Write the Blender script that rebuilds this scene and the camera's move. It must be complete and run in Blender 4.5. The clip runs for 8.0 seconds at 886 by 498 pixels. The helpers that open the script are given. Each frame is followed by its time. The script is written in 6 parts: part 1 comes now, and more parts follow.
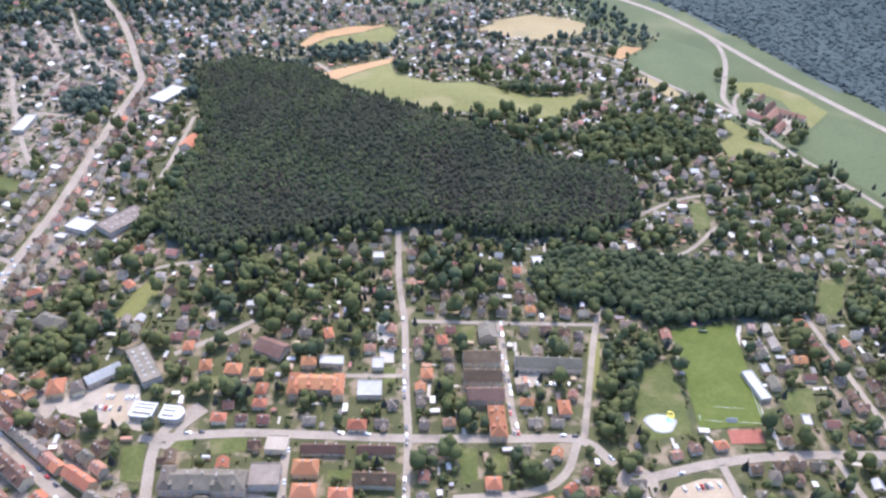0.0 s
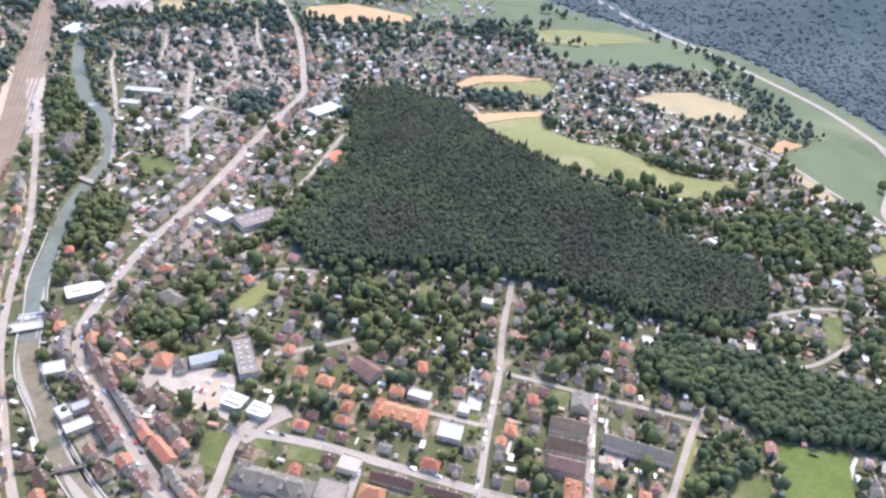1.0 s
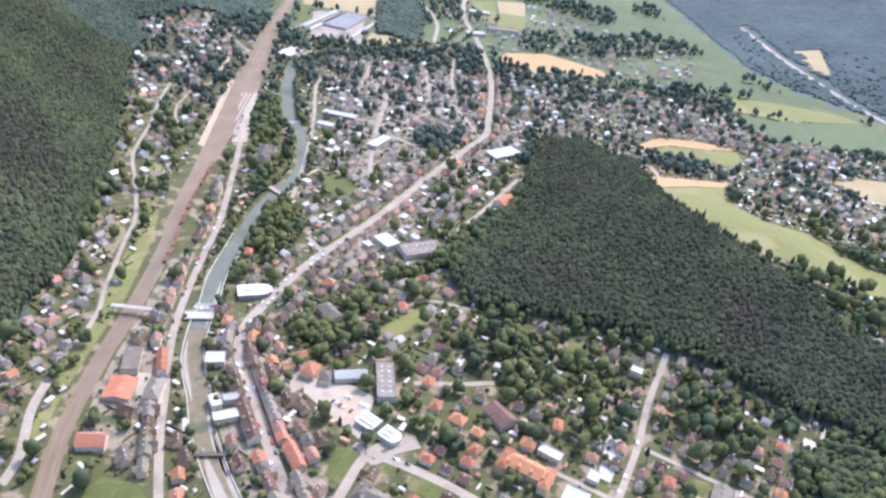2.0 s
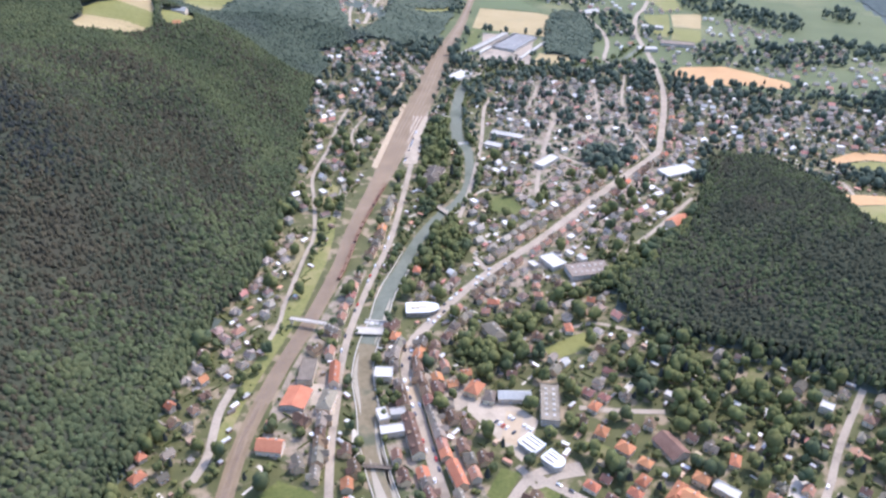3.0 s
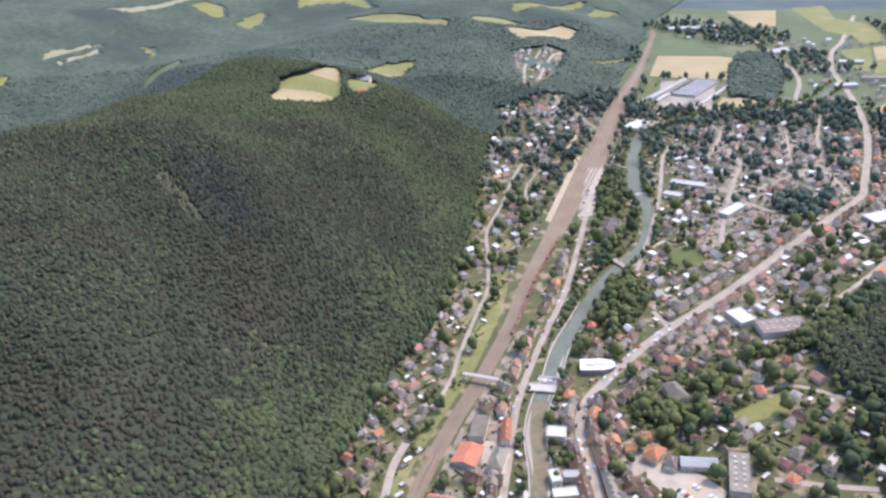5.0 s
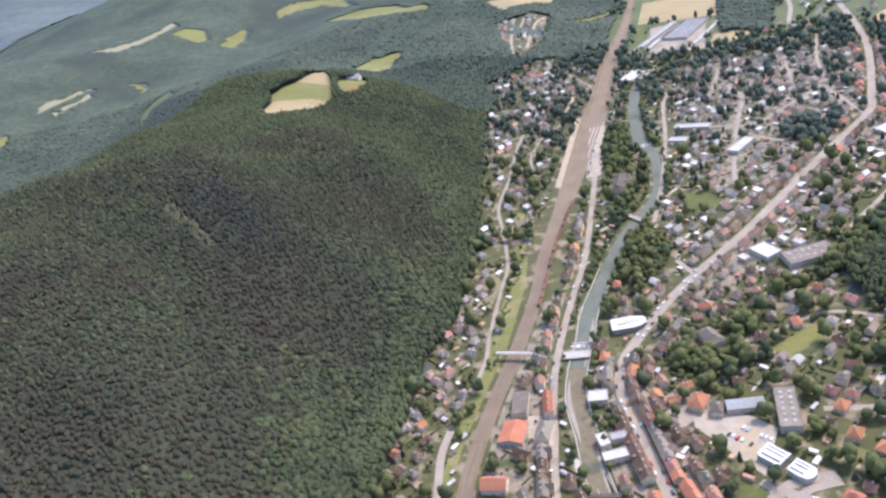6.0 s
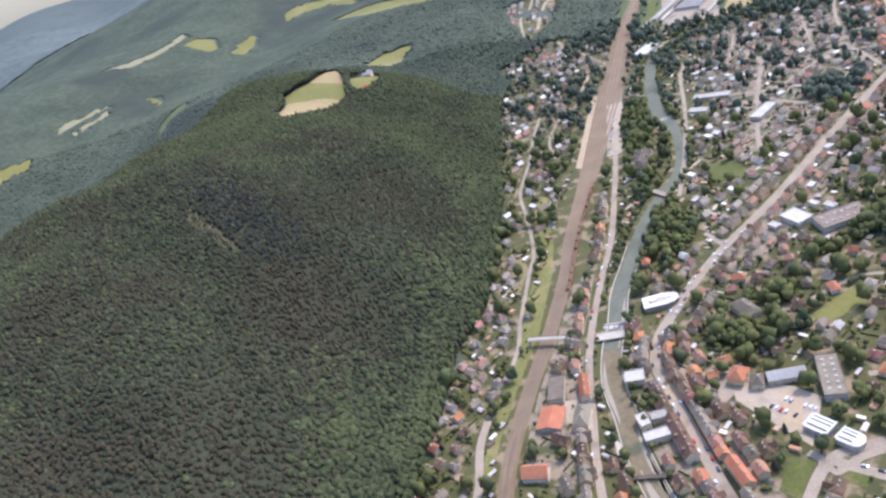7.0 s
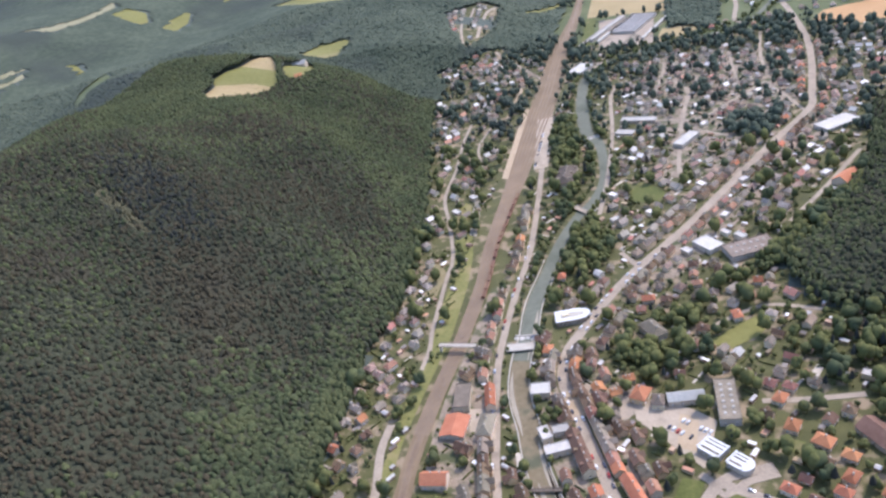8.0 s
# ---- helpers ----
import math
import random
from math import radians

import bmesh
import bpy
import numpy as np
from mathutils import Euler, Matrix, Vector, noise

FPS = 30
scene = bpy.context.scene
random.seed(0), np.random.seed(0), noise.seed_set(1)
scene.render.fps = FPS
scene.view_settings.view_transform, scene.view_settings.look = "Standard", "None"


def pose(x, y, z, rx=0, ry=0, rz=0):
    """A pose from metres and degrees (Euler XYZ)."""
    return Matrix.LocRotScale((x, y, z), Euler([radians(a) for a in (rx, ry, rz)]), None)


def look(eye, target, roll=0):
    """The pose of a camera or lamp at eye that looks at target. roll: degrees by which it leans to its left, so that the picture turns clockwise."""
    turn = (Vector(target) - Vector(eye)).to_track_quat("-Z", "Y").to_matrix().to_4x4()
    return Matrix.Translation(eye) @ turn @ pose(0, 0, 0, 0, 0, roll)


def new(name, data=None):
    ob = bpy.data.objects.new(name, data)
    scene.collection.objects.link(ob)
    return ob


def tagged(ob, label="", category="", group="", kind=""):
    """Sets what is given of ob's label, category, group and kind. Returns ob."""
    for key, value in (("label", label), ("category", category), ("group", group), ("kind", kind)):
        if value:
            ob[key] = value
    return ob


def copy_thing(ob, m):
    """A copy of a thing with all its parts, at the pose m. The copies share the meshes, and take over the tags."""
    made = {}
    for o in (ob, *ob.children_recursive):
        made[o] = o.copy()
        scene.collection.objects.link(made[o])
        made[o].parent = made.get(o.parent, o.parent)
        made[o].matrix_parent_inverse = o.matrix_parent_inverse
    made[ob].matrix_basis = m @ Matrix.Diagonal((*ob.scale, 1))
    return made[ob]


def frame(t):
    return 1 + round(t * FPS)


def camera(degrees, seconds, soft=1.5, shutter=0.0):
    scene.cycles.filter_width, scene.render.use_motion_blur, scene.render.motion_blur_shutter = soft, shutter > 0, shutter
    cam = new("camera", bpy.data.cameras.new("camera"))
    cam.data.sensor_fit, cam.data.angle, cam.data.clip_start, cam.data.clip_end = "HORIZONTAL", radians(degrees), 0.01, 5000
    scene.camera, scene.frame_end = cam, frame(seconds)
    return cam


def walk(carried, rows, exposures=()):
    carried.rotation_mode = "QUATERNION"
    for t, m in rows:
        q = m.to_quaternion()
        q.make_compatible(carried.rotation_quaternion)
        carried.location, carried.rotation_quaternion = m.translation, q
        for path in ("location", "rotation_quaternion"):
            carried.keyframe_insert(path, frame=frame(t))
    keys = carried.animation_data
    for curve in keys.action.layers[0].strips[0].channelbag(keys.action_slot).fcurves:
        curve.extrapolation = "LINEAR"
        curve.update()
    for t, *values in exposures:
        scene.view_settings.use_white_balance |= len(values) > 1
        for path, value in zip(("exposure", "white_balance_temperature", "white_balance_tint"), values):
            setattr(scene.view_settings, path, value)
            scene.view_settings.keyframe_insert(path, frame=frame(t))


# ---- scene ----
cam = camera(60.04, 8.0, soft=2.6)
PATH = (
    # seconds, x, y, z, pitch, roll, yaw
    (0, 0.00, -0.00, 400.00, -36.03, -2.21, -20.99),
    (0.5, 1.84, 0.26, 399.38, -34.95, -4.74, -14.12),
    (1, 4.38, 0.59, 399.32, -33.56, -6.71, -6.99),
    (1.5, 6.92, 1.10, 399.41, -32.44, -7.99, 0.73),
    (2, 9.39, 2.64, 398.70, -32.02, -7.71, 8.24),
    (2.2, 9.84, 3.38, 398.29, -31.95, -7.19, 10.95),
    (3.3, 9.84, 7.16, 395.72, -30.95, -0.35, 21.81),
    (3.5, 9.85, 7.85, 395.25, -30.31, -0.09, 23.51),
    (4, 10.56, 9.95, 394.76, -28.50, 2.62, 26.34),
    (4.5, 11.70, 12.51, 394.59, -27.25, 4.06, 29.53),
    (4.7, 12.56, 13.51, 394.21, -26.94, 4.29, 30.60),
    (5.8, 17.28, 19.02, 392.15, -28.61, 11.83, 27.98),
    (6, 18.14, 20.02, 391.78, -28.70, 14.54, 27.54),
    (6.5, 17.81, 21.83, 390.57, -28.88, 19.25, 28.10),
    (7, 16.12, 24.15, 389.05, -29.50, 19.11, 27.14),
    (7.5, 16.25, 27.36, 385.91, -29.63, 16.81, 25.11),
    (8, 16.91, 31.69, 382.59, -29.99, 12.25, 24.53),
)
walk(cam, [(t, pose(x, y, z, 90 + p, r, w)) for t, x, y, z, p, r, w in PATH], [(0.0, 1.6, 5510, 20), (1.0, 1.79, 5500, 20), (2.2, 1.75, 5500, 20), (3.5, 1.58, 5620, 20), (6.0, 1.5, 5720, 20), (8.0, 1.32, 5790, 20)])

# ---- world and sun ----
SUN_AZIMUTH, SUN_ELEVATION = 28.0, 54.0   # compass degrees clockwise from +y, and height
world = bpy.data.worlds.new("sky")
scene.world = world
world.use_nodes = True
wn = world.node_tree
sky = wn.nodes.new("ShaderNodeTexSky")
sky.sky_type, sky.sun_disc = "NISHITA", False
sky.sun_elevation, sky.sun_rotation = radians(SUN_ELEVATION), radians(SUN_AZIMUTH)
sky.altitude, sky.dust_density, sky.air_density = 800, 3.0, 1.2
wn.nodes["Background"].inputs[1].default_value = 0.15
wn.links.new(sky.outputs[0], wn.nodes["Background"].inputs[0])
sun = new("sun", bpy.data.lights.new("sun", "SUN"))
sun.data.energy, sun.data.angle, sun.data.color = 1.45, radians(4), (1.0, 0.93, 0.8)
sa, se = radians(SUN_AZIMUTH), radians(SUN_ELEVATION)
sun.matrix_world = look((0, 0, 900), (-math.sin(sa) * math.cos(se), -math.cos(sa) * math.cos(se), 900 - math.sin(se)))


# ---- materials ----
def material(name, dark, light, scale=0.1, rough=0.85, fine=1.5, bump=0.0, bump_scale=2.0, per_object=0.0, per_island=0.0, third=None, spec=0.3, metal=0.0, third_scale=0.015, third_at=0.55):
    """A surface of two tones mixed by coarse and fine noise in metres, with optional relief, a third tone in large patches, and variation per piece."""
    m = bpy.data.materials.new(name)
    m.use_nodes = True
    n, ln = m.node_tree.nodes, m.node_tree.links
    b = n["Principled BSDF"]
    b.inputs["Roughness"].default_value = rough
    b.inputs["Metallic"].default_value = metal
    b.inputs["Specular IOR Level"].default_value = spec
    co = n.new("ShaderNodeNewGeometry")
    coarse, grain = n.new("ShaderNodeTexNoise"), n.new("ShaderNodeTexNoise")
    for tex, sc, det in ((coarse, scale, 4), (grain, fine, 3)):
        tex.inputs["Scale"].default_value, tex.inputs["Detail"].default_value = sc, det
        ln.new(co.outputs["Position"], tex.inputs["Vector"])
    add = n.new("ShaderNodeMath")
    add.operation = "ADD"
    ln.new(coarse.outputs["Fac"], add.inputs[0])
    ln.new(grain.outputs["Fac"], add.inputs[1])
    spread = n.new("ShaderNodeMapRange")
    spread.inputs["From Min"].default_value, spread.inputs["From Max"].default_value = 0.72, 1.28
    ln.new(add.outputs[0], spread.inputs["Value"])
    mix = n.new("ShaderNodeMix")
    mix.data_type = "RGBA"
    mix.inputs["A"].default_value, mix.inputs["B"].default_value = (*dark, 1), (*light, 1)
    ln.new(spread.outputs[0], mix.inputs["Factor"])
    colour = mix.outputs["Result"]
    if third:
        big = n.new("ShaderNodeTexNoise")
        big.inputs["Scale"].default_value, big.inputs["Detail"].default_value = third_scale, 5
        ln.new(co.outputs["Position"], big.inputs["Vector"])
        edge = n.new("ShaderNodeMapRange")
        edge.inputs["From Min"].default_value, edge.inputs["From Max"].default_value = third_at, third_at + 0.12
        ln.new(big.outputs["Fac"], edge.inputs["Value"])
        patch = n.new("ShaderNodeMix")
        patch.data_type = "RGBA"
        patch.inputs["B"].default_value = (*third, 1)
        ln.new(edge.outputs[0], patch.inputs["Factor"])
        ln.new(colour, patch.inputs["A"])
        colour = patch.outputs["Result"]
    for amount, kind in ((per_object, "object"), (per_island, "island")):
        if amount:
            hsv, rng = n.new("ShaderNodeHueSaturation"), n.new("ShaderNodeMapRange")
            source = n.new("ShaderNodeObjectInfo").outputs["Random"] if kind == "object" else co.outputs["Random Per Island"]
            rng.inputs["To Min"].default_value, rng.inputs["To Max"].default_value = 1 - amount, 1 + amount
            ln.new(source, rng.inputs["Value"])
            ln.new(rng.outputs[0], hsv.inputs["Value"])
            hue, mul = n.new("ShaderNodeMapRange"), n.new("ShaderNodeMath")
            mul.operation = "MULTIPLY"
            mul.inputs[1].default_value = 7.31
            frac = n.new("ShaderNodeMath")
            frac.operation = "FRACT"
            ln.new(source, mul.inputs[0])
            ln.new(mul.outputs[0], frac.inputs[0])
            hue.inputs["To Min"].default_value, hue.inputs["To Max"].default_value = 0.5 - amount * 0.045, 0.5 + amount * 0.045
            ln.new(frac.outputs[0], hue.inputs["Value"])
            ln.new(hue.outputs[0], hsv.inputs["Hue"])
            ln.new(colour, hsv.inputs["Color"])
            colour = hsv.outputs["Color"]
    ln.new(colour, b.inputs["Base Color"])
    if bump:
        rel, bt = n.new("ShaderNodeBump"), n.new("ShaderNodeTexNoise")
        bt.inputs["Scale"].default_value, bt.inputs["Detail"].default_value = bump_scale, 4
        rel.inputs["Strength"].default_value, rel.inputs["Distance"].default_value = 1.0, bump
        ln.new(co.outputs["Position"], bt.inputs["Vector"])
        ln.new(bt.outputs["Fac"], rel.inputs["Height"])
        ln.new(rel.outputs[0], b.inputs["Normal"])
    return m


GARDEN = material("garden grass", (0.052, 0.054, 0.016), (0.105, 0.098, 0.032), 0.05, third=(0.25, 0.185, 0.112), third_scale=0.07, third_at=0.52, bump=0.1)
COURTYARD = material("old town yards", (0.18, 0.137, 0.094), (0.31, 0.238, 0.165), 0.1, fine=0.7, third=(0.08, 0.084, 0.034), third_scale=0.09, third_at=0.47)
TAN_PAVING = material("sandy paving", (0.34, 0.248, 0.15), (0.43, 0.328, 0.21), 0.08, fine=0.6, rough=0.9)
MEADOW = material("meadow", (0.066, 0.08, 0.025), (0.105, 0.116, 0.042), 0.01, bump=0.1, third=(0.14, 0.135, 0.055), third_scale=0.006)
FOREST_FLOOR = material("forest floor", (0.056, 0.068, 0.052), (0.086, 0.1, 0.075), 0.012, fine=0.09, bump=0.6, bump_scale=0.15)
# far ground: distance haze is mixed into the base colour
HAZED_FAR_FOREST = material("hazed far forest", (0.086, 0.1, 0.09), (0.108, 0.122, 0.108), 0.004, fine=0.02, bump=0.5, bump_scale=0.03, spec=0.03)
ASPHALT = material("asphalt", (0.25, 0.198, 0.142), (0.36, 0.288, 0.208), 0.06, fine=0.6, rough=0.9, third=(0.2, 0.16, 0.118), third_scale=0.04, third_at=0.58)
PAVING = material("light paving", (0.32, 0.255, 0.178), (0.42, 0.335, 0.24), 0.08, fine=0.7, rough=0.9, third=(0.27, 0.215, 0.152), third_scale=0.05, third_at=0.56)
GRAVEL = material("gravel", (0.42, 0.355, 0.27), (0.52, 0.45, 0.36), 0.05, fine=0.9, rough=0.95)
BALLAST = material("ballast", (0.16, 0.112, 0.064), (0.22, 0.158, 0.094), 0.03, fine=0.8, rough=0.95, third=(0.25, 0.187, 0.12), third_scale=0.05, third_at=0.6)
STEEL = material("worn rail steel", (0.15, 0.11, 0.085), (0.23, 0.18, 0.145), 0.3, rough=0.6, metal=0.3)
WATER = material("river water", (0.122, 0.125, 0.09), (0.16, 0.162, 0.12), 0.03, fine=0.2, rough=0.75, bump=0.05, bump_scale=0.8, spec=0.08, third=(0.098, 0.106, 0.074), third_scale=0.02)
SHALLOWS = material("shallow water over gravel", (0.15, 0.118, 0.068), (0.21, 0.165, 0.1), 0.04, fine=0.25, rough=0.75, bump=0.05, bump_scale=0.8, spec=0.08, third=(0.1, 0.1, 0.06), third_scale=0.04)
RIVERBED = material("gravel bank", (0.26, 0.22, 0.155), (0.36, 0.3, 0.22), 0.05)
PITCH = material("mown turf", (0.078, 0.096, 0.011), (0.112, 0.128, 0.019), 0.05, fine=0.3)
LAWN = material("garden lawn", (0.068, 0.08, 0.016), (0.118, 0.12, 0.028), 0.06, fine=0.4, third=(0.15, 0.13, 0.05), third_scale=0.06)
TARTAN = material("red tartan", (0.26, 0.085, 0.05), (0.34, 0.12, 0.075), 0.1, fine=0.8)
WHEAT = material("ripe wheat", (0.265, 0.197, 0.084), (0.345, 0.255, 0.12), 0.02, fine=0.3, third=(0.24, 0.19, 0.09), third_scale=0.01)
STUBBLE = material("stubble", (0.36, 0.2, 0.08), (0.43, 0.255, 0.11), 0.02, fine=0.3)
CROP = material("green crop", (0.08, 0.096, 0.034), (0.108, 0.124, 0.046), 0.015, fine=0.2)
HAY = material("yellow green meadow", (0.14, 0.13, 0.03), (0.19, 0.175, 0.048), 0.012, fine=0.2, third=(0.21, 0.178, 0.065), third_scale=0.015)
VERGE = material("dry verge", (0.125, 0.125, 0.032), (0.2, 0.18, 0.058), 0.03, fine=0.3, third=(0.24, 0.19, 0.08), third_scale=0.03, third_at=0.56)
TILE_RED = material("terracotta tiles", (0.33, 0.128, 0.06), (0.42, 0.182, 0.09), 0.15, fine=1.5, per_object=0.22, bump=0.05, spec=0.15)
TILE_BROWN = material("brown tiles", (0.115, 0.07, 0.043), (0.182, 0.115, 0.074), 0.15, fine=1.5, per_object=0.35, bump=0.05, spec=0.15)
TILE_FADED = material("faded red tiles", (0.22, 0.105, 0.065), (0.32, 0.16, 0.105), 0.15, fine=1.5, per_object=0.3, bump=0.05)
TILE_GREY = material("grey roofing", (0.13, 0.105, 0.074), (0.215, 0.175, 0.126), 0.15, fine=1.5, per_object=0.4, bump=0.05, spec=0.15)
ROOF_LIGHT = material("pale metal roofing", (0.35, 0.32, 0.27), (0.46, 0.42, 0.36), 0.1, fine=0.5, rough=0.8, per_object=0.22, spec=0.12)
# tones of the joined houses, lightened above the near ones for distance haze
HAZED_TILE_JOINED = [material(n + " of the far quarter", lo, hi, 0.15, fine=1.5, per_island=0.35, bump=0.05, spec=0.12) for n, lo, hi in (("red tiles", (0.31, 0.15, 0.1), (0.43, 0.225, 0.15)), ("brown tiles", (0.18, 0.125, 0.09), (0.31, 0.215, 0.155)), ("grey roofs", (0.21, 0.172, 0.132), (0.35, 0.29, 0.225)), ("pale roofs", (0.5, 0.45, 0.38), (0.66, 0.6, 0.52)), ("pale plaster", (0.5, 0.41, 0.29), (0.64, 0.535, 0.395)))]
PLASTER = material("pale plaster", (0.46, 0.37, 0.25), (0.6, 0.49, 0.345), 0.3, fine=1.0, per_object=0.25)
PLASTER_WARM = material("warm plaster", (0.46, 0.32, 0.18), (0.57, 0.41, 0.25), 0.3, fine=1.0, per_object=0.2)
SLATE_BLUE = material("grey roof sheeting", (0.19, 0.178, 0.16), (0.26, 0.245, 0.225), 0.05, fine=0.4, rough=0.9, spec=0.05)
CONCRETE = material("concrete", (0.36, 0.315, 0.25), (0.47, 0.415, 0.335), 0.15, fine=1.0)
GLASS = material("window glass", (0.03, 0.035, 0.04), (0.05, 0.055, 0.06), 0.5, rough=0.1, spec=0.6)
LEAVES = material("broadleaf crowns", (0.076, 0.083, 0.031), (0.132, 0.13, 0.046), 0.09, fine=0.5, per_island=0.16, rough=0.9, bump=0.3, bump_scale=1.2, spec=0.05, third=(0.066, 0.078, 0.039), third_scale=0.035, third_at=0.5)
FOREST = material("forest crowns", (0.039, 0.042, 0.026), (0.058, 0.06, 0.036), 0.02, fine=0.25, per_island=0.16, rough=0.95, third=(0.052, 0.047, 0.031), third_scale=0.009, third_at=0.54, spec=0.05, bump=0.5, bump_scale=0.5)
FOREST_BROWN = material("brownish forest crowns", (0.044, 0.039, 0.024), (0.066, 0.056, 0.034), 0.03, fine=0.3, per_island=0.15, rough=0.95, spec=0.05, bump=0.5, bump_scale=0.5)
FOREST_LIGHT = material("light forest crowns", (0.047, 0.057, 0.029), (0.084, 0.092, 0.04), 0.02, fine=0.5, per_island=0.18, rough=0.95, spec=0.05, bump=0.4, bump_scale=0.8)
DRY_SCRUB = material("pale dry scrub", (0.085, 0.08, 0.04), (0.13, 0.115, 0.06), 0.05, fine=0.4, third=(0.07, 0.075, 0.04), third_scale=0.06)
SCRUB = material("dry scrub", (0.17, 0.135, 0.06), (0.25, 0.2, 0.1), 0.05, fine=0.4, third=(0.12, 0.12, 0.055), third_scale=0.06)
# hill woods: haze put into the colour, paler and bluer than the near forest
HAZED_HILL_WOOD = material("hazed hill forest crowns", (0.057, 0.07, 0.048), (0.1, 0.114, 0.075), 0.012, fine=0.09, per_island=0.1, rough=0.9, spec=0.05, third=(0.061, 0.07, 0.053), third_scale=0.004, bump=1.0, bump_scale=0.12)
HAZED_UPPER_WOOD = material("hazed upper hill forest crowns", (0.046, 0.058, 0.039), (0.078, 0.091, 0.059), 0.014, fine=0.15, per_island=0.12, rough=0.95, spec=0.05, third=(0.056, 0.066, 0.05), third_scale=0.006, bump=0.8, bump_scale=0.3)
PALE_FIELD = material("pale dry meadow", (0.2, 0.185, 0.095), (0.27, 0.24, 0.135), 0.02, fine=0.2)
# far hills and mountain: air haze painted into the crown colour
HAZED_FAR_WOOD = material("hazed far forest crowns", (0.085, 0.102, 0.092), (0.135, 0.152, 0.135), 0.005, fine=0.04, per_island=0.05, rough=0.95, spec=0.05, bump=2.0, bump_scale=0.05)
HAZED_MOUNTAIN_WOOD = material("hazed mountain forest crowns", (0.056, 0.069, 0.062), (0.09, 0.104, 0.092), 0.008, fine=0.07, per_island=0.06, rough=0.95, spec=0.03, bump=1.0, bump_scale=0.1)
NEEDLES = material("conifer crowns", (0.028, 0.03, 0.025), (0.043, 0.044, 0.036), 0.05, fine=0.4, per_island=0.15, rough=0.95, spec=0.05)
BARK = material("bark", (0.08, 0.06, 0.04), (0.14, 0.11, 0.08), 0.5)
CAR_WHITE = material("white car paint", (0.75, 0.75, 0.75), (0.8, 0.8, 0.8), 0.2, rough=0.25, per_object=0.1)
CAR_DARK = material("dark car paint", (0.04, 0.045, 0.06), (0.08, 0.08, 0.1), 0.2, rough=0.25, per_object=0.6)
RUBBER = material("rubber", (0.02, 0.02, 0.02), (0.03, 0.03, 0.03), 0.5)


# ---- the lie of the land ----
def smooth(a):
    a = np.clip(a, 0, 1)
    return a * a * (3 - 2 * a)


FOOT_Y, FOOT_X = (100, 250, 344, 442, 504, 605, 749, 916, 1040, 1150, 1230, 1300, 1600, 1800), (-255, -285, -306, -330, -332, -362, -417, -495, -540, -535, -470, -440, -490, -540)
HIGHWAY_Y, HIGHWAY_X = (-400, 300, 556, 726, 841, 971, 1150, 1240, 1310, 1400, 1511, 1830, 2600), (950, 855, 815, 800, 795, 790, 735, 700, 600, 470, 400, 330, 160)


def height(x, y):
    """The ground's height: a flat valley, the steep wooded hill beside the railway, the low wooded hill in the town, and the mountains round about."""
    x, y = np.asarray(x, float), np.asarray(y, float)
    d = np.interp(y, FOOT_Y, FOOT_X) - x
    top = np.interp(y, (0, 250, 500, 650, 800, 950, 1200), (125, 138, 140, 122, 96, 100, 70))
    left = top * (0.55 * smooth(d / 160) + 0.45 * smooth((d - 60) / 320))
    left = left * (1 - 1.0 * smooth((d - np.interp(y, (300, 700, 950, 1200), (540, 505, 540, 560))) / 420))
    left += 22 * np.exp(-((x + 690) / 90) ** 2 - ((y - 500) / 110) ** 2)
    left += 7 * smooth(d / 130) * np.sin(y / 37 + 1.1 * np.sin(d / 75)) * (1 - smooth((d - 480) / 300))
    mid = (38 + 3.5 * np.sin(x / 33 + y / 70)) * np.exp(-((x - 235) / 190) ** 2 - ((y - 700) / 165) ** 2)
    wall = np.interp(y, HIGHWAY_Y, HIGHWAY_X)
    right = 420 * smooth((x - wall - 30) / 1900)
    r = np.hypot(x, y)
    west = smooth((r - 1250) / 1000) * smooth((d - 500) / 700)
    folds = np.sin(x / 310 + 1.3 * np.sin(y / 420)) * np.cos(y / 370 + x / 900)
    far = west * (150 + 45 * folds) + 15 * folds * smooth((d - 500) / 500) * smooth((r - 800) / 600)
    north = smooth((y - 2100) / 2400) * (300 + 60 * folds)
    return left + mid + np.maximum(right, 0) + np.maximum(far, north)


def inside(x, y, polygon):
    """Which of the points lie in the polygon."""
    x, y = np.asarray(x, float), np.asarray(y, float)
    hit = np.zeros(x.shape, bool)
    for (ax, ay), (bx, by) in zip(polygon, polygon[1:] + polygon[:1]):
        if ay != by:
            hit ^= ((ay > y) != (by > y)) & (x < (bx - ax) * (y - ay) / (by - ay) + ax)
    return hit


def curve_points(points, step=6.0):
    """A smooth line through the points, at even steps."""
    p = np.array(points, float)
    p = np.vstack([2 * p[0] - p[1], p, 2 * p[-1] - p[-2]])
    out = []
    for a, b, c, d in zip(p, p[1:], p[2:], p[3:]):
        n = max(2, int(np.linalg.norm(c - b) / step))
        for t in np.arange(n) / n:
            out.append(0.5 * (2 * b + (c - a) * t + (2 * a - 5 * b + 4 * c - d) * t * t + (3 * b - a - 3 * c + d) * t ** 3))
    out.append(p[-2])
    return np.array(out)


def mesh_object(name, verts, faces, material_, parent=None, smooth_shade=False):
    me = bpy.data.meshes.new(name)
    me.from_pydata([tuple(v) for v in verts], [], [tuple(f) for f in faces])
    for m in (material_ if isinstance(material_, (list, tuple)) else [material_]):
        me.materials.append(m)
    if smooth_shade:
        me.polygons.foreach_set("use_smooth", [True] * len(me.polygons))
    me.update()
    ob = new(name, me)
    ob.parent = parent
    return ob


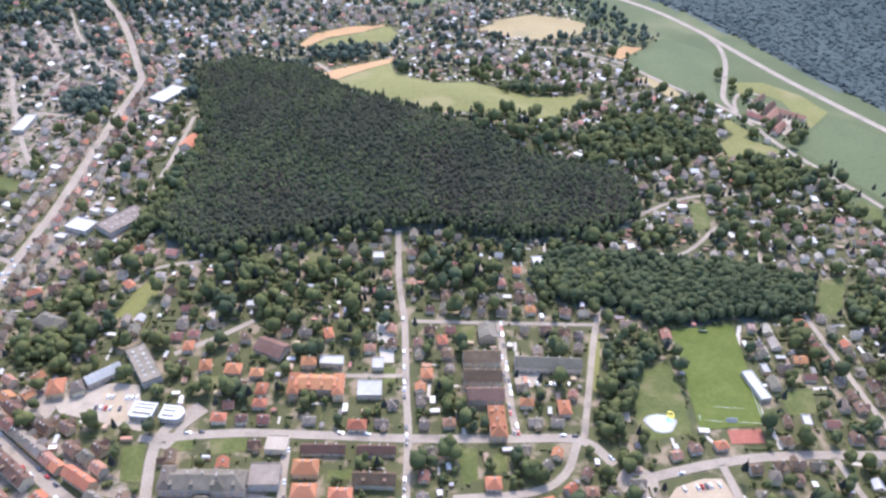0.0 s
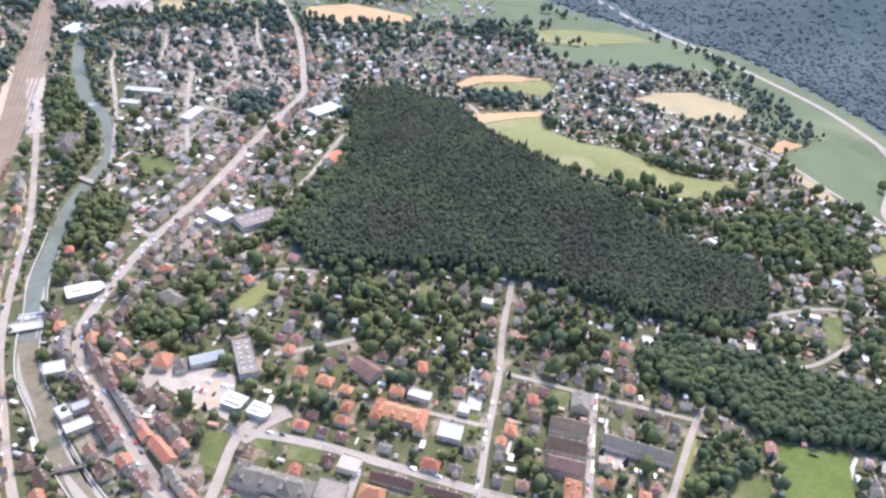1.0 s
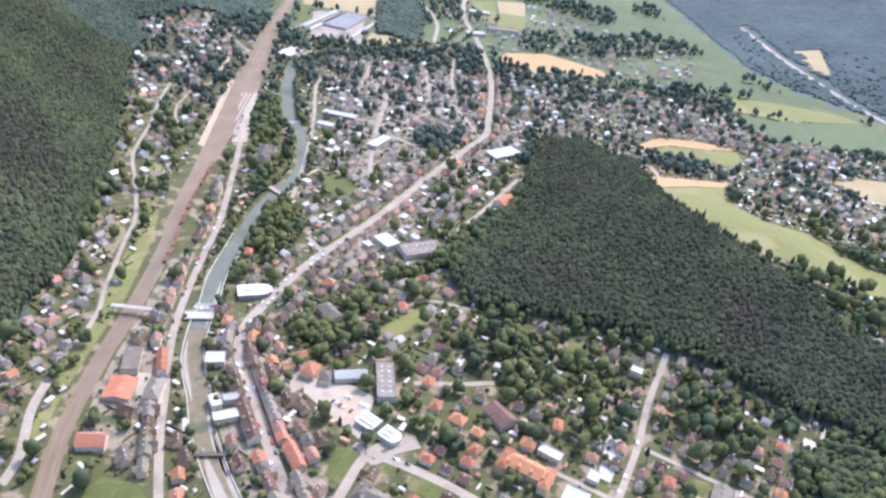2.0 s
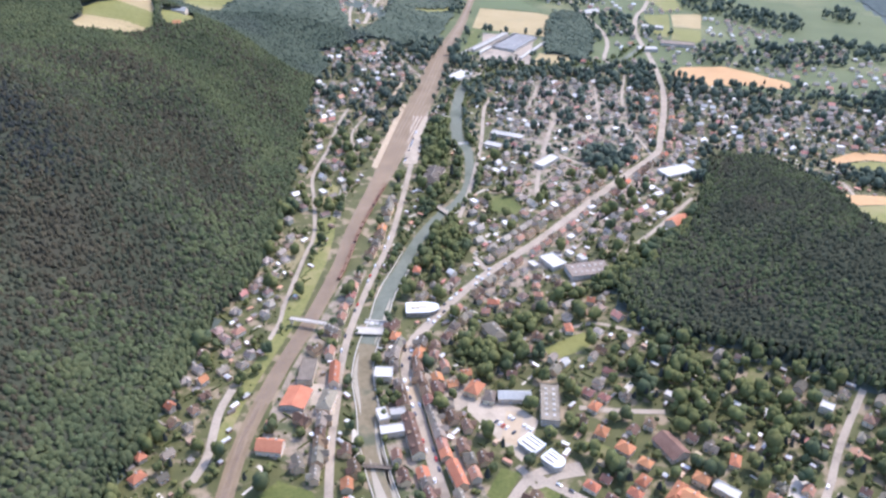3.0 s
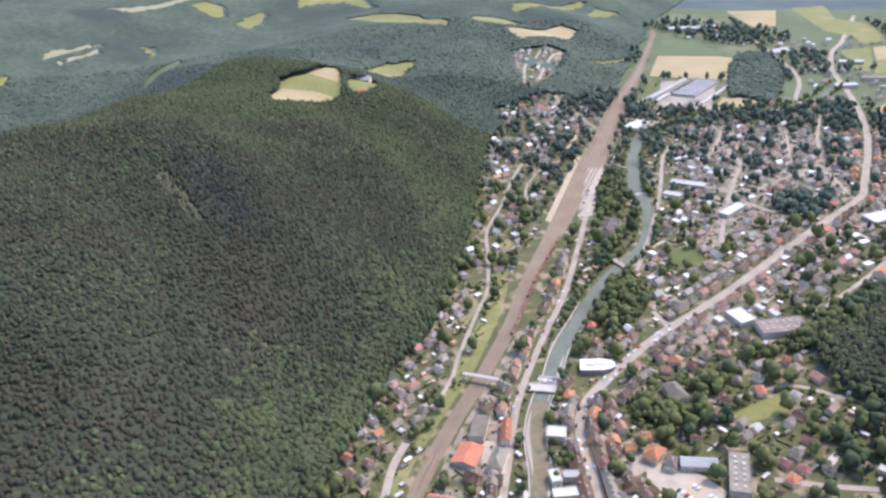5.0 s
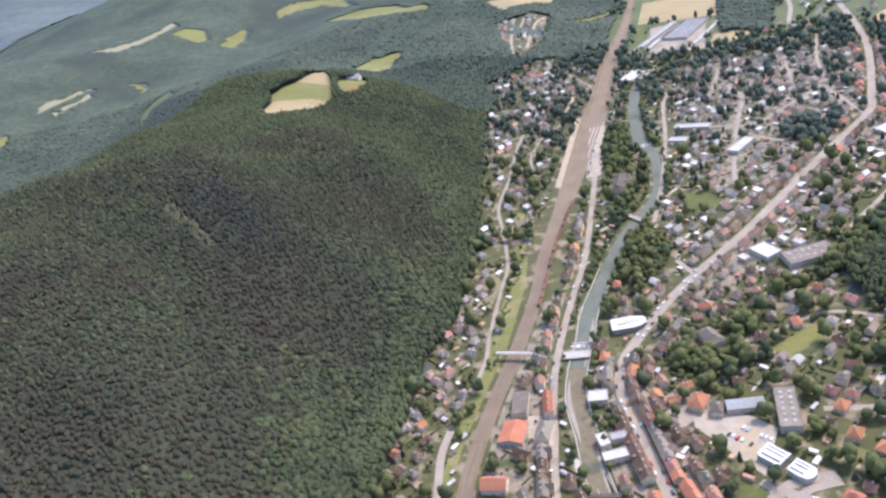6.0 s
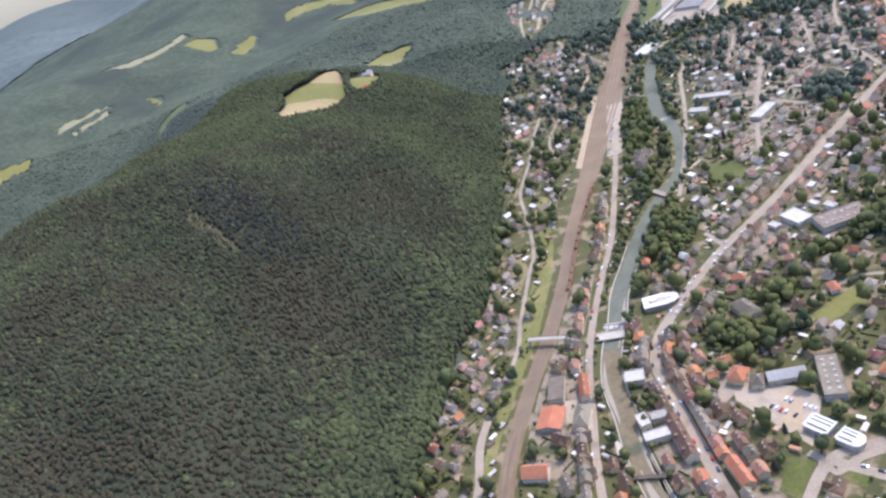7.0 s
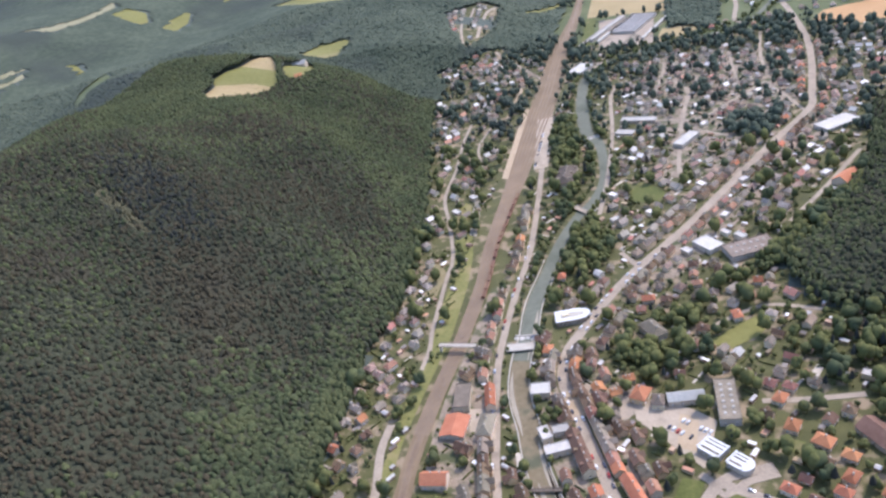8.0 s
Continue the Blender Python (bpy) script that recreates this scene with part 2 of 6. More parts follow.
CENTRE_WOOD = [(-34, 624), (-12, 583), (17, 549), (69, 549), (132, 542), (180, 531), (225, 513), (266, 491), (314, 480), (359, 476), (404, 488), (424, 530), (426, 568), (385, 582), (336, 607), (323, 642), (284, 668), (237, 725), (202, 790), (185, 892), (118, 972), (49, 950), (38, 756), (0, 650)]
PARK_WOOD = [(262, 445), (277, 405), (318, 388), (330, 358), (387, 347), (463, 330), (493, 362), (438, 408), (348, 446), (306, 468)]
FACTORY_WOOD = [(-242, 1302), (-277, 1459), (-287, 1584), (-235, 1590), (-185, 1460), (-165, 1341), (-168, 1282), (-191, 1292)]

DENSE = (   # closed groves in and round the town
    ([(398, 618), (458, 660), (517, 681), (557, 658), (586, 621), (563, 575), (511, 585), (463, 588), (430, 590)], "dark grove on the slope below the meadow"),
    ([(554, 549), (602, 553), (632, 524), (618, 493), (566, 492), (537, 518)], "dark grove beside the country road"),
    ([(386, 780), (429, 760), (481, 767), (478, 755), (430, 750), (386, 765)], "belt of dark trees above the meadow"),
    ([(204, 952), (221, 986), (270, 986), (279, 943), (240, 923), (208, 929)], "round grove between two stubble fields"),
    ([(264, 438), (302, 450), (342, 432), (317, 399), (259, 407)], "grove beside the park wood"),
    ([(281, 350), (310, 357), (325, 345), (308, 327), (278, 303), (256, 280), (234, 268), (238, 288), (262, 322)], "tall trees round the bathing pool"),
    ([(500, 330), (533, 350), (556, 338), (508, 293), (488, 309)], "dark grove beyond the football pitch"),
    ([(-134, 469), (-128, 496), (-120, 515), (-108, 530), (-90, 540), (-72, 536), (-78, 522), (-92, 522), (-122, 512), (-118, 492), (-98, 492), (-84, 480), (-102, 455)], "old trees of the castle park"),
    ([(-60, 575), (-22, 658), (25, 743), (39, 787), (37, 730), (7, 645), (-12, 613)], "trees along the foot of the low hill"),
    ([(-325, 924), (-299, 940), (-274, 885), (-229, 740), (-232, 685), (-246, 700), (-240, 740), (-270, 760), (-283, 808)], "closed riverside wood behind the station"),
    ([(-204, 590), (-202, 664), (-181, 668), (-162, 615), (-181, 573)], "broadleaf grove on the river bank"),
    ([(-326, 1095), (-312, 1135), (-230, 1215), (-178, 1262), (-190, 1230), (-230, 1190), (-290, 1120), (-306, 1062)], "dark belt of trees along the upper river"),
    ([(-377, 1913), (-310, 1803), (-160, 1440), (-160, 1400), (-240, 1589), (-330, 1790)], "dark line of trees through the far valley"),
    ([(-110, 906), (-71, 934), (-46, 912), (-50, 868), (-90, 862)], "dark grove between the houses"),
)

# the ground, one sheet
gx = np.unique(np.concatenate([np.arange(-4800, -2600, 110.0), np.arange(-2600, -1300, 45.0), np.arange(-1300, -760, 30.0), np.arange(-760, 860, 12.0), np.arange(860, 1400, 45.0), np.arange(1400, 4801, 110.0)]))
gy = np.unique(np.concatenate([np.arange(-4800, 60, 150.0), np.arange(60, 1300, 12.0), np.arange(1300, 2400, 40.0), np.arange(2400, 4801, 100.0)]))
GX, GY = np.meshgrid(gx, gy)
GZ = height(GX, GY)


# the river's bed lies below the banks
RIVER = [(-70, 262), (-100, 290), (-131, 326), (-155, 361), (-170, 390), (-189, 423), (-200, 459), (-204, 487), (-214, 531), (-217, 572), (-221, 637), (-217, 695), (-211, 715), (-213, 771), (-240, 857), (-266, 894), (-294, 972), (-312, 1040), (-319, 1090), (-305, 1147), (-260, 1195), (-190, 1230), (-120, 1300), (-90, 1420)]
RIVER_LINE = curve_points(RIVER, 8.0)


def near_line(x, y, line):
    """The distance of points to a line."""
    x, y = np.asarray(x, float), np.asarray(y, float)
    best = np.full(x.shape, 1e9)
    for (ax, ay), (bx, by) in zip(line, line[1:]):
        dx, dy = bx - ax, by - ay
        t = np.clip(((x - ax) * dx + (y - ay) * dy) / (dx * dx + dy * dy + 1e-9), 0, 1)
        best = np.minimum(best, np.hypot(x - ax - t * dx, y - ay - t * dy))
    return best


cell_x, cell_y = (GX[:-1, :-1] + GX[1:, 1:]) / 2, (GY[:-1, :-1] + GY[1:, 1:]) / 2
wooded = (np.interp(cell_y, FOOT_Y, FOOT_X) - cell_x > 4) | inside(cell_x, cell_y, CENTRE_WOOD) | inside(cell_x, cell_y, PARK_WOOD) | inside(cell_x, cell_y, FACTORY_WOOD)
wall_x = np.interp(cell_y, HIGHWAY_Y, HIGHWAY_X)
# mountains and far ground take the haze-tinted forest tone
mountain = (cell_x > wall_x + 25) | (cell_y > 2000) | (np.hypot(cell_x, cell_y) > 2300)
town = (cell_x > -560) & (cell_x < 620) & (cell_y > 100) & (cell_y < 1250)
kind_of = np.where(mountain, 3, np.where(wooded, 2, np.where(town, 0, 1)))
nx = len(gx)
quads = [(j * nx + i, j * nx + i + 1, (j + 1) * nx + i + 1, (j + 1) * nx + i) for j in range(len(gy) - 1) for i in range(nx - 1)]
ground = mesh_object("ground", np.c_[GX.ravel(), GY.ravel(), GZ.ravel()], quads, [GARDEN, MEADOW, FOREST_FLOOR, HAZED_FAR_FOREST], smooth_shade=True)
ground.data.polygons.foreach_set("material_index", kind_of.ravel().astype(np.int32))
tagged(ground, "valley floor with gardens and meadows between wooded hills", "ground", kind="structure")


def ribbon(name, points, width, material_, lift, label, category, step=7.0, wide=None, kind="structure", parent=None):
    """A strip that follows the ground: width in metres, or one width for each of the points."""
    line = curve_points(points, step)
    if wide:
        widths = np.interp(np.linspace(0, 1, len(line)), np.linspace(0, 1, len(wide)), wide)
    else:
        widths = np.full(len(line), float(width))
    tangent = np.gradient(line, axis=0)
    tangent /= np.linalg.norm(tangent, axis=1)[:, None] + 1e-9
    side = np.c_[-tangent[:, 1], tangent[:, 0]]
    verts, faces = [], []
    for p, s, w in zip(line, side, widths):
        for k in (-1, 1):
            x, y = p + s * k * w / 2
            z = float(height(x, y))
            verts += [(x, y, z + lift), (x, y, z - 0.6)]
    for i in range(len(line) - 1):
        a, b = 4 * i, 4 * i + 4
        faces += [(a, a + 2, b + 2, b), (a + 1, a, b, b + 1), (a + 2, a + 3, b + 3, b + 2)]
    ob = mesh_object(name, verts, [f[::-1] for f in faces], material_, parent)
    return tagged(ob, label, category, kind=kind) if parent is None else ob


def patch(name, polygon, material_, lift, label, category, step=14.0, kind="structure"):
    """A field or paved area that follows the ground."""
    bm = bmesh.new()
    bm.faces.new([bm.verts.new((x, y, 0)) for x, y in polygon])
    xs, ys = [p[0] for p in polygon], [p[1] for p in polygon]
    for axis, low, high in ((0, min(xs), max(xs)), (1, min(ys), max(ys))):
        n = max(1, int((high - low) / step))
        for i in range(1, n):
            co, no = [0, 0, 0], [0, 0, 0]
            co[axis], no[axis] = low + (high - low) * i / n, 1
            bmesh.ops.bisect_plane(bm, geom=bm.verts[:] + bm.edges[:] + bm.faces[:], plane_co=co, plane_no=no)
    for v in bm.verts:
        v.co.z = float(height(v.co.x, v.co.y)) + lift
    bmesh.ops.recalc_face_normals(bm, faces=bm.faces)
    if bm.faces[:][0].normal.z < 0:
        bmesh.ops.reverse_faces(bm, faces=bm.faces)
    me = bpy.data.meshes.new(name)
    bm.to_mesh(me)
    bm.free()
    me.materials.append(material_)
    return tagged(new(name, me), label, category, kind=kind)


# ---- roads, railway, river ----
ROADS = {
    "quay": ([(-150, 285), (-169, 325), (-183, 358), (-194, 388), (-207, 421), (-222, 472), (-236, 547), (-247, 619), (-272, 719), (-301, 827), (-335, 965), (-367, 1111)], 7.5),
    "main": ([(-60, 292), (-89, 330), (-115, 370), (-140, 409), (-161, 443), (-167, 474), (-163, 502), (-154, 546), (-139, 595), (-109, 668), (-84, 741), (-49, 849), (-18, 939), (-16, 987), (-28, 1167), (-62, 1331), (-112, 1507), (-125, 1636), (-118, 1706), (-120, 1955)], 11),
    "cross": ([(-40, 370), (10, 357), (59, 338), (114, 316), (177, 294), (222, 277), (232, 252)], 9),
    "east": ([(248, 236), (297, 231), (347, 220), (422, 194), (520, 160)], 9),
    "north": ([(82, 225), (97, 273), (114, 318), (125, 355), (147, 423), (153, 449), (160, 477), (177, 530)], 6.5),
    "estate": ([(217, 400), (197, 342), (182, 294)], 7),
    "lane": ([(225, 279), (251, 318), (286, 370), (305, 392)], 6),
    "curve": ([(218, 276), (198, 256), (172, 251), (124, 263)], 7),
    "west": ([(-60, 285), (-52, 322), (-40, 370), (-11, 390)], 9),
    "terrace": ([(153, 424), (213, 402), (289, 375)], 5),
    "court": ([(88, 385), (132, 370)], 5),
    "garden": ([(470, 360), (458, 325), (446, 280), (433, 233), (426, 198)], 6),
    "south": ([(299, 229), (295, 211), (285, 180)], 7),
    "highway": ([(480, 1800), (527, 1573), (588, 1391), (656, 1270), (705, 1165), (762, 1020), (778, 920), (781, 841), (783, 726), (797, 569), (815, 420), (830, 300)], 14),
    "riverside": ([(-230, 1075), (-259, 1064), (-264, 1012), (-234, 895), (-209, 773), (-197, 690)], 6),
    "school": ([(-190, 1060), (-163, 1012), (-157, 944), (-140, 812), (-128, 760)], 6),
    "upper": ([(-98, 1258), (-87, 1140), (-70, 1051)], 5),
    "court_lane": ([(34, 818), (6, 738), (-20, 675)], 6),
    "mill": ([(-159, 621), (-139, 600)], 6),
    "hill_foot": ([(-290, 480), (-312, 560), (-322, 599), (-355, 664), (-386, 721), (-404, 797), (-426, 868), (-440, 930)], 5),
    "loop": ([(-406, 922), (-400, 863), (-385, 826), (-366, 804)], 4),
    "yard": ([(-249, 285), (-252, 308), (-268, 346), (-273, 372)], 8),
    "crossing": ([(-277, 430), (-282, 459), (-290, 480)], 5),
    "junction": ([(-345, 985), (-389, 1090), (-428, 1133), (-445, 1150)], 6),
    "village": ([(-565, 1208), (-581, 1240), (-605, 1300), (-603, 1336), (-609, 1375)], 6),
    "village_lane": ([(-560, 1255), (-572, 1310), (-580, 1360), (-573, 1390)], 7),
    "wood_road": ([(-118, 1290), (-140, 1310), (-149, 1402), (-171, 1481), (-225, 1592), (-300, 1740)], 9),
    "works": ([(-400, 1105), (-445, 1155), (-478, 1190), (-515, 1225)], 7),
    "square": ([(-52, 374), (-45, 370), (-36, 361), (-24, 375), (-8, 385)], 7),
    "chapel": ([(-23, 446), (6, 453), (38, 463)], 6),
    "castle": ([(-64, 523), (-44, 543), (-25, 553), (12, 549)], 5),
    "slope": ([(345, 446), (389, 435), (419, 435), (470, 460)], 5),
    "dell": ([(494, 448), (481, 415), (467, 390)], 5),
    "edge": ([(385, 490), (438, 505), (482, 511), (540, 500)], 5),
    "block": ([(36, 333), (30, 315), (24, 292)], 7),
    "close": ([(375, 211), (370, 185), (367, 169)], 6),
    "hamlet": ([(453, 705), (513, 729), (579, 744)], 5),
    "ramp": ([(776, 880), (770, 850), (742, 799), (695, 740), (662, 698), (652, 660)], 9),
    "ridge": ([(367, 1049), (409, 1005), (443, 963), (541, 894), (585, 823)], 6),
    "field_way": ([(200, 935), (208, 885)], 5),
    "country": ([(540, 905), (592, 838), (617, 756), (643, 680), (649, 640), (645, 575), (651, 501), (656, 432), (662, 330)], 8),
    "farm_lane": ([(652, 660), (672, 690), (697, 706), (722, 690)], 6),
    "middle_street": ([(-230, 919), (-190, 924), (-140, 923), (-114, 960), (-72, 1036)], 5),
    "north_street": ([(-206, 1011), (-208, 1068), (-215, 1129)], 5),
    "north_lane": ([(-131, 1160), (-120, 1105), (-109, 1056)], 5),
    "east_lane": ([(-72, 1036), (-45, 985), (-22, 937)], 5),
    "plot_way": ([(-157, 907), (-110, 880), (-60, 850)], 4.5),
}
ROADS = {name: (points, width if width > 15 else width * 0.78) for name, (points, width) in ROADS.items()}
for points, width in ROADS.values():
    ribbon("road", points, width, ASPHALT, 0.3, "sunlit grey asphalt road through the town", "road")
rail_line = [(-205, 235), (-232, 311), (-242, 350), (-251, 405), (-258, 465), (-272, 552), (-291, 632), (-312, 755), (-340, 905), (-362, 1032), (-399, 1213), (-433, 1425), (-491, 1698), (-512, 1773)]
RAIL_WIDTHS = (12, 12, 12, 14, 19, 29, 34, 38, 35, 26, 18, 14, 12, 12)
ribbon("railway", rail_line, 0, BALLAST, 0.35, "brown ballast bed of the railway station", "railway", wide=RAIL_WIDTHS)
RIVER_WIDTHS = (14, 15, 15, 16, 15, 15, 15, 14, 12, 11, 10, 10, 11, 15, 17, 14, 15, 11, 10, 9, 8, 8, 8, 8)
river = ribbon("river", RIVER[6:], 18, WATER, 0.12, "green grey river in a walled channel", "river", wide=RIVER_WIDTHS[6:])
ribbon("river", RIVER[:7], 18, SHALLOWS, 0.12, "shallow brown reach of the river below the weir", "river", wide=RIVER_WIDTHS[:7])
tagged(river, kind="structure")

# ---- fields ----
FIELDS = (
    ("field", [(196, 844), (288, 899), (276, 839), (307, 785), (363, 797), (394, 766), (430, 745), (469, 745), (503, 756), (482, 733), (417, 685), (389, 674), (378, 689), (337, 690), (292, 695), (258, 708), (237, 743), (219, 769)], HAY, "mown yellow green meadow beside the wood"),
    ("field", [(198, 890), (236, 903), (301, 923), (288, 901), (197, 850)], STUBBLE, "narrow strip of orange stubble"),
    ("field", [(186, 1002), (226, 1050), (280, 1063), (338, 1057), (289, 1037), (237, 1028), (200, 999)], STUBBLE, "orange brown stubble field"),
    ("field", [(203, 998), (240, 1023), (288, 1034), (335, 1051), (337, 1013), (316, 989), (280, 993), (225, 994)], HAY, "yellow green meadow strip"),
    ("field", [(454, 999), (501, 1033), (563, 1042), (607, 1014), (628, 981), (594, 946), (530, 939), (488, 964)], WHEAT, "tan field of ripe wheat"),
    ("field", [(591, 866), (636, 889), (656, 874), (604, 846)], STUBBLE, "small orange ploughed field"),
    ("field", [(600, 830), (705, 899), (728, 869), (740, 838), (738, 809), (678, 738), (650, 690), (626, 742)], CROP, "dull green crop field beside the highway"),
    ("field", [(590, 783), (605, 784), (617, 740), (615, 723), (596, 711)], WHEAT, "narrow tan field strip beside the lane"),
    ("field", [(658, 562), (711, 595), (764, 620), (778, 554), (790, 430), (670, 420), (662, 500)], CROP, "dull green crop field beside the road"),
    ("field", [(705, 738), (745, 725), (766, 677), (764, 628), (711, 599), (716, 625), (730, 672), (717, 700), (690, 702)], HAY, "yellow green meadow beside the farm"),
    ("field", [(580, 598), (610, 612), (634, 574), (636, 560), (602, 562), (569, 569)], HAY, "small dry meadow among the trees"),
    ("field", [(614, 648), (630, 645), (633, 612), (609, 600)], HAY, "small meadow beside the country road"),
    ("field", [(616, 436), (646, 456), (648, 435), (626, 405)], LAWN, "bright green meadow beside the country road"),
    ("field", [(318, 1278), (379, 1297), (463, 1307), (558, 1302), (584, 1276), (441, 1224), (365, 1229)], HAY, "pale green meadow beside the crop field"),
    ("field", [(358, 1218), (440, 1218), (590, 1273), (664, 1188), (643, 1144), (540, 1143), (418, 1130), (370, 1160)], CROP, "large green crop field beside the mountain"),
    ("field", [(-28, 1275), (-15, 1320), (52, 1355), (97, 1340), (156, 1313), (159, 1273), (91, 1270), (20, 1236)], STUBBLE, "orange stubble field beside the trees"),
    ("field", [(555, 1650), (615, 1671), (601, 1555), (595, 1492), (565, 1526)], WHEAT, "tan clearing beside the highway"),
    ("field", [(-433, 1548), (-316, 1562), (-290, 1554), (-255, 1401), (-404, 1401)], WHEAT, "tan wheat field beside the railway"),
    ("field", [(-465, 1684), (-404, 1691), (-312, 1574), (-435, 1555)], CROP, "green crop field beside the railway"),
    ("field", [(-368, 1226), (-404, 1397), (-383, 1399), (-353, 1231)], LAWN, "bright green meadow beside the railway"),
    ("field", [(-249, 1221), (-250, 1298), (-202, 1305), (-189, 1286), (-209, 1259)], WHEAT, "tan wheat field beside the factory"),
    ("field", [(-112, 1638), (-65, 1668), (-54, 1570), (-50, 1489), (-84, 1519)], HAY, "pale meadow in the far valley"),
    ("field", [(-61, 1672), (-1, 1701), (4, 1582), (-47, 1572)], WHEAT, "tan field in the far valley"),
    ("field", [(-46, 1568), (5, 1573), (9, 1487), (-43, 1463)], HAY, "pale green meadow beside the far trees"),
    ("field", [(-260, 2030), (-194, 2061), (-153, 1919), (-81, 1873), (-39, 1725), (-76, 1693), (-106, 1760), (-160, 1800)], HAY, "yellow green meadow at the end of the valley"),
    ("field", [(-400, 1990), (-290, 2008), (-262, 1843), (-301, 1816)], WHEAT, "orange tan field in the far valley"),
)
for name, polygon, mat, label in FIELDS:
    patch(name, polygon, mat, 0.35, label, "field")
HILL_FIELDS = (
    ("field", [(-807, 833), (-844, 901), (-786, 919), (-732, 913), (-737, 845), (-760, 796)], WHEAT, "tan stubble field on the hilltop"),
    ("field", [(-870, 924), (-862, 956), (-837, 970), (-764, 957), (-748, 934), (-770, 922), (-786, 923), (-844, 905)], HAY, "green meadow on the hilltop"),
    ("field", [(-849, 975), (-846, 1019), (-834, 1036), (-764, 961), (-833, 973)], WHEAT, "tan corner of the hilltop meadow"),
    ("field", [(-772, 985), (-742, 1018), (-700, 965), (-704, 925), (-728, 930), (-748, 945)], HAY, "grassy farmyard beside the hilltop field"),
    ("field", [(-831, 1099), (-827, 1161), (-781, 1186), (-767, 1175), (-764, 1141), (-756, 1084), (-790, 1067)], HAY, "yellow green meadow among hill woods"),
    ("field", [(-1555, 924), (-1572, 977), (-1547, 1092), (-1536, 1089), (-1543, 1027), (-1546, 951)], PALE_FIELD, "pale strip field on a far slope"),
    ("field", [(-1524, 952), (-1530, 993), (-1527, 1073), (-1514, 1062), (-1516, 1008), (-1512, 965)], PALE_FIELD, "second pale strip field on a far slope"),
    ("field", [(-1687, 1220), (-1663, 1282), (-1650, 1342), (-1658, 1487), (-1625, 1460), (-1610, 1331), (-1619, 1244)], PALE_FIELD, "pale long field on a far slope"),
    ("field", [(-1603, 1413), (-1588, 1462), (-1533, 1462), (-1491, 1419), (-1498, 1385), (-1554, 1389)], HAY, "pale green meadow on a far slope"),
    ("field", [(-1452, 1395), (-1470, 1506), (-1457, 1532), (-1415, 1466), (-1403, 1405)], HAY, "small green meadow on a far slope"),
    ("field", [(-1445, 1632), (-1475, 1691), (-1456, 1752), (-1399, 1782), (-1311, 1768), (-1186, 1639), (-1361, 1724), (-1413, 1686), (-1427, 1623)], HAY, "green clearing on a far hill"),
    ("field", [(-1225, 1549), (-1148, 1579), (-1006, 1567), (-862, 1466), (-857, 1442), (-983, 1430), (-1126, 1494)], HAY, "long bright meadow on a far hill"),
    ("field", [(-1224, 929), (-1300, 1010), (-1339, 1083), (-1368, 1138), (-1300, 1100), (-1234, 1030), (-1190, 950), (-1167, 888)], MEADOW, "meadow in the side valley"),
    ("field", [(-1491, 1147), (-1470, 1161), (-1425, 1140), (-1431, 1118)], HAY, "small meadow in the side valley"),
    ("field", [(-1541, 750), (-1576, 783), (-1544, 839), (-1529, 862), (-1509, 835), (-1522, 789), (-1520, 738)], HAY, "green meadow at the end of the side valley"),
    ("field", [(-735, 1461), (-661, 1590), (-616, 1576), (-607, 1508), (-667, 1403)], WHEAT, "tan wheat field behind the hill village"),
    ("field", [(-833, 1690), (-710, 1846), (-693, 1805), (-793, 1638)], HAY, "pale green meadow in the far valley"),
    ("field", [(-900, 1590), (-791, 1577), (-725, 1553), (-737, 1475), (-818, 1480)], HAY, "yellow green meadow among far woods"),
    ("field", [(-677, 1799), (-621, 1843), (-624, 1811), (-664, 1747)], HAY, "bright meadow in the far valley"),
    ("field", [(-530, 1405), (-487, 1531), (-472, 1501), (-515, 1411)], HAY, "green meadow above the railway"),
)
HILLTOP = [(-807, 833), (-844, 901), (-870, 924), (-862, 956), (-849, 975), (-846, 1019), (-834, 1036), (-764, 960), (-748, 934), (-732, 913), (-737, 845), (-760, 796)]
VILLAGE = [(-665, 1349), (-600, 1396), (-566, 1393), (-548, 1290), (-552, 1250), (-560, 1200), (-616, 1262)]
STATION_HAMLET = [(-585, 1120), (-554, 1188), (-513, 1240), (-435, 1174), (-403, 1139), (-409, 1060), (-489, 1080), (-547, 1075)]
patch("meadow", HILLTOP, HAY, 1.0, "grassy clearing on the hilltop", "meadow")
patch("hamlet_ground", VILLAGE, GARDEN, 0.2, "gardens of the hill village", "gardens")
patch("hamlet_ground", STATION_HAMLET, GARDEN, 0.2, "gardens of the hamlet above the railway", "gardens")
for name, polygon, mat, label in HILL_FIELDS:
    patch(name, polygon, mat, 1.2, label, "field")
PLACES = (
    ("pitch", [(343, 351), (395, 341), (350, 247), (303, 258)], PITCH, 0.4, "mown green football pitch", "pitch"),
    ("court", [(321, 252), (344, 245), (338, 234), (316, 241)], TARTAN, 0.45, "brick red tartan court beside the pitch", "court"),
    ("plaza", [(-65, 430), (-48, 422), (-50, 379), (-100, 413), (-107, 436)], PAVING, 0.4, "pale paved square with parked cars", "plaza"),
    ("car_park", [(248, 217), (260, 224), (280, 224), (292, 220), (289, 196), (244, 203)], TAN_PAVING, 0.4, "pale gravel car park", "car park"),
    ("car_park", [(-333, 1213), (-375, 1375), (-281, 1388), (-251, 1228)], ASPHALT, 0.4, "grey car park of the factory", "car park"),
)
POOL_LAWN = [(281, 314), (322, 324), (312, 290), (296, 258), (262, 262), (266, 280)]
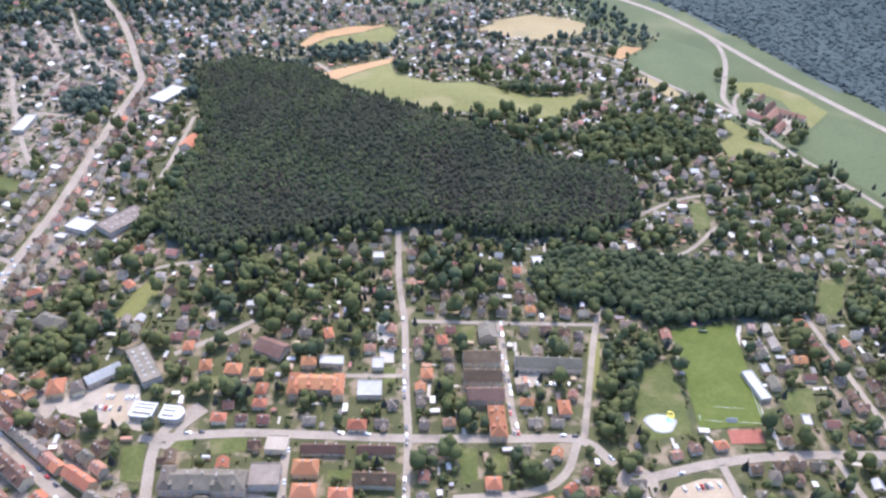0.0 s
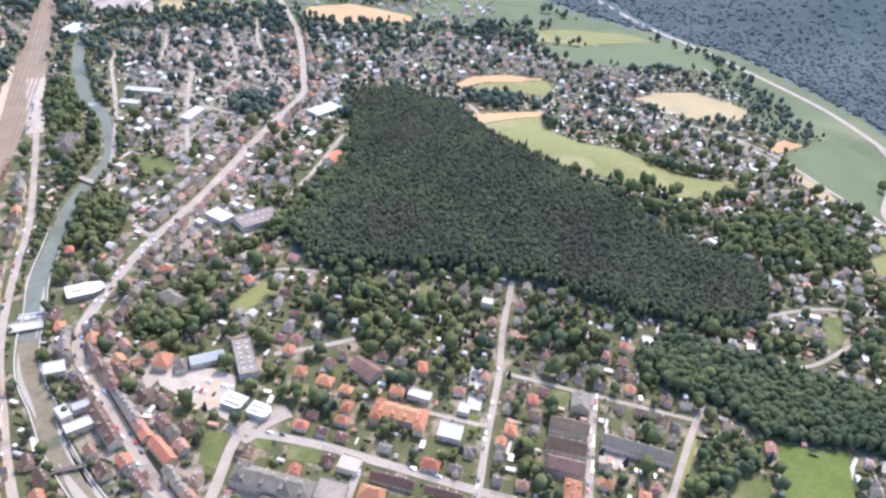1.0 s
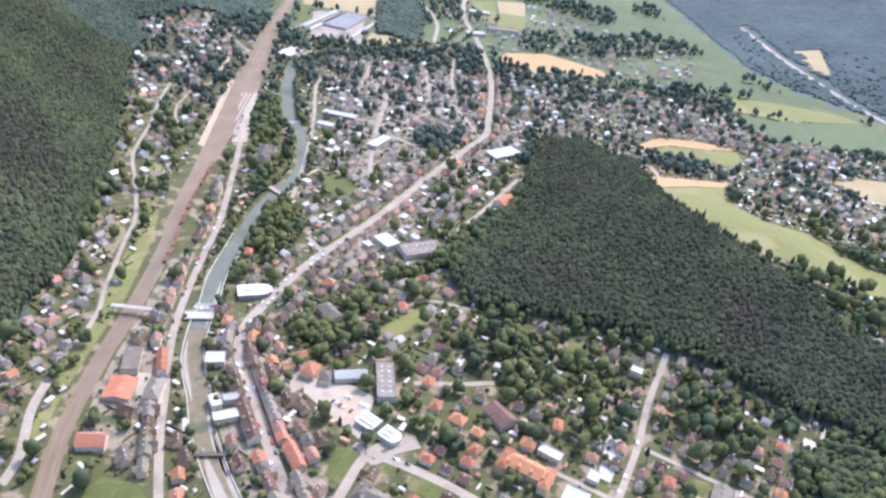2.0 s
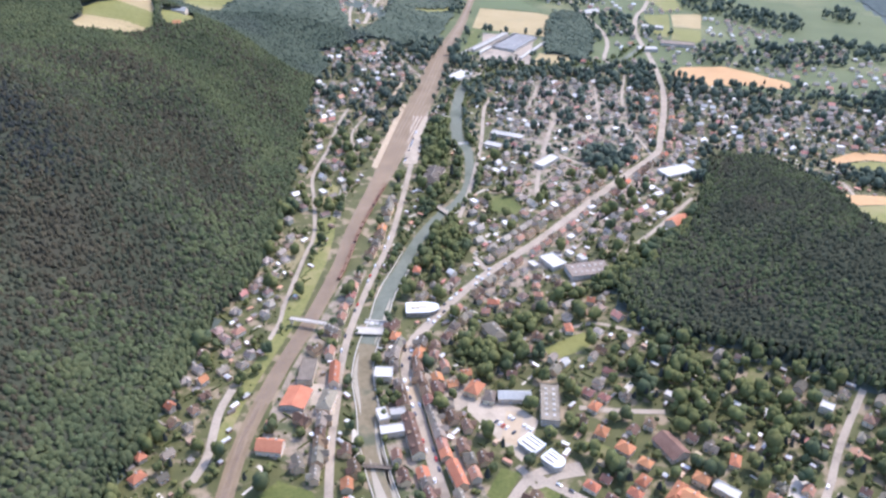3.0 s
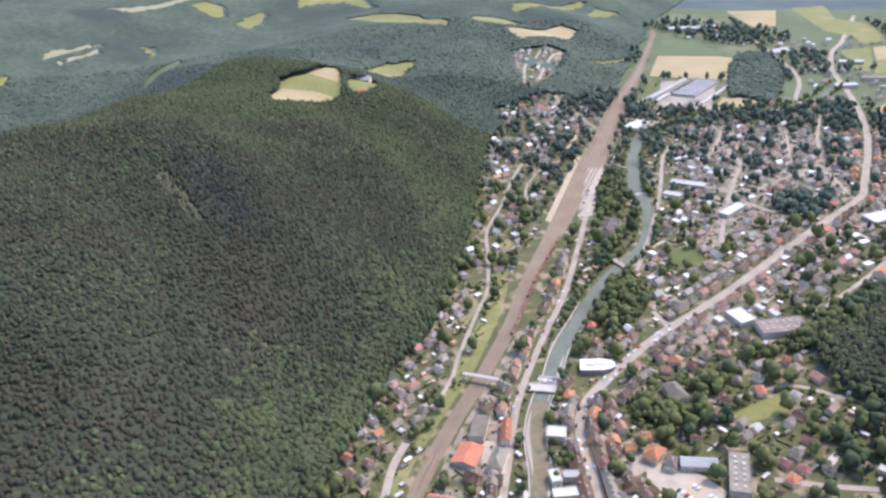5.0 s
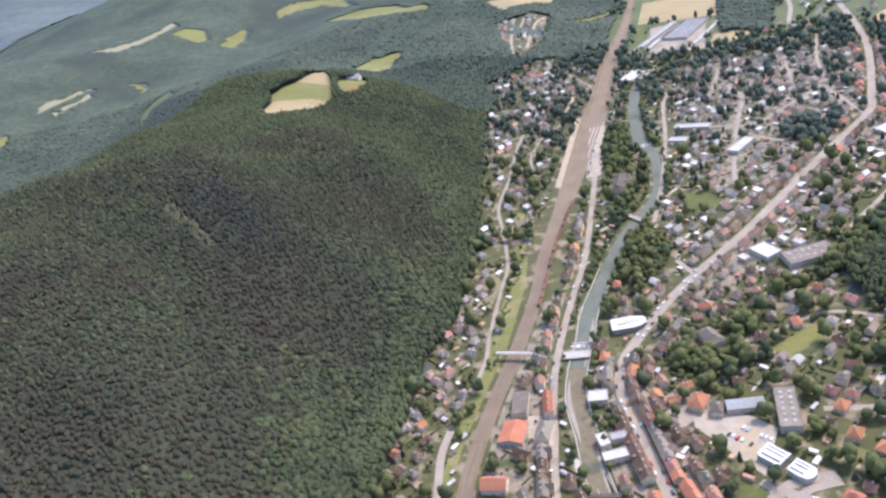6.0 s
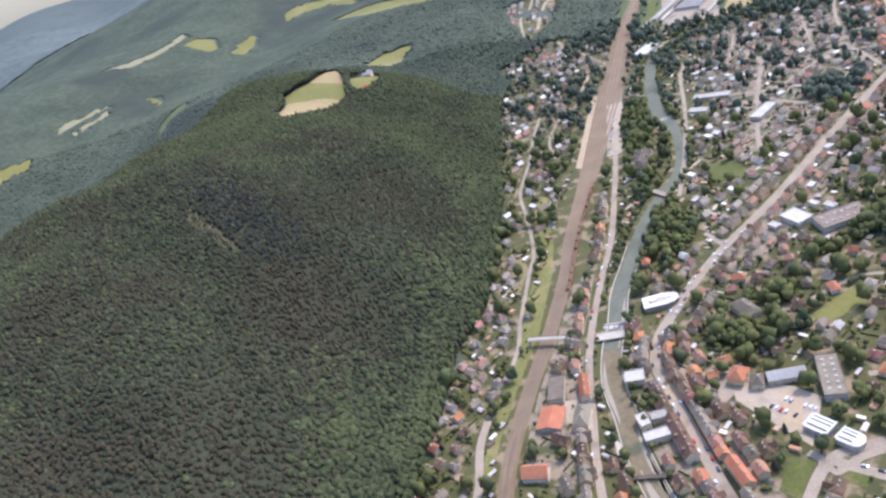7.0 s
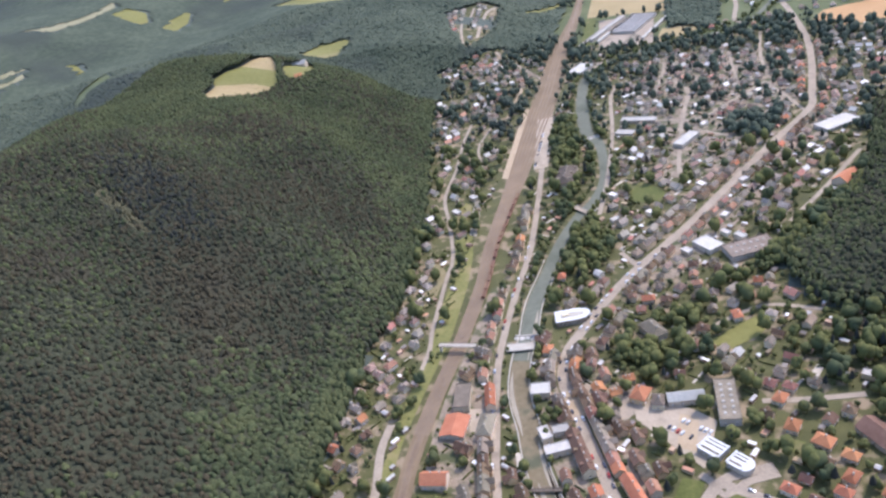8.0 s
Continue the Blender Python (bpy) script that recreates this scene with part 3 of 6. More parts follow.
LAWNS = (
    [(141, 298), (153, 294), (144, 270), (133, 271)], [(185, 406), (198, 404), (190, 388), (178, 391)], [(97, 534), (108, 530), (102, 510), (92, 513)],
    [(468, 501), (484, 499), (465, 462), (446, 459)], [(505, 363), (533, 361), (489, 321), (471, 328)],
    [(-182, 756), (-166, 760), (-140, 738), (-142, 718), (-169, 716)], [(-205, 282), (-197, 306), (-172, 306), (-156, 290)], [(286, 312), (309, 304), (297, 285), (274, 292)], [(117, 384), (126, 381), (120, 366), (112, 368)],
    [(-9, 358), (14, 353), (12, 341), (-11, 345)], [(-33, 366), (-19, 363), (-20, 353), (-35, 355)], [(161, 286), (170, 284), (165, 270), (155, 272)], [(378, 268), (405, 264), (393, 244), (372, 248)],
    [(-62, 369), (-48, 369), (-53, 338), (-65, 343)], [(-9, 416), (5, 414), (4, 403), (-9, 405)], [(57, 309), (74, 304), (72, 297), (54, 301)], [(279, 308), (295, 312), (298, 301), (287, 291), (276, 290), (272, 296)],
)
ribbon("footpath", [(342, 345), (328, 316), (320, 288), (312, 265), (304, 252), (307, 243)], 2.6, GRAVEL, 0.3, "pale gravel path beside the football pitch", "path")
ribbon("footpath", [(400, 338), (386, 323), (374, 303), (356, 262), (350, 240), (345, 226)], 3.0, GRAVEL, 0.3, "pale gravel path beside the football pitch", "path")
patch("meadow", [(-66, 503), (-36, 538), (-26, 528), (-30, 516), (-50, 496)], HAY, 0.26, "sunny yellow meadow in the castle park", "meadow")
patch("lawn", POOL_LAWN, LAWN, 0.24, "sunny sunbathing lawn round the pool", "lawn")
patch("verge", [(248, 318), (262, 340), (280, 368), (287, 364), (270, 336), (254, 312)], HAY, 0.24, "sunny grass verge beside the lane", "verge")
for polygon in LAWNS:
    patch("lawn", polygon, LAWN, 0.25, "sunny mown lawn among the houses", "lawn")
patch("rail_verge", [(-366, 716), (-346, 705), (-318, 640), (-303, 607), (-287, 556), (-270, 478), (-262, 405), (-256, 360), (-247, 320), (-256, 320), (-272, 390), (-284, 468), (-298, 522), (-308, 567), (-326, 614)], VERGE, 0.22, "dry yellow green verge beside the railway", "verge")
patch("bare_ground", [(-326, 542), (-342, 583), (-340, 600), (-316, 570), (-310, 534), (-313, 506)], SCRUB, 0.26, "dry bare bank with scrub beside the lane", "bare ground")
patch("bare_ground", [(-345, 711), (-339, 719), (-313, 640), (-322, 642)], RIVERBED, 0.3, "bare brown earth beside the railway", "bare ground")
patch("forecourt", [(-346, 940), (-336, 944), (-325, 945), (-286, 798), (-302, 792)], PAVING, 0.45, "pale station forecourt with parked cars", "forecourt")
patch("platform", [(-378, 978), (-370, 976), (-325, 766), (-333, 768)], TAN_PAVING, 0.9, "long pale station platform between the tracks", "platform")
patch("platform", [(-394, 947), (-420, 1100), (-414, 1098), (-387, 945)], TAN_PAVING, 0.8, "narrow sandy loading platform beside the tracks", "platform")
patch("yard", [(-352, 1096), (-362, 1151), (-340, 1165), (-319, 1165), (-302, 1196), (-308, 1150), (-330, 1102)], PAVING, 0.4, "pale paved industrial yard", "yard")
patch("courtyards", [(-70, 285), (-95, 325), (-120, 365), (-145, 404), (-166, 440), (-172, 470), (-190, 462), (-177, 423), (-158, 390), (-143, 361), (-119, 326), (-90, 293)], COURTYARD, 0.2, "cluttered brown yards between the river and the main street", "yard", 8.0)
patch("courtyards", [(-52, 300), (-80, 338), (-105, 375), (-130, 412), (-150, 446), (-140, 456), (-118, 446), (-104, 412), (-100, 392), (-66, 345), (-44, 312)], COURTYARD, 0.2, "cluttered brown yards behind the main street", "yard", 8.0)
patch("courtyards", [(-222, 320), (-234, 360), (-243, 405), (-249, 460), (-262, 552), (-246, 560), (-228, 472), (-212, 421), (-199, 388), (-188, 358), (-174, 325)], COURTYARD, 0.2, "cluttered yards between the railway and the quay", "yard", 8.0)
patch("courtyards", [(-150, 560), (-136, 600), (-105, 670), (-80, 745), (-50, 840), (-20, 935), (15, 900), (-20, 800), (-45, 735), (-70, 660), (-100, 590), (-130, 550)], COURTYARD, 0.2, "yards behind the houses of the main street", "yard", 8.0)
patch("courtyards", [(-150, 770), (-65, 770), (-25, 1000), (-60, 1170), (-225, 1170), (-240, 1060), (-195, 900)], COURTYARD, 0.16, "pale yards and gardens of the upper town", "yard", 10.0)
patch("gravel_bar", [(-172, 367), (-168, 366), (-150, 336), (-156, 338), (-165, 352)], GRAVEL, 0.3, "pale gravel bar in the river", "gravel bar")
patch("plaza", [(-73, 424), (-60, 423), (-57, 392), (-69, 393)], TAN_PAVING, 0.45, "sandy orange half of the town square", "plaza")
patch("plaza", [(-155, 431), (-130, 433), (-125, 419), (-128, 409), (-144, 409), (-152, 418)], TAN_PAVING, 0.42, "sandy town square with small trees", "plaza")
patch("pavement", [(-158, 440), (-148, 450), (-128, 438), (-108, 446), (-97, 427), (-106, 411), (-125, 407), (-141, 411)], ASPHALT, 0.36, "broad paved junction in the old town", "pavement")
patch("yard", [(-222, 399), (-203, 403), (-189, 375), (-206, 370)], PAVING, 0.33, "paved yard between the halls", "yard")
patch("car_park", [(205, 348), (224, 342), (218, 329), (201, 335)], PAVING, 0.33, "pale car park beside the flats", "car park")
patch("yard", [(-46, 318), (-38, 328), (7, 309), (26, 297), (18, 285), (-50, 305)], ASPHALT, 0.33, "asphalt yard in front of the school", "yard")
patch("sand_court", [(259, 293), (268, 293), (262, 280), (253, 282)], PAVING, 0.4, "sandy volleyball court", "court")
patch("cemetery", [(126, 432), (140, 427), (126, 386), (117, 389)], GRAVEL, 0.25, "gravelled cemetery with rows of stones", "cemetery")
patch("farmyard", [(650, 640), (694, 690), (724, 640), (672, 588)], PAVING, 0.3, "pale dusty yard between the farm buildings", "yard")
for name, polygon, mat, lift, label, cat in PLACES:
    patch(name, polygon, mat, lift, label, cat)


# ---- woods ----
rng = np.random.default_rng(7)


def crown_shape(seed, fine=1, point=0.0, open_below=True):
    """A lumpy crown, about one metre in radius, its base at z 0."""
    r = np.random.default_rng(seed)
    bm = bmesh.new()
    bmesh.ops.create_icosphere(bm, subdivisions=fine, radius=1.0)
    for v in bm.verts:
        n = noise.noise(v.co * 1.7 + Vector((seed * 3.1, 0, 0)))
        v.co *= 1 + 0.45 * n + r.uniform(-0.2, 0.2)
        if point and v.co.z > 0:
            v.co.x *= 1 - point * v.co.z
            v.co.y *= 1 - point * v.co.z
        v.co.z = v.co.z * (1.0 + point) + 0.8
    low = [v for v in bm.verts if v.co.z < 0.25]
    if open_below:
        bmesh.ops.delete(bm, geom=low, context="VERTS")
    bm.verts.ensure_lookup_table()
    bm.verts.index_update()
    verts = np.array([v.co[:] for v in bm.verts])
    faces = np.array([[v.index for v in f.verts] for f in bm.faces])
    bm.free()
    return verts, faces


def wood(name, xs, ys, radius, tall, shapes, material_, label, deep=0.4):
    """Many crowns in one mesh; deep is the share of a tree's height that its crown takes, one for all or one each."""
    zs = height(xs, ys)
    V, F, base = [], [], 0
    for x, y, z, r, t, deep in zip(xs, ys, zs, radius, tall, np.broadcast_to(deep, len(xs))):
        v, f = shapes[rng.integers(len(shapes))]
        a = rng.uniform(0, 6.28)
        c, s = math.cos(a), math.sin(a)
        V.append(np.c_[x + r * (v[:, 0] * c - v[:, 1] * s), y + r * (v[:, 0] * s + v[:, 1] * c), z + t * (1.0 - 1.8 * deep + deep * v[:, 2])])
        F.append(f + base)
        base += len(v)
    V, F = np.vstack(V), np.vstack(F)
    me = bpy.data.meshes.new(name)
    me.vertices.add(len(V))
    me.vertices.foreach_set("co", V.ravel())
    me.loops.add(F.size)
    me.loops.foreach_set("vertex_index", F.ravel().astype(np.int32))
    me.polygons.add(len(F))
    me.polygons.foreach_set("loop_start", np.arange(0, F.size, 3, dtype=np.int32))
    me.materials.append(material_)
    me.polygons.foreach_set("use_smooth", [True] * len(F))
    me.update(calc_edges=True)
    return tagged(new(name, me), label, "woodland", kind="stuff")


def scatter(low, high, spacing, keep):
    """Jittered places in a box, kept where keep(x, y) says so."""
    X, Y = np.meshgrid(np.arange(low[0], high[0], spacing), np.arange(low[1], high[1], spacing))
    x = X.ravel() + rng.uniform(-0.5, 0.5, X.size) * spacing
    y = Y.ravel() + rng.uniform(-0.5, 0.5, X.size) * spacing
    k = keep(x, y)
    return x[k], y[k]


ROUND = [crown_shape(i, 2) for i in range(10)]
SMALL = [crown_shape(20 + i, 1, point=0.1 + 0.03 * i) for i in range(12)]
POINTED = [crown_shape(40 + i, 2, point=0.55) for i in range(5)]
FAR_ROUND = [crown_shape(60 + i, 1, open_below=False) for i in range(6)]
CLUMP = [crown_shape(80 + i, 2, open_below=False) for i in range(6)]


def in_fields(x, y, polygons=tuple(f[1] for f in HILL_FIELDS + FIELDS) + (HILLTOP,)):
    hit = np.zeros(np.shape(x), bool)
    for p in polygons:
        hit |= inside(x, y, p)
    return hit


def on_left_hill(x, y):
    return (np.interp(y, FOOT_Y, FOOT_X) - x > 2) & ~in_fields(x, y)


def in_village(x, y):
    """The clearing of the hamlet above the railway and its lanes."""
    return inside(x, y, VILLAGE) | inside(x, y, STATION_HAMLET)


def hill_depth(x, y):
    """How far up the wooded hill beside the railway a place lies, in metres from its foot."""
    return np.interp(y, FOOT_Y, FOOT_X) - x


def canopy(name, low, high, step, keep, level, rough, material_, label):
    """The closed leaf roof of a wood, between the tops that stand out of it: an uneven sheet over the ground."""
    xs, ys = np.arange(low[0], high[0], step), np.arange(low[1], high[1], step)
    X, Y = np.meshgrid(xs, ys)
    X, Y = X + rng.uniform(-0.3, 0.3, X.shape) * step, Y + rng.uniform(-0.3, 0.3, X.shape) * step
    Z = height(X, Y) + level + rng.uniform(-rough, rough, X.shape)
    k = keep(X[:-1, :-1].ravel(), Y[:-1, :-1].ravel()).reshape(len(ys) - 1, len(xs) - 1)
    n = len(xs)
    jj, ii = np.nonzero(k)
    a = jj * n + ii
    used_, index = np.unique(np.c_[a, a + 1, a + n + 1, a + n], return_inverse=True)
    V = np.c_[X.ravel(), Y.ravel(), Z.ravel()][used_]
    ob = mesh_object(name, V, index.reshape(-1, 4), material_, smooth_shade=True)
    return tagged(ob, label, "woodland", kind="stuff")


PALE_PATCH = [(-632, 474), (-612, 481), (-577, 470), (-545, 453), (-528, 447), (-544, 442), (-579, 456), (-612, 465)]
DARK_PATCH = [(-648, 512), (-632, 536), (-578, 528), (-508, 497), (-479, 472), (-490, 450), (-534, 456), (-572, 473), (-618, 490)]
LEFT_LOW, LEFT_HIGH = (-1010, 110), (-255, 1010)
x, y = scatter(LEFT_LOW, LEFT_HIGH, 3.8, lambda x, y: on_left_hill(x, y) & ~(inside(x, y, PALE_PATCH) & (rng.random(len(x)) < 0.8)))
d = hill_depth(x, y)
blur = 18 * np.sin(y / 31) + 14 * np.sin(x / 17 + y / 23)
foot = d + blur + rng.uniform(-45, 45, len(x)) < np.interp(y, (150, 300, 450, 1000), (95, 65, 40, 28))
dark = inside(x + rng.normal(0, 14, len(x)), y + rng.normal(0, 14, len(x)), DARK_PATCH) & (rng.random(len(x)) < 0.8)
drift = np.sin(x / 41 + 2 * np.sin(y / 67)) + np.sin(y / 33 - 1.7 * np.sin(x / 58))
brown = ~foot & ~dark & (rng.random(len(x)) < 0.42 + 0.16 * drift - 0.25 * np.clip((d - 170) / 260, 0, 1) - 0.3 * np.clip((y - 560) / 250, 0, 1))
# light broadleaf crowns, commoner uphill and beyond y 560, partly imitating distance haze
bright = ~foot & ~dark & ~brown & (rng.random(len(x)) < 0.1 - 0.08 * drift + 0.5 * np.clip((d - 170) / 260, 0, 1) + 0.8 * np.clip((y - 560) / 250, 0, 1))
sunk = np.where(d < 16, 0.5, 0.34)
tops = rng.uniform(10.9, 12.6, len(x)) + 1.6 * (rng.random(len(x)) < 0.08)
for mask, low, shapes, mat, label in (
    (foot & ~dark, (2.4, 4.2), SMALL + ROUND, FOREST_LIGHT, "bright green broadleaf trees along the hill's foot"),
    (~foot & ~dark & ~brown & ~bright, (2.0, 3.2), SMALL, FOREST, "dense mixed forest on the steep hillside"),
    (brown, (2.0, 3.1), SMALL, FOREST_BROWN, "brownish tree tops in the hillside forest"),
    (bright, (2.0, 3.3), SMALL, FOREST_LIGHT, "bright green tree tops in the hillside forest, commoner far off for haze"),
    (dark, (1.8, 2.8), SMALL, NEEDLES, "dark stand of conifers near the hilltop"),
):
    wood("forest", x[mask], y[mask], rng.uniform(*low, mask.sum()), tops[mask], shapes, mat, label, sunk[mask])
canopy("forest", LEFT_LOW, LEFT_HIGH, 3.6, lambda x, y: on_left_hill(x, y) & (hill_depth(x, y) > 12) & ~inside(x, y, PALE_PATCH), 9.2, 0.7, FOREST, "closed leaf canopy of the hillside forest")
x, y = scatter((-665, 435), (-510, 505), 2.0, lambda x, y: inside(x, y, PALE_PATCH))
wood("dry_scrub", x, y, rng.uniform(0.8, 2.2, len(x)), rng.uniform(6, 10.5, len(x)), SMALL, DRY_SCRUB, "pale dry scrub in a clearing of the hill forest", 0.6)


def in_view(x, y):
    return (y > -80 - 0.28 * x) & (y > 0.35 * x)


def beyond(x, y):
    return on_left_hill(x, y) & ((x < -1010) | (y > 1010)) & in_view(x, y)


def hill_wood(x, y):
    return beyond(x, y) & ~in_village(x, y)


# the woods step paler from belt to belt, imitating haze by colour
NEAR_BELT = 1330
canopy("forest", (-1330, 120), (-330, 1330), 6.0, lambda x, y: hill_wood(x, y) & (np.hypot(x, y) < NEAR_BELT), 7.0, 0.9, HAZED_UPPER_WOOD, "closed leaf canopy of the forest behind the hill")
canopy("forest", (-1700, 120), (-330, 1900), 8.0, lambda x, y: hill_wood(x, y) & (np.hypot(x, y) >= NEAR_BELT) & (np.hypot(x, y) < 1750), 4.0, 0.9, HAZED_HILL_WOOD, "closed leaf canopy of the distant forest on the hills")
canopy("forest", (-2500, 120), (-330, 2400), 13.0, lambda x, y: hill_wood(x, y) & (np.hypot(x, y) >= 1750), 2.5, 1.3, HAZED_HILL_WOOD, "closed leaf canopy of the more distant forest on the hills")
canopy("forest", (-4400, 300), (-500, 4300), 24.0, lambda x, y: (np.hypot(x, y) < 4500) & ((x < -2500) | (y > 2400)) & in_view(x, y), 6.0, 2.0, HAZED_FAR_WOOD, "woods on the far hills with blue haze in their colour")
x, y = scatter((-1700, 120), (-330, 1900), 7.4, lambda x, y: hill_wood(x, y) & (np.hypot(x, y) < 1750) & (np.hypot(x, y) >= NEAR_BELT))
wood("forest", x, y, rng.uniform(3.2, 5.2, len(x)), rng.uniform(4.5, 5.9, len(x)), SMALL, HAZED_HILL_WOOD, "single tree tops standing out of the distant forest", 0.4)
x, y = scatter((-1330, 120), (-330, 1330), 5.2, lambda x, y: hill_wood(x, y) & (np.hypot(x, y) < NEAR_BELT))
wood("forest", x, y, rng.uniform(2.2, 3.8, len(x)), rng.uniform(8.0, 9.6, len(x)), SMALL, HAZED_UPPER_WOOD, "mixed tree tops of the forest behind the hill", 0.36)


def deep_in(polygon, margin):
    return lambda x, y: inside(x, y, polygon) & (near_line(x, y, polygon + polygon[:1]) > margin)


x, y = scatter((-60, 470), (460, 1010), 4.2, lambda x, y: inside(x, y, CENTRE_WOOD))
edge = near_line(x, y, CENTRE_WOOD + CENTRE_WOOD[:1]) < 13
drift = np.sin(x / 31 + 2 * np.sin(y / 47)) + np.sin(y / 27 - 1.7 * np.sin(x / 38))
lone = (rng.random(len(x)) < 0.34 - 0.22 * drift + 0.5 * np.clip((90 - x) / 90, 0, 1)) | edge & (rng.random(len(x)) < 0.4)
tops = rng.uniform(10.7, 12.4, len(x)) + 1.4 * (rng.random(len(x)) < 0.08)
for mask, mat, label in ((~lone, FOREST, "dense dark forest on the low hill"), (lone, FOREST_LIGHT, "lighter green broadleaf trees in the forest on the low hill")):
    wood("forest", x[mask], y[mask], rng.uniform(2.1, 3.6, mask.sum()), tops[mask], SMALL, mat, label, np.where(edge, 0.5, 0.34)[mask])
canopy("forest", (-60, 470), (460, 1010), 3.6, deep_in(CENTRE_WOOD, 10), 9.2, 0.7, FOREST, "closed leaf canopy of the forest on the low hill")
x, y = scatter((250, 320), (500, 470), 5.0, lambda x, y: inside(x, y, PARK_WOOD))
wood("forest", x, y, rng.uniform(2.2, 5.0, len(x)), rng.uniform(8.5, 13, len(x)), ROUND, FOREST_LIGHT, "belt of dark trees behind the football pitch", 0.45)
canopy("forest", (250, 320), (500, 470), 3.6, deep_in(PARK_WOOD, 9), 6.5, 0.9, FOREST_LIGHT, "closed leaf canopy of the trees behind the football pitch")
x, y = scatter((-295, 1275), (-150, 1600), 7, lambda x, y: inside(x, y, FACTORY_WOOD))
wood("forest", x, y, rng.uniform(4.5, 6.5, len(x)), rng.uniform(6.5, 8, len(x)), SMALL, HAZED_HILL_WOOD, "wood beside the factory", 0.4)
canopy("forest", (-295, 1275), (-150, 1600), 6, deep_in(FACTORY_WOOD, 8), 5.0, 0.6, HAZED_HILL_WOOD, "closed leaf canopy of the wood beside the factory")
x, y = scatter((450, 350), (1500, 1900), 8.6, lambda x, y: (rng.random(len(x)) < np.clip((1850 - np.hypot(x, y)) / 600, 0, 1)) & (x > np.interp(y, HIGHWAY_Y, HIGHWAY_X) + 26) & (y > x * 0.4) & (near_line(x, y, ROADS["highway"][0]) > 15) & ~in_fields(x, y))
wood("forest", x, y, rng.uniform(3.2, 5.2, len(x)), rng.uniform(2.8, 4.2, len(x)), SMALL, HAZED_MOUNTAIN_WOOD, "single tree tops in the dark mountain forest", 0.5)
canopy("forest", (140, 350), (1900, 2600), 12.0, lambda x, y: (x > np.interp(y, HIGHWAY_Y, HIGHWAY_X) + 30) & (y > x * 0.4) & (near_line(x, y, ROADS["highway"][0]) > 14) & ~in_fields(x, y), 1.6, 1.0, HAZED_MOUNTAIN_WOOD, "dark forest on the mountain beyond the highway")


# ---- building blocks of the town ----
import collections

def part(name, bm, material_, parent, label=""):
    me = bpy.data.meshes.new(name)
    bm.to_mesh(me)
    bm.free()
    for m in (material_ if isinstance(material_, (list, tuple)) else [material_]):
        me.materials.append(m)
    ob = new(name, me)
    ob.parent = parent
    return tagged(ob, label) if label else ob


def box(bm, x0, x1, y0, y1, z0, z1, mat=0):
    v = [bm.verts.new(c) for c in ((x0, y0, z0), (x1, y0, z0), (x1, y1, z0), (x0, y1, z0), (x0, y0, z1), (x1, y0, z1), (x1, y1, z1), (x0, y1, z1))]
    for f in ((3, 2, 1, 0), (4, 5, 6, 7), (0, 1, 5, 4), (1, 2, 6, 5), (2, 3, 7, 6), (3, 0, 4, 7)):
        bm.faces.new([v[i] for i in f]).material_index = mat


def solid(bm, rings):
    """Joins closed rings of points, one after another, and caps both ends."""
    made = [[bm.verts.new(p) for p in ring] for ring in rings]
    for a, b in zip(made, made[1:]):
        for i in range(len(a)):
            bm.faces.new((a[i], a[(i + 1) % len(a)], b[(i + 1) % len(b)], b[i]))
    bm.faces.new(made[0][::-1])
    bm.faces.new(made[-1])


def window_mesh():
    bm = bmesh.new()
    for x0, x1, z0, z1 in ((-0.65, -0.55, -0.8, 0.8), (0.55, 0.65, -0.8, 0.8), (-0.55, 0.55, -0.8, -0.68), (-0.55, 0.55, 0.68, 0.8), (-0.04, 0.04, -0.68, 0.68)):
        box(bm, x0, x1, -0.1, 0.02, z0, z1, 0)
    v = [bm.verts.new(c) for c in ((-0.55, -0.04, -0.68), (0.55, -0.04, -0.68), (0.55, -0.04, 0.68), (-0.55, -0.04, 0.68))]
    bm.faces.new(v).material_index = 1
    me = bpy.data.meshes.new("window")
    bm.to_mesh(me)
    bm.free()
    me.materials.append(CAR_WHITE)
    me.materials.append(GLASS)
    return me


WINDOW = window_mesh()


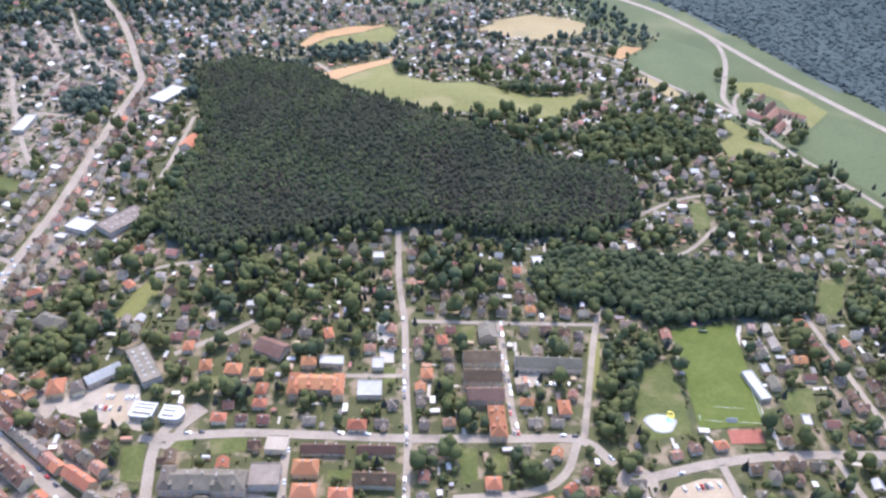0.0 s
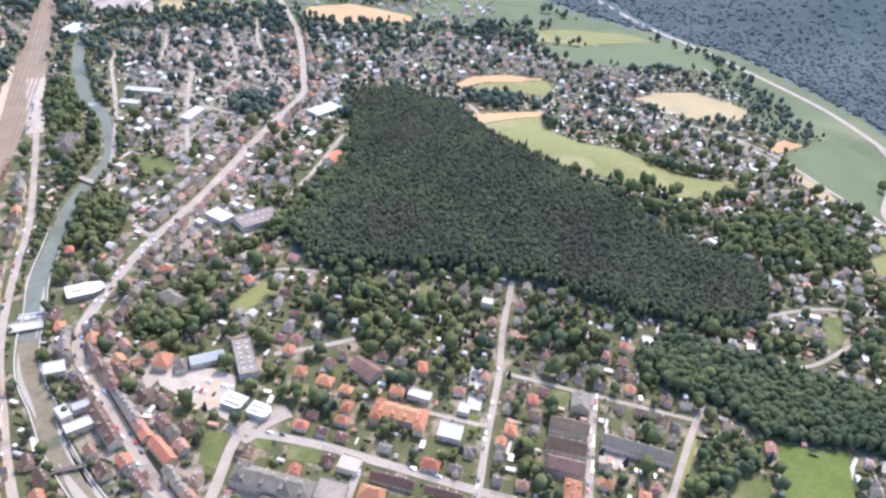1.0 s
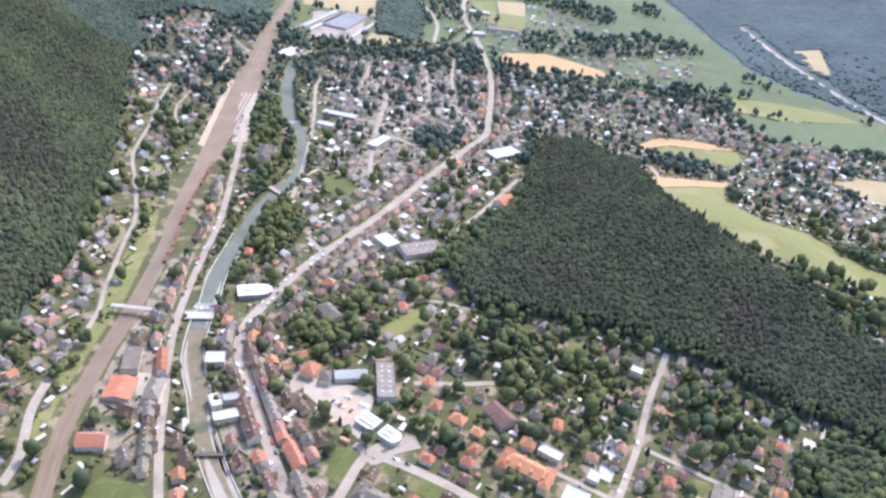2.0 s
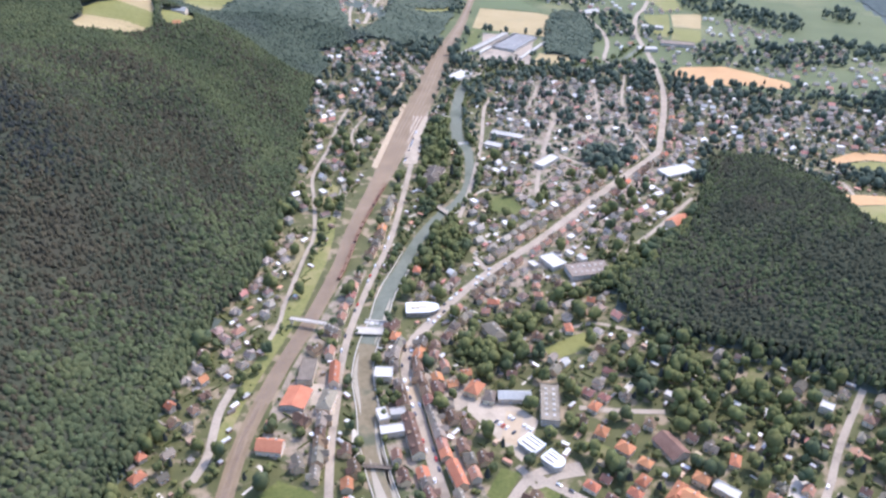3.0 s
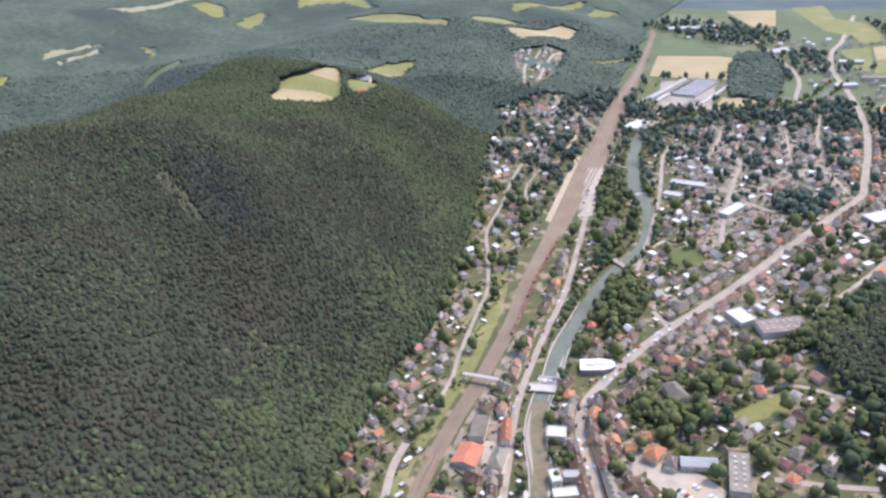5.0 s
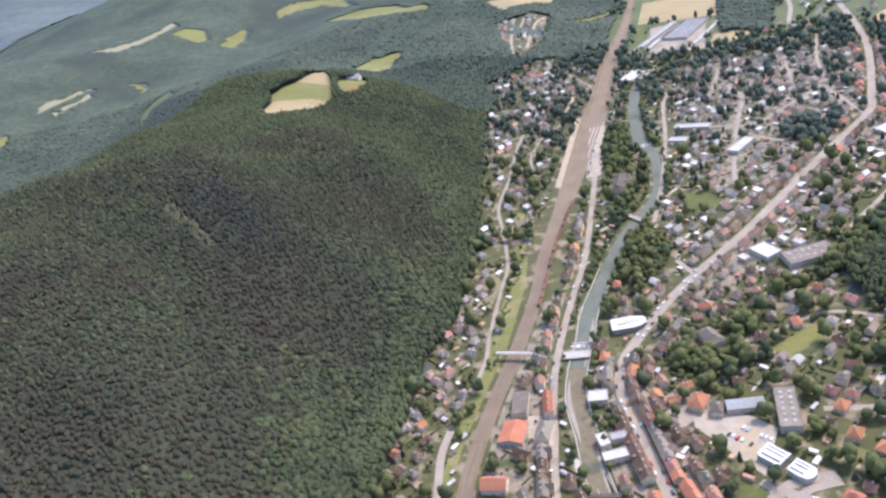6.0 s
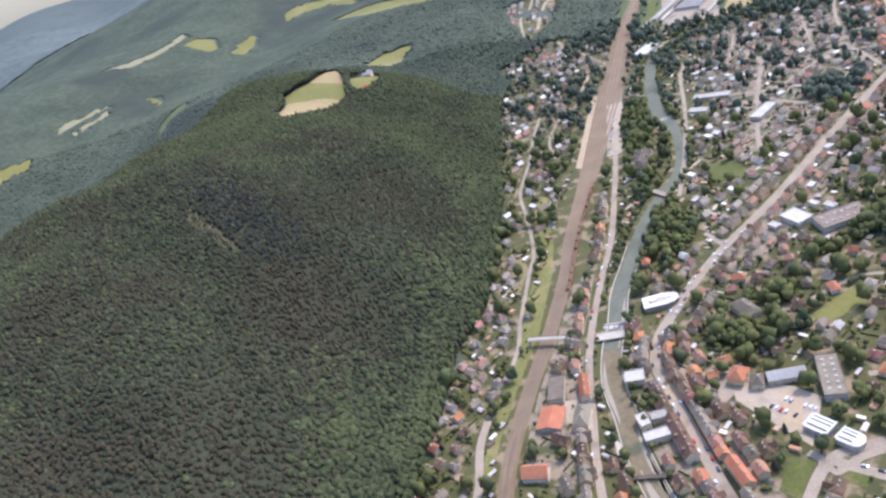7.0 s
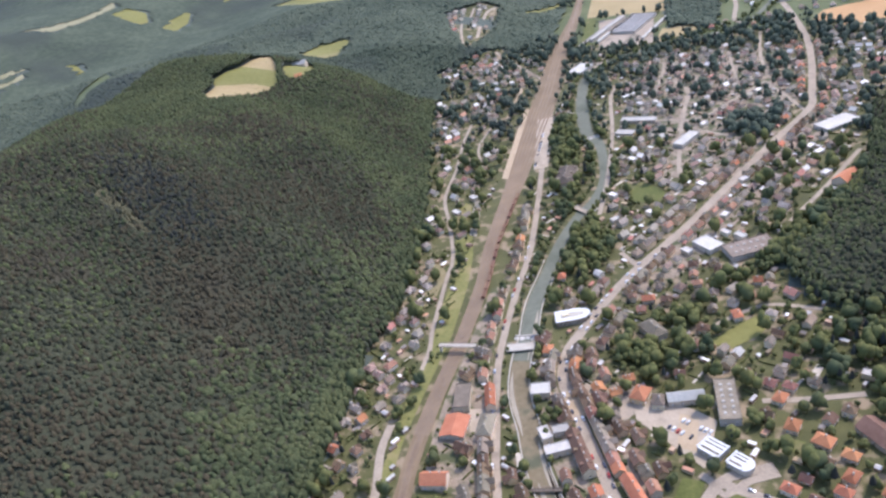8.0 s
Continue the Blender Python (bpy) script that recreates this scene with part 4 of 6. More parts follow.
def house(length, width, eaves, roof, roof_mat, wall_mat, label, category="house", pitch=0.75, windows=0, chimneys=1, name="house", group="", dormers=0, skylights=0, wing=0.0):
    """A building at the origin: its walls, roof, chimneys, door and windows are its parts. roof: gable, hip, half or flat."""
    thing = tagged(new(name), label, category, group)
    L, B, o, t = length / 2, width / 2, 0.5, 0.28
    rise = B * pitch if roof != "flat" else 0
    bm = bmesh.new()
    if roof == "gable":
        solid(bm, [[(s, -B, -2), (s, B, -2), (s, B, eaves), (s, 0, eaves + rise), (s, -B, eaves)] for s in (-L, L)])
    else:
        box(bm, -L, L, -B, B, -2, eaves - (0.0 if roof == "flat" else 0.02))
    bmesh.ops.recalc_face_normals(bm, faces=bm.faces)
    wall = part("wall", bm, wall_mat, thing)
    bm = bmesh.new()
    low = eaves - o * pitch
    if roof == "gable":
        ring = ((-B - o, low), (0, eaves + rise), (B + o, low), (B + o, low + t), (0, eaves + rise + t * 1.3), (-B - o, low + t))
        solid(bm, [[(s, y, z) for y, z in ring] for s in (-L - o, L + o)])
    elif roof == "hip":
        r = max(L - B * 0.9, 0.05)
        solid(bm, [[(-L - o, -B - o, low), (L + o, -B - o, low), (L + o, B + o, low), (-L - o, B + o, low)],
                   [(-L - o, -B - o, low + t), (L + o, -B - o, low + t), (L + o, B + o, low + t), (-L - o, B + o, low + t)],
                   [(-r, -0.05, eaves + rise), (r, -0.05, eaves + rise), (r, 0.05, eaves + rise), (-r, 0.05, eaves + rise)]])
    else:
        box(bm, -L - 0.15, L + 0.15, -B - 0.15, B + 0.15, eaves, eaves + 0.25)
        for x0, x1, y0, y1 in ((-L - 0.15, L + 0.15, -B - 0.15, -B + 0.2), (-L - 0.15, L + 0.15, B - 0.2, B + 0.15), (-L - 0.15, -L + 0.2, -B + 0.2, B - 0.2), (L - 0.2, L + 0.15, -B + 0.2, B - 0.2)):
            box(bm, x0, x1, y0, y1, eaves + 0.25, eaves + 0.75)
    bmesh.ops.recalc_face_normals(bm, faces=bm.faces)
    top = part("roof", bm, roof_mat, thing)
    if wing:
        # a gabled bay across the main roof
        w, reach, up = B * 0.62, B + wing, rise * 0.8
        x0 = L * 0.35
        bm = bmesh.new()
        solid(bm, [[(x0 - w, y, -2), (x0 + w, y, -2), (x0 + w, y, eaves), (x0, y, eaves + up - 0.2), (x0 - w, y, eaves)] for y in (-reach, -B * 0.2)])
        bmesh.ops.recalc_face_normals(bm, faces=bm.faces)
        part("wing", bm, wall_mat, thing)
        bm = bmesh.new()
        ring = ((x0 - w - o, eaves - 0.4), (x0, eaves + up - 0.1), (x0 + w + o, eaves - 0.4), (x0 + w + o, eaves - 0.4 + t), (x0, eaves + up + t), (x0 - w - o, eaves - 0.4 + t))
        solid(bm, [[(x, y, z) for x, z in ring] for y in (-reach - o, -0.1)])
        bmesh.ops.recalc_face_normals(bm, faces=bm.faces)
        part("wing_roof", bm, roof_mat, thing)
    for i in range(chimneys if roof != "flat" else 0):
        bm = bmesh.new()
        cx = (i + 0.5) / chimneys * length * 0.7 - L * 0.7 + L * 0.15
        box(bm, cx - 0.4, cx + 0.4, 0.5, 1.3, eaves + rise * 0.5, eaves + rise + 1.0)
        box(bm, cx - 0.5, cx + 0.5, 0.4, 1.4, eaves + rise + 1.0, eaves + rise + 1.2)
        part("chimney", bm, CONCRETE, top)
    for i in range(dormers):
        cx = (i + 0.5) / dormers * length - L
        for s in (-1, 1):
            bm = bmesh.new()
            z = eaves + rise * 0.3
            box(bm, cx - 0.9, cx + 0.9, min(s * B * 0.25, s * B * 0.8), max(s * B * 0.25, s * B * 0.8), z - 0.3, z + 1.4)
            box(bm, cx - 1.1, cx + 1.1, min(s * B * 0.2, s * B * 0.88), max(s * B * 0.2, s * B * 0.88), z + 1.4, z + 1.6)
            part("dormer", bm, [roof_mat], top)
    for i in range(skylights):
        for s in (-1, 1):
            bm = bmesh.new()
            cx = (i + 0.5) / skylights * length * 0.85 - L * 0.85
            box(bm, cx - 1.0, cx + 1.0, s * B * 0.42 - 1.0, s * B * 0.42 + 1.0, eaves + 0.25, eaves + 0.8)
            part("skylight", bm, ROOF_LIGHT, top, "white rooflight")
    if windows:
        storeys = max(1, int(eaves / 3.0))
        across = max(2, int(length / windows))
        ends = max(1, int(width / windows))
        for k in range(storeys):
            z = 1.7 + k * 3.0
            for s, turn in ((-1, 0), (1, 180)):
                for i in range(across):
                    if k == 0 and i == across // 2 and s == -1:
                        continue
                    w = new("window", WINDOW)
                    w.parent = thing
                    w.matrix_basis = pose((i + 0.5) / across * length - L, s * B, z, 0, 0, turn)
            for s, turn in ((-1, -90), (1, 90)):
                for i in range(ends):
                    w = new("window", WINDOW)
                    w.parent = thing
                    w.matrix_basis = pose(s * L, (i + 0.5) / ends * width - B, z, 0, 0, turn)
        bm = bmesh.new()
        cx = (across // 2 + 0.5) / across * length - L
        box(bm, cx - 0.6, cx + 0.6, -B - 0.06, -B + 0.05, 0, 2.1)
        door = part("door", bm, BARK, thing, "dark entrance door under a canopy")
        bm = bmesh.new()
        box(bm, cx - 0.9, cx + 0.9, -B - 0.9, -B - 0.005, 2.35, 2.5)
        part("door_canopy", bm, CONCRETE, door, "small flat concrete canopy")
    return thing


# ---- which ground is taken ----
CELL = 2.0
OX, OY = -800, 120
taken = np.zeros((900, 900), np.uint8)     # rows along y
CX, CY = np.meshgrid(OX + CELL * (np.arange(900) + 0.5), OY + CELL * (np.arange(900) + 0.5))


def take_line(points, width):
    for px, py in curve_points(points, 3.0):
        i0, j0 = int((px - OX) / CELL), int((py - OY) / CELL)
        k = int(width / 2 / CELL) + 1
        a, b, c, e = max(0, j0 - k), j0 + k + 1, max(0, i0 - k), i0 + k + 1
        block = taken[a:b, c:e]
        if block.size:
            block[np.hypot(CX[a:b, c:e] - px, CY[a:b, c:e] - py) < width / 2] = 1


def take_box(x, y, length, width, angle, margin=2.0, test=False):
    """Takes an oblong of ground; with test, says whether it is still free."""
    reach = int((math.hypot(length, width) / 2 + margin) / CELL) + 2
    i0, j0 = int((x - OX) / CELL), int((y - OY) / CELL)
    a, b, c, e = max(0, j0 - reach), j0 + reach + 1, max(0, i0 - reach), i0 + reach + 1
    block = taken[a:b, c:e]
    if not block.size:
        return False
    dx, dy = CX[a:b, c:e] - x, CY[a:b, c:e] - y
    ca, sa_ = math.cos(radians(angle)), math.sin(radians(angle))
    hit = (np.abs(dx * ca + dy * sa_) < length / 2 + margin) & (np.abs(-dx * sa_ + dy * ca) < width / 2 + margin)
    if test:
        return not (block[hit] > 0).any()
    block[hit] = 2
    return True


LAWNS_TAKEN = list(LAWNS) + [POOL_LAWN, [(-66, 503), (-36, 538), (-26, 528), (-30, 516), (-50, 496)]]
for points, width in ROADS.values():
    take_line(points, width + 2.5)
take_line(RIVER, 19)
for i in range(len(rail_line) - 1):
    take_line(rail_line[i:i + 2] if i == 0 else rail_line[i - 1:i + 2], (RAIL_WIDTHS[i] + RAIL_WIDTHS[i + 1]) / 2 + 3)
for polygon in [f[1] for f in FIELDS] + [p[1] for p in PLACES] + LAWNS_TAKEN + [CENTRE_WOOD, PARK_WOOD, FACTORY_WOOD] + [g[0] for g in DENSE]:
    taken[inside(CX, CY, polygon)] = 1
taken[(np.interp(CY, FOOT_Y, FOOT_X) - CX > 6) & ~inside(CX, CY, VILLAGE) & ~inside(CX, CY, STATION_HAMLET)] = 1
taken[CX > np.interp(CY, HIGHWAY_Y, HIGHWAY_X) - 30] = 1


def stand(thing, x, y, angle):
    thing.matrix_basis = pose(x, y, float(height(x, y)), 0, 0, angle)
    return thing


# ---- landmark buildings: place, length, width, eaves, turn ----
LANDMARKS = (
    ((67, 379, 38, 15, 9.5, -21), "hip", TILE_RED, PLASTER_WARM, "long three-storey school under a bright red tiled roof", "school", 3.2, 3, 4),
    ((101, 364, 18, 16, 6, -19), "flat", ROOF_LIGHT, PLASTER, "low hall with a white flat roof", "hall", 4, 0, 0),
    ((114, 386, 11, 9, 5, 71), "flat", ROOF_LIGHT, PLASTER, "small annex with a white flat roof", "hall", 4, 0, 0),
    ((-16, 321, 54, 16, 11, -20), "hip", TILE_GREY, PLASTER, "large old school with a grey hipped roof", "school", 3.6, 4, 4),
    ((19, 314, 20, 18, 9, -19), "flat", TILE_GREY, CONCRETE, "grey flat-roofed school wing", "school", 4, 0, 0),
    ((187, 366, 29, 13, 9, -18), "gable", TILE_BROWN, PLASTER, "three-storey apartment block with a brown roof", "apartment block", 3.2, 3, 0),
    ((180, 348, 29, 13, 9, -19), "gable", TILE_BROWN, PLASTER, "three-storey apartment block with a brown roof", "apartment block", 3.2, 3, 0),
    ((175, 331, 27, 13, 9, -19), "gable", TILE_BROWN, PLASTER, "three-storey apartment block with a brown roof", "apartment block", 3.2, 3, 0),
    ((173, 306, 28, 12, 9, 71), "hip", TILE_RED, PLASTER_WARM, "apartment block under a bright red hipped roof", "apartment block", 3.2, 2, 2),
    ((202, 390, 16, 14, 8, 72), "gable", TILE_GREY, PLASTER, "apartment house with a grey roof", "apartment block", 3.4, 2, 0),
    ((231, 345, 52, 12, 8, -22), "gable", TILE_GREY, PLASTER, "long grey-roofed row of flats", "apartment block", 3.4, 4, 0),
    ((366, 278, 30, 9, 4.5, 81), "flat", ROOF_LIGHT, CONCRETE, "white roofed spectator stand beside the pitch", "grandstand", 0, 0, 0),
    ((-101, 434, 15, 12, 8, 80), "hip", TILE_RED, PLASTER_WARM, "town house with an orange hipped roof", "town house", 3.4, 1, 0),
    ((-88, 430, 12, 9, 7, -83), "hip", TILE_GREY, PLASTER, "grey roofed house beside the square", "town house", 3.4, 1, 0),
    ((-71, 437, 26, 10, 7, 20), "gable", ROOF_LIGHT, PLASTER, "long building with a pale metal roof", "hall", 3.6, 0, 0),
    ((-44, 438, 42, 15, 8, -76), "flat", TILE_GREY, CONCRETE, "grey flat-roofed hall with white rooflights", "hall", 4, 0, 0),
    ((45, 426, 24, 17, 6, -45), "gable", TILE_BROWN, PLASTER, "wide building under a dark brown roof", "hall", 4, 0, 0),
    ((31, 337, 15, 13, 6.5, -22), "flat", PAVING, PLASTER, "flat-roofed building with a sandy roof", "town house", 3.6, 0, 0),
    ((44, 312, 17, 12, 8, -20), "hip", TILE_RED, PLASTER_WARM, "apartment house under a red hipped roof", "apartment block", 3.4, 2, 0),
    ((39, 295, 16, 11, 8, -20), "hip", TILE_RED, PLASTER_WARM, "apartment house under a red hipped roof", "apartment block", 3.4, 2, 0),
    ((59, 285, 15, 10, 8, -20), "hip", TILE_RED, PLASTER_WARM, "apartment house under a red hipped roof", "apartment block", 3.4, 2, 0),
    ((58, 324, 30, 8, 5, -20), "gable", TILE_BROWN, PLASTER, "long low row house with a brown roof", "row house", 3.6, 3, 0),
    ((90, 312, 26, 8, 5, -20), "gable", TILE_BROWN, PLASTER, "long low row house with a brown roof", "row house", 3.6, 3, 0),
    ((82, 290, 28, 11, 7, -22), "gable", TILE_BROWN, PLASTER, "brown roofed apartment house", "apartment block", 3.4, 2, 2),
    ((-222, 378, 23, 20, 5, -81), "low", TILE_RED, CONCRETE, "broad hall with a bright orange roof", "hall", 5, 0, 0),
    ((-228, 407, 28, 13, 8, -72), "flat", TILE_GREY, PLASTER, "tall grey-blue industrial hall beside the railway", "hall", 5, 0, 0),
    ((-207, 411, 25, 8, 8, -67), "gable", TILE_RED, PLASTER, "narrow house with a long red roof", "town house", 3.4, 2, 0),
    ((-199, 382, 22, 12, 8, -80), "hip", TILE_GREY, PLASTER, "grey roofed house on the quay", "town house", 3.4, 2, 0),
    ((-155, 383, 13, 8, 8, -52), "flat", ROOF_LIGHT, PLASTER, "white modern house beside the river", "office building", 3.6, 0, 0),
    ((-146, 390, 12, 8, 6.5, 30), "flat", ROOF_LIGHT, CONCRETE, "pale grey office wing beside the river", "office building", 3.6, 0, 0),
    ((-143, 372, 18, 9, 7, 32), "flat", ROOF_LIGHT, PLASTER, "white office wing with a flat roof", "office building", 3.6, 0, 0),
    ((-37, 330, 18, 9, 11.5, 72), "hip", TILE_GREY, PLASTER, "side wing of the old school with a steep grey roof", "school", 3.6, 1, 0),
    ((-8, 316, 13, 10, 11.8, 72), "hip", TILE_GREY, PLASTER, "central gabled wing of the old school", "school", 3.6, 1, 0),
    ((-20, 309, 11, 9, 6, -20), "hip", TILE_GREY, PLASTER, "small grey roofed school annex", "school", 3.6, 0, 0),
    ((52, 383, 21, 8, 10, 71), "hip", TILE_RED, PLASTER_WARM, "red roofed side wing of the long school", "school", 3.2, 1, 0),
    ((81, 372, 21, 8, 10, 71), "hip", TILE_RED, PLASTER_WARM, "red roofed side wing of the long school", "school", 3.2, 1, 0),
    ((67, 403, 11, 9, 7, -18), "hip", TILE_RED, PLASTER, "orange roofed house behind the school", "house", 3.4, 1, 0),
    ((83, 399, 18, 9, 6, -22), "flat", ROOF_LIGHT, PLASTER, "white flat-roofed annex behind the school", "school", 4, 0, 0),
    ((-172, 425, 15, 13, 8, 18), "flat", ROOF_LIGHT, PLASTER, "white flat-roofed house beside the river", "town house", 3.6, 0, 0),
    ((-215, 328, 19, 13, 7, 13), "gable", TILE_RED, PLASTER, "house with a red tiled roof beside the tracks", "town house", 3.4, 2, 0),
    ((-253, 763, 46, 22, 11, -83), "hip", TILE_GREY, PLASTER, "large grey roofed station hotel among trees", "hotel", 4, 4, 3),
    ((-207, 922, 46, 14, 5, -2), "flat", ROOF_LIGHT, PLASTER, "low white flat-roofed school", "school", 5, 0, 0),
    ((-215, 884, 24, 14, 5, -8), "flat", ROOF_LIGHT, PLASTER, "low white flat-roofed pavilion", "school", 5, 0, 0),
    ((12, 890, 46, 24, 5, 45), "flat", ROOF_LIGHT, CONCRETE, "large white roofed supermarket", "supermarket", 6, 0, 0),
    ((-84, 634, 24, 18, 6, -40), "flat", ROOF_LIGHT, CONCRETE, "white roofed workshop hall", "workshop", 6, 0, 0),
    ((-49, 629, 44, 24, 6, 33), "flat", TILE_GREY, CONCRETE, "grey roofed workshop hall with rooflights", "workshop", 6, 0, 0),
    ((-107, 507, 23, 14, 8, -45), "hip", TILE_GREY, PLASTER, "grey roofed villa among old trees", "villa", 3.6, 2, 0),
    ((-127, 372, 42, 10, 8, -57), "gable", TILE_BROWN, PLASTER, "row of old town houses with brown roofs", "town house", 3.4, 4, 3),
    ((-87, 349, 24, 9, 8, -52), "gable", TILE_RED, PLASTER_WARM, "old town house with a red brown roof", "town house", 3.4, 2, 0),
    ((-305, 1335, 98, 46, 5, 80), "flat", SLATE_BLUE, CONCRETE, "broad flat grey factory hall with rooflights", "factory", 0, 0, 0),
    ((-344, 1318, 128, 5, 6, 78), "flat", ROOF_LIGHT, CONCRETE, "long narrow white-roofed factory wing", "factory", 0, 0, 0),
    ((-330, 1313, 138, 5, 5, 78), "flat", ROOF_LIGHT, CONCRETE, "long narrow pale factory shed", "factory", 0, 0, 0),
    ((-356, 1300, 172, 4, 4, 78), "flat", ROOF_LIGHT, CONCRETE, "long narrow pale loading roof", "factory", 0, 0, 0),
    ((-262, 1310, 126, 5, 4, 81), "flat", ROOF_LIGHT, CONCRETE, "long narrow pale loading roof", "factory", 0, 0, 0),
    ((-288, 1242, 40, 14, 5, 78), "flat", TILE_GREY, CONCRETE, "low grey works building of the factory", "factory", 0, 0, 0),
    ((-336, 1118, 38, 22, 7, 75), "flat", ROOF_LIGHT, CONCRETE, "white roofed works hall beside the railway", "factory", 0, 0, 0),
    ((-443, 1778, 70, 22, 8, 12), "flat", ROOF_LIGHT, CONCRETE, "long white hall in the far valley", "factory", 0, 0, 0),
    ((-400, 1800, 40, 18, 8, 12), "flat", ROOF_LIGHT, CONCRETE, "white hall in the far valley", "factory", 0, 0, 0),
    ((-215, 1600, 34, 16, 7, 50), "gable", ROOF_LIGHT, PLASTER, "white building beside the far wood", "hall", 0, 0, 0),
    ((-78, 1395, 34, 16, 6, 20), "flat", ROOF_LIGHT, CONCRETE, "white hall on the edge of town", "hall", 0, 0, 0),
    ((-30, 1450, 60, 20, 6, 8), "flat", TILE_GREY, CONCRETE, "grey hall on the edge of town", "hall", 0, 0, 0),
    ((-85, 1545, 40, 16, 6, 8), "flat", ROOF_LIGHT, CONCRETE, "white hall in the meadows", "hall", 0, 0, 0),
    ((-756, 1006, 22, 12, 6, 10), "gable", ROOF_LIGHT, PLASTER, "white farmhouse at the hilltop meadow", "farm", 0, 0, 0),
    ((-718, 946, 12, 9, 5, 30), "gable", TILE_RED, PLASTER, "small farmhouse under a red roof on the hilltop", "farm", 0, 0, 0),
    ((-140, 860, 40, 14, 6, 70), "flat", ROOF_LIGHT, CONCRETE, "white flat-roofed hall in the town", "hall", 0, 0, 0),
    ((23, 747, 24, 18, 6, 60), "gable", TILE_RED, PLASTER, "long hall under an orange tiled roof at the wood", "hall", 0, 0, 0),
    ((668, 606, 34, 9, 5, 31), "gable", TILE_FADED, PLASTER, "long farm stable with a dull red roof", "farm", 0, 1, 0),
    ((677, 622, 36, 9, 5, 31), "gable", TILE_BROWN, PLASTER, "farm barn with a brown roof", "farm", 0, 0, 0),
    ((686, 638, 36, 9, 5, 31), "gable", TILE_FADED, PLASTER, "large farmhouse with a dusty red roof", "farm", 0, 2, 0),
    ((695, 655, 34, 9, 5, 31), "gable", TILE_BROWN, PLASTER, "farm building with a dusty brown roof", "farm", 0, 0, 0),
    ((708, 633, 40, 9, 5, -60), "gable", TILE_FADED, PLASTER, "long cross wing of the farm with a dusty red roof", "farm", 0, 0, 0),
    ((663, 640, 24, 8, 5, -60), "gable", TILE_FADED, PLASTER, "small farm wing with a dull red roof", "farm", 0, 0, 0),
    ((701, 680, 30, 8, 4, 31), "gable", TILE_BROWN, PLASTER, "low farm shed with a brown roof", "farm", 0, 0, 0),
)
for (x, y, length, width, eaves, angle), roof, rm, wm, label, cat, win, chim, dorm in LANDMARKS:
    length, width, eaves = (length, width, eaves * 0.8) if y > 1000 else (length * 0.93, width * 0.9, eaves * 0.74)
    thing = house(length, width, eaves, "gable" if roof == "low" else roof, rm, wm, label, cat, windows=win * 1.35, chimneys=chim, dormers=dorm, name=cat.replace(" ", "_"), pitch=0.25 if roof == "low" else 0.6 if width > 12 else 0.8, skylights=6 if "rooflights" in label else 3 if "sports hall" in label else 0)
    stand(thing, x, y, angle)
    take_box(x, y, length, width, angle, 3.0)


def gym(length, width, tall, rounded, label):
    """A flat white hall: its roof carries a rim and dark sunken bands, and one end may be rounded."""
    thing = tagged(new("sports_hall"), label, "sports hall")
    L, B = length / 2, width / 2
    ring = [(-L, -B), (L, -B)] + ([(L + B * 0.8 * math.sin(a), -B * math.cos(a)) for a in np.linspace(0.3, 2.84, 9)] if rounded else []) + [(L, B), (-L, B)]
    bm = bmesh.new()
    solid(bm, [[(x, y, z) for x, y in ring] for z in (-2, tall)])
    bmesh.ops.recalc_face_normals(bm, faces=bm.faces)
    part("wall", bm, CONCRETE, thing)
    bm = bmesh.new()
    solid(bm, [[(x * 1.02, y * 1.03, z) for x, y in ring] for z in (tall, tall + 0.35)])
    bmesh.ops.recalc_face_normals(bm, faces=bm.faces)
    roof = part("roof", bm, WHITE_ROOF, thing, "white flat roof")
    for y0, y1 in ((-B * 0.7, -B * 0.42), (B * 0.1, B * 0.3), (B * 0.6, B * 0.75)):
        bm = bmesh.new()
        box(bm, -L * 0.86, L * 0.86, y0, y1, tall + 0.35, tall + 0.5)
        part("rooflight_band", bm, TILE_GREY, roof, "dark glazed band across the roof")
    for x in (-L, L):
        bm = bmesh.new()
        box(bm, x - 0.4, x + 0.4, -B, B, tall + 0.35, tall + 1.2)
        part("parapet", bm, WHITE_ROOF, roof)
    for i in range(int(length / 3.5)):
        for s, turn in ((-1, 0), (1, 180)):
            w = new("window", WINDOW)
            w.parent = thing
            w.matrix_basis = pose(-L + 1.8 + i * 3.5, s * B, 2.6, 0, 0, turn)
    return thing


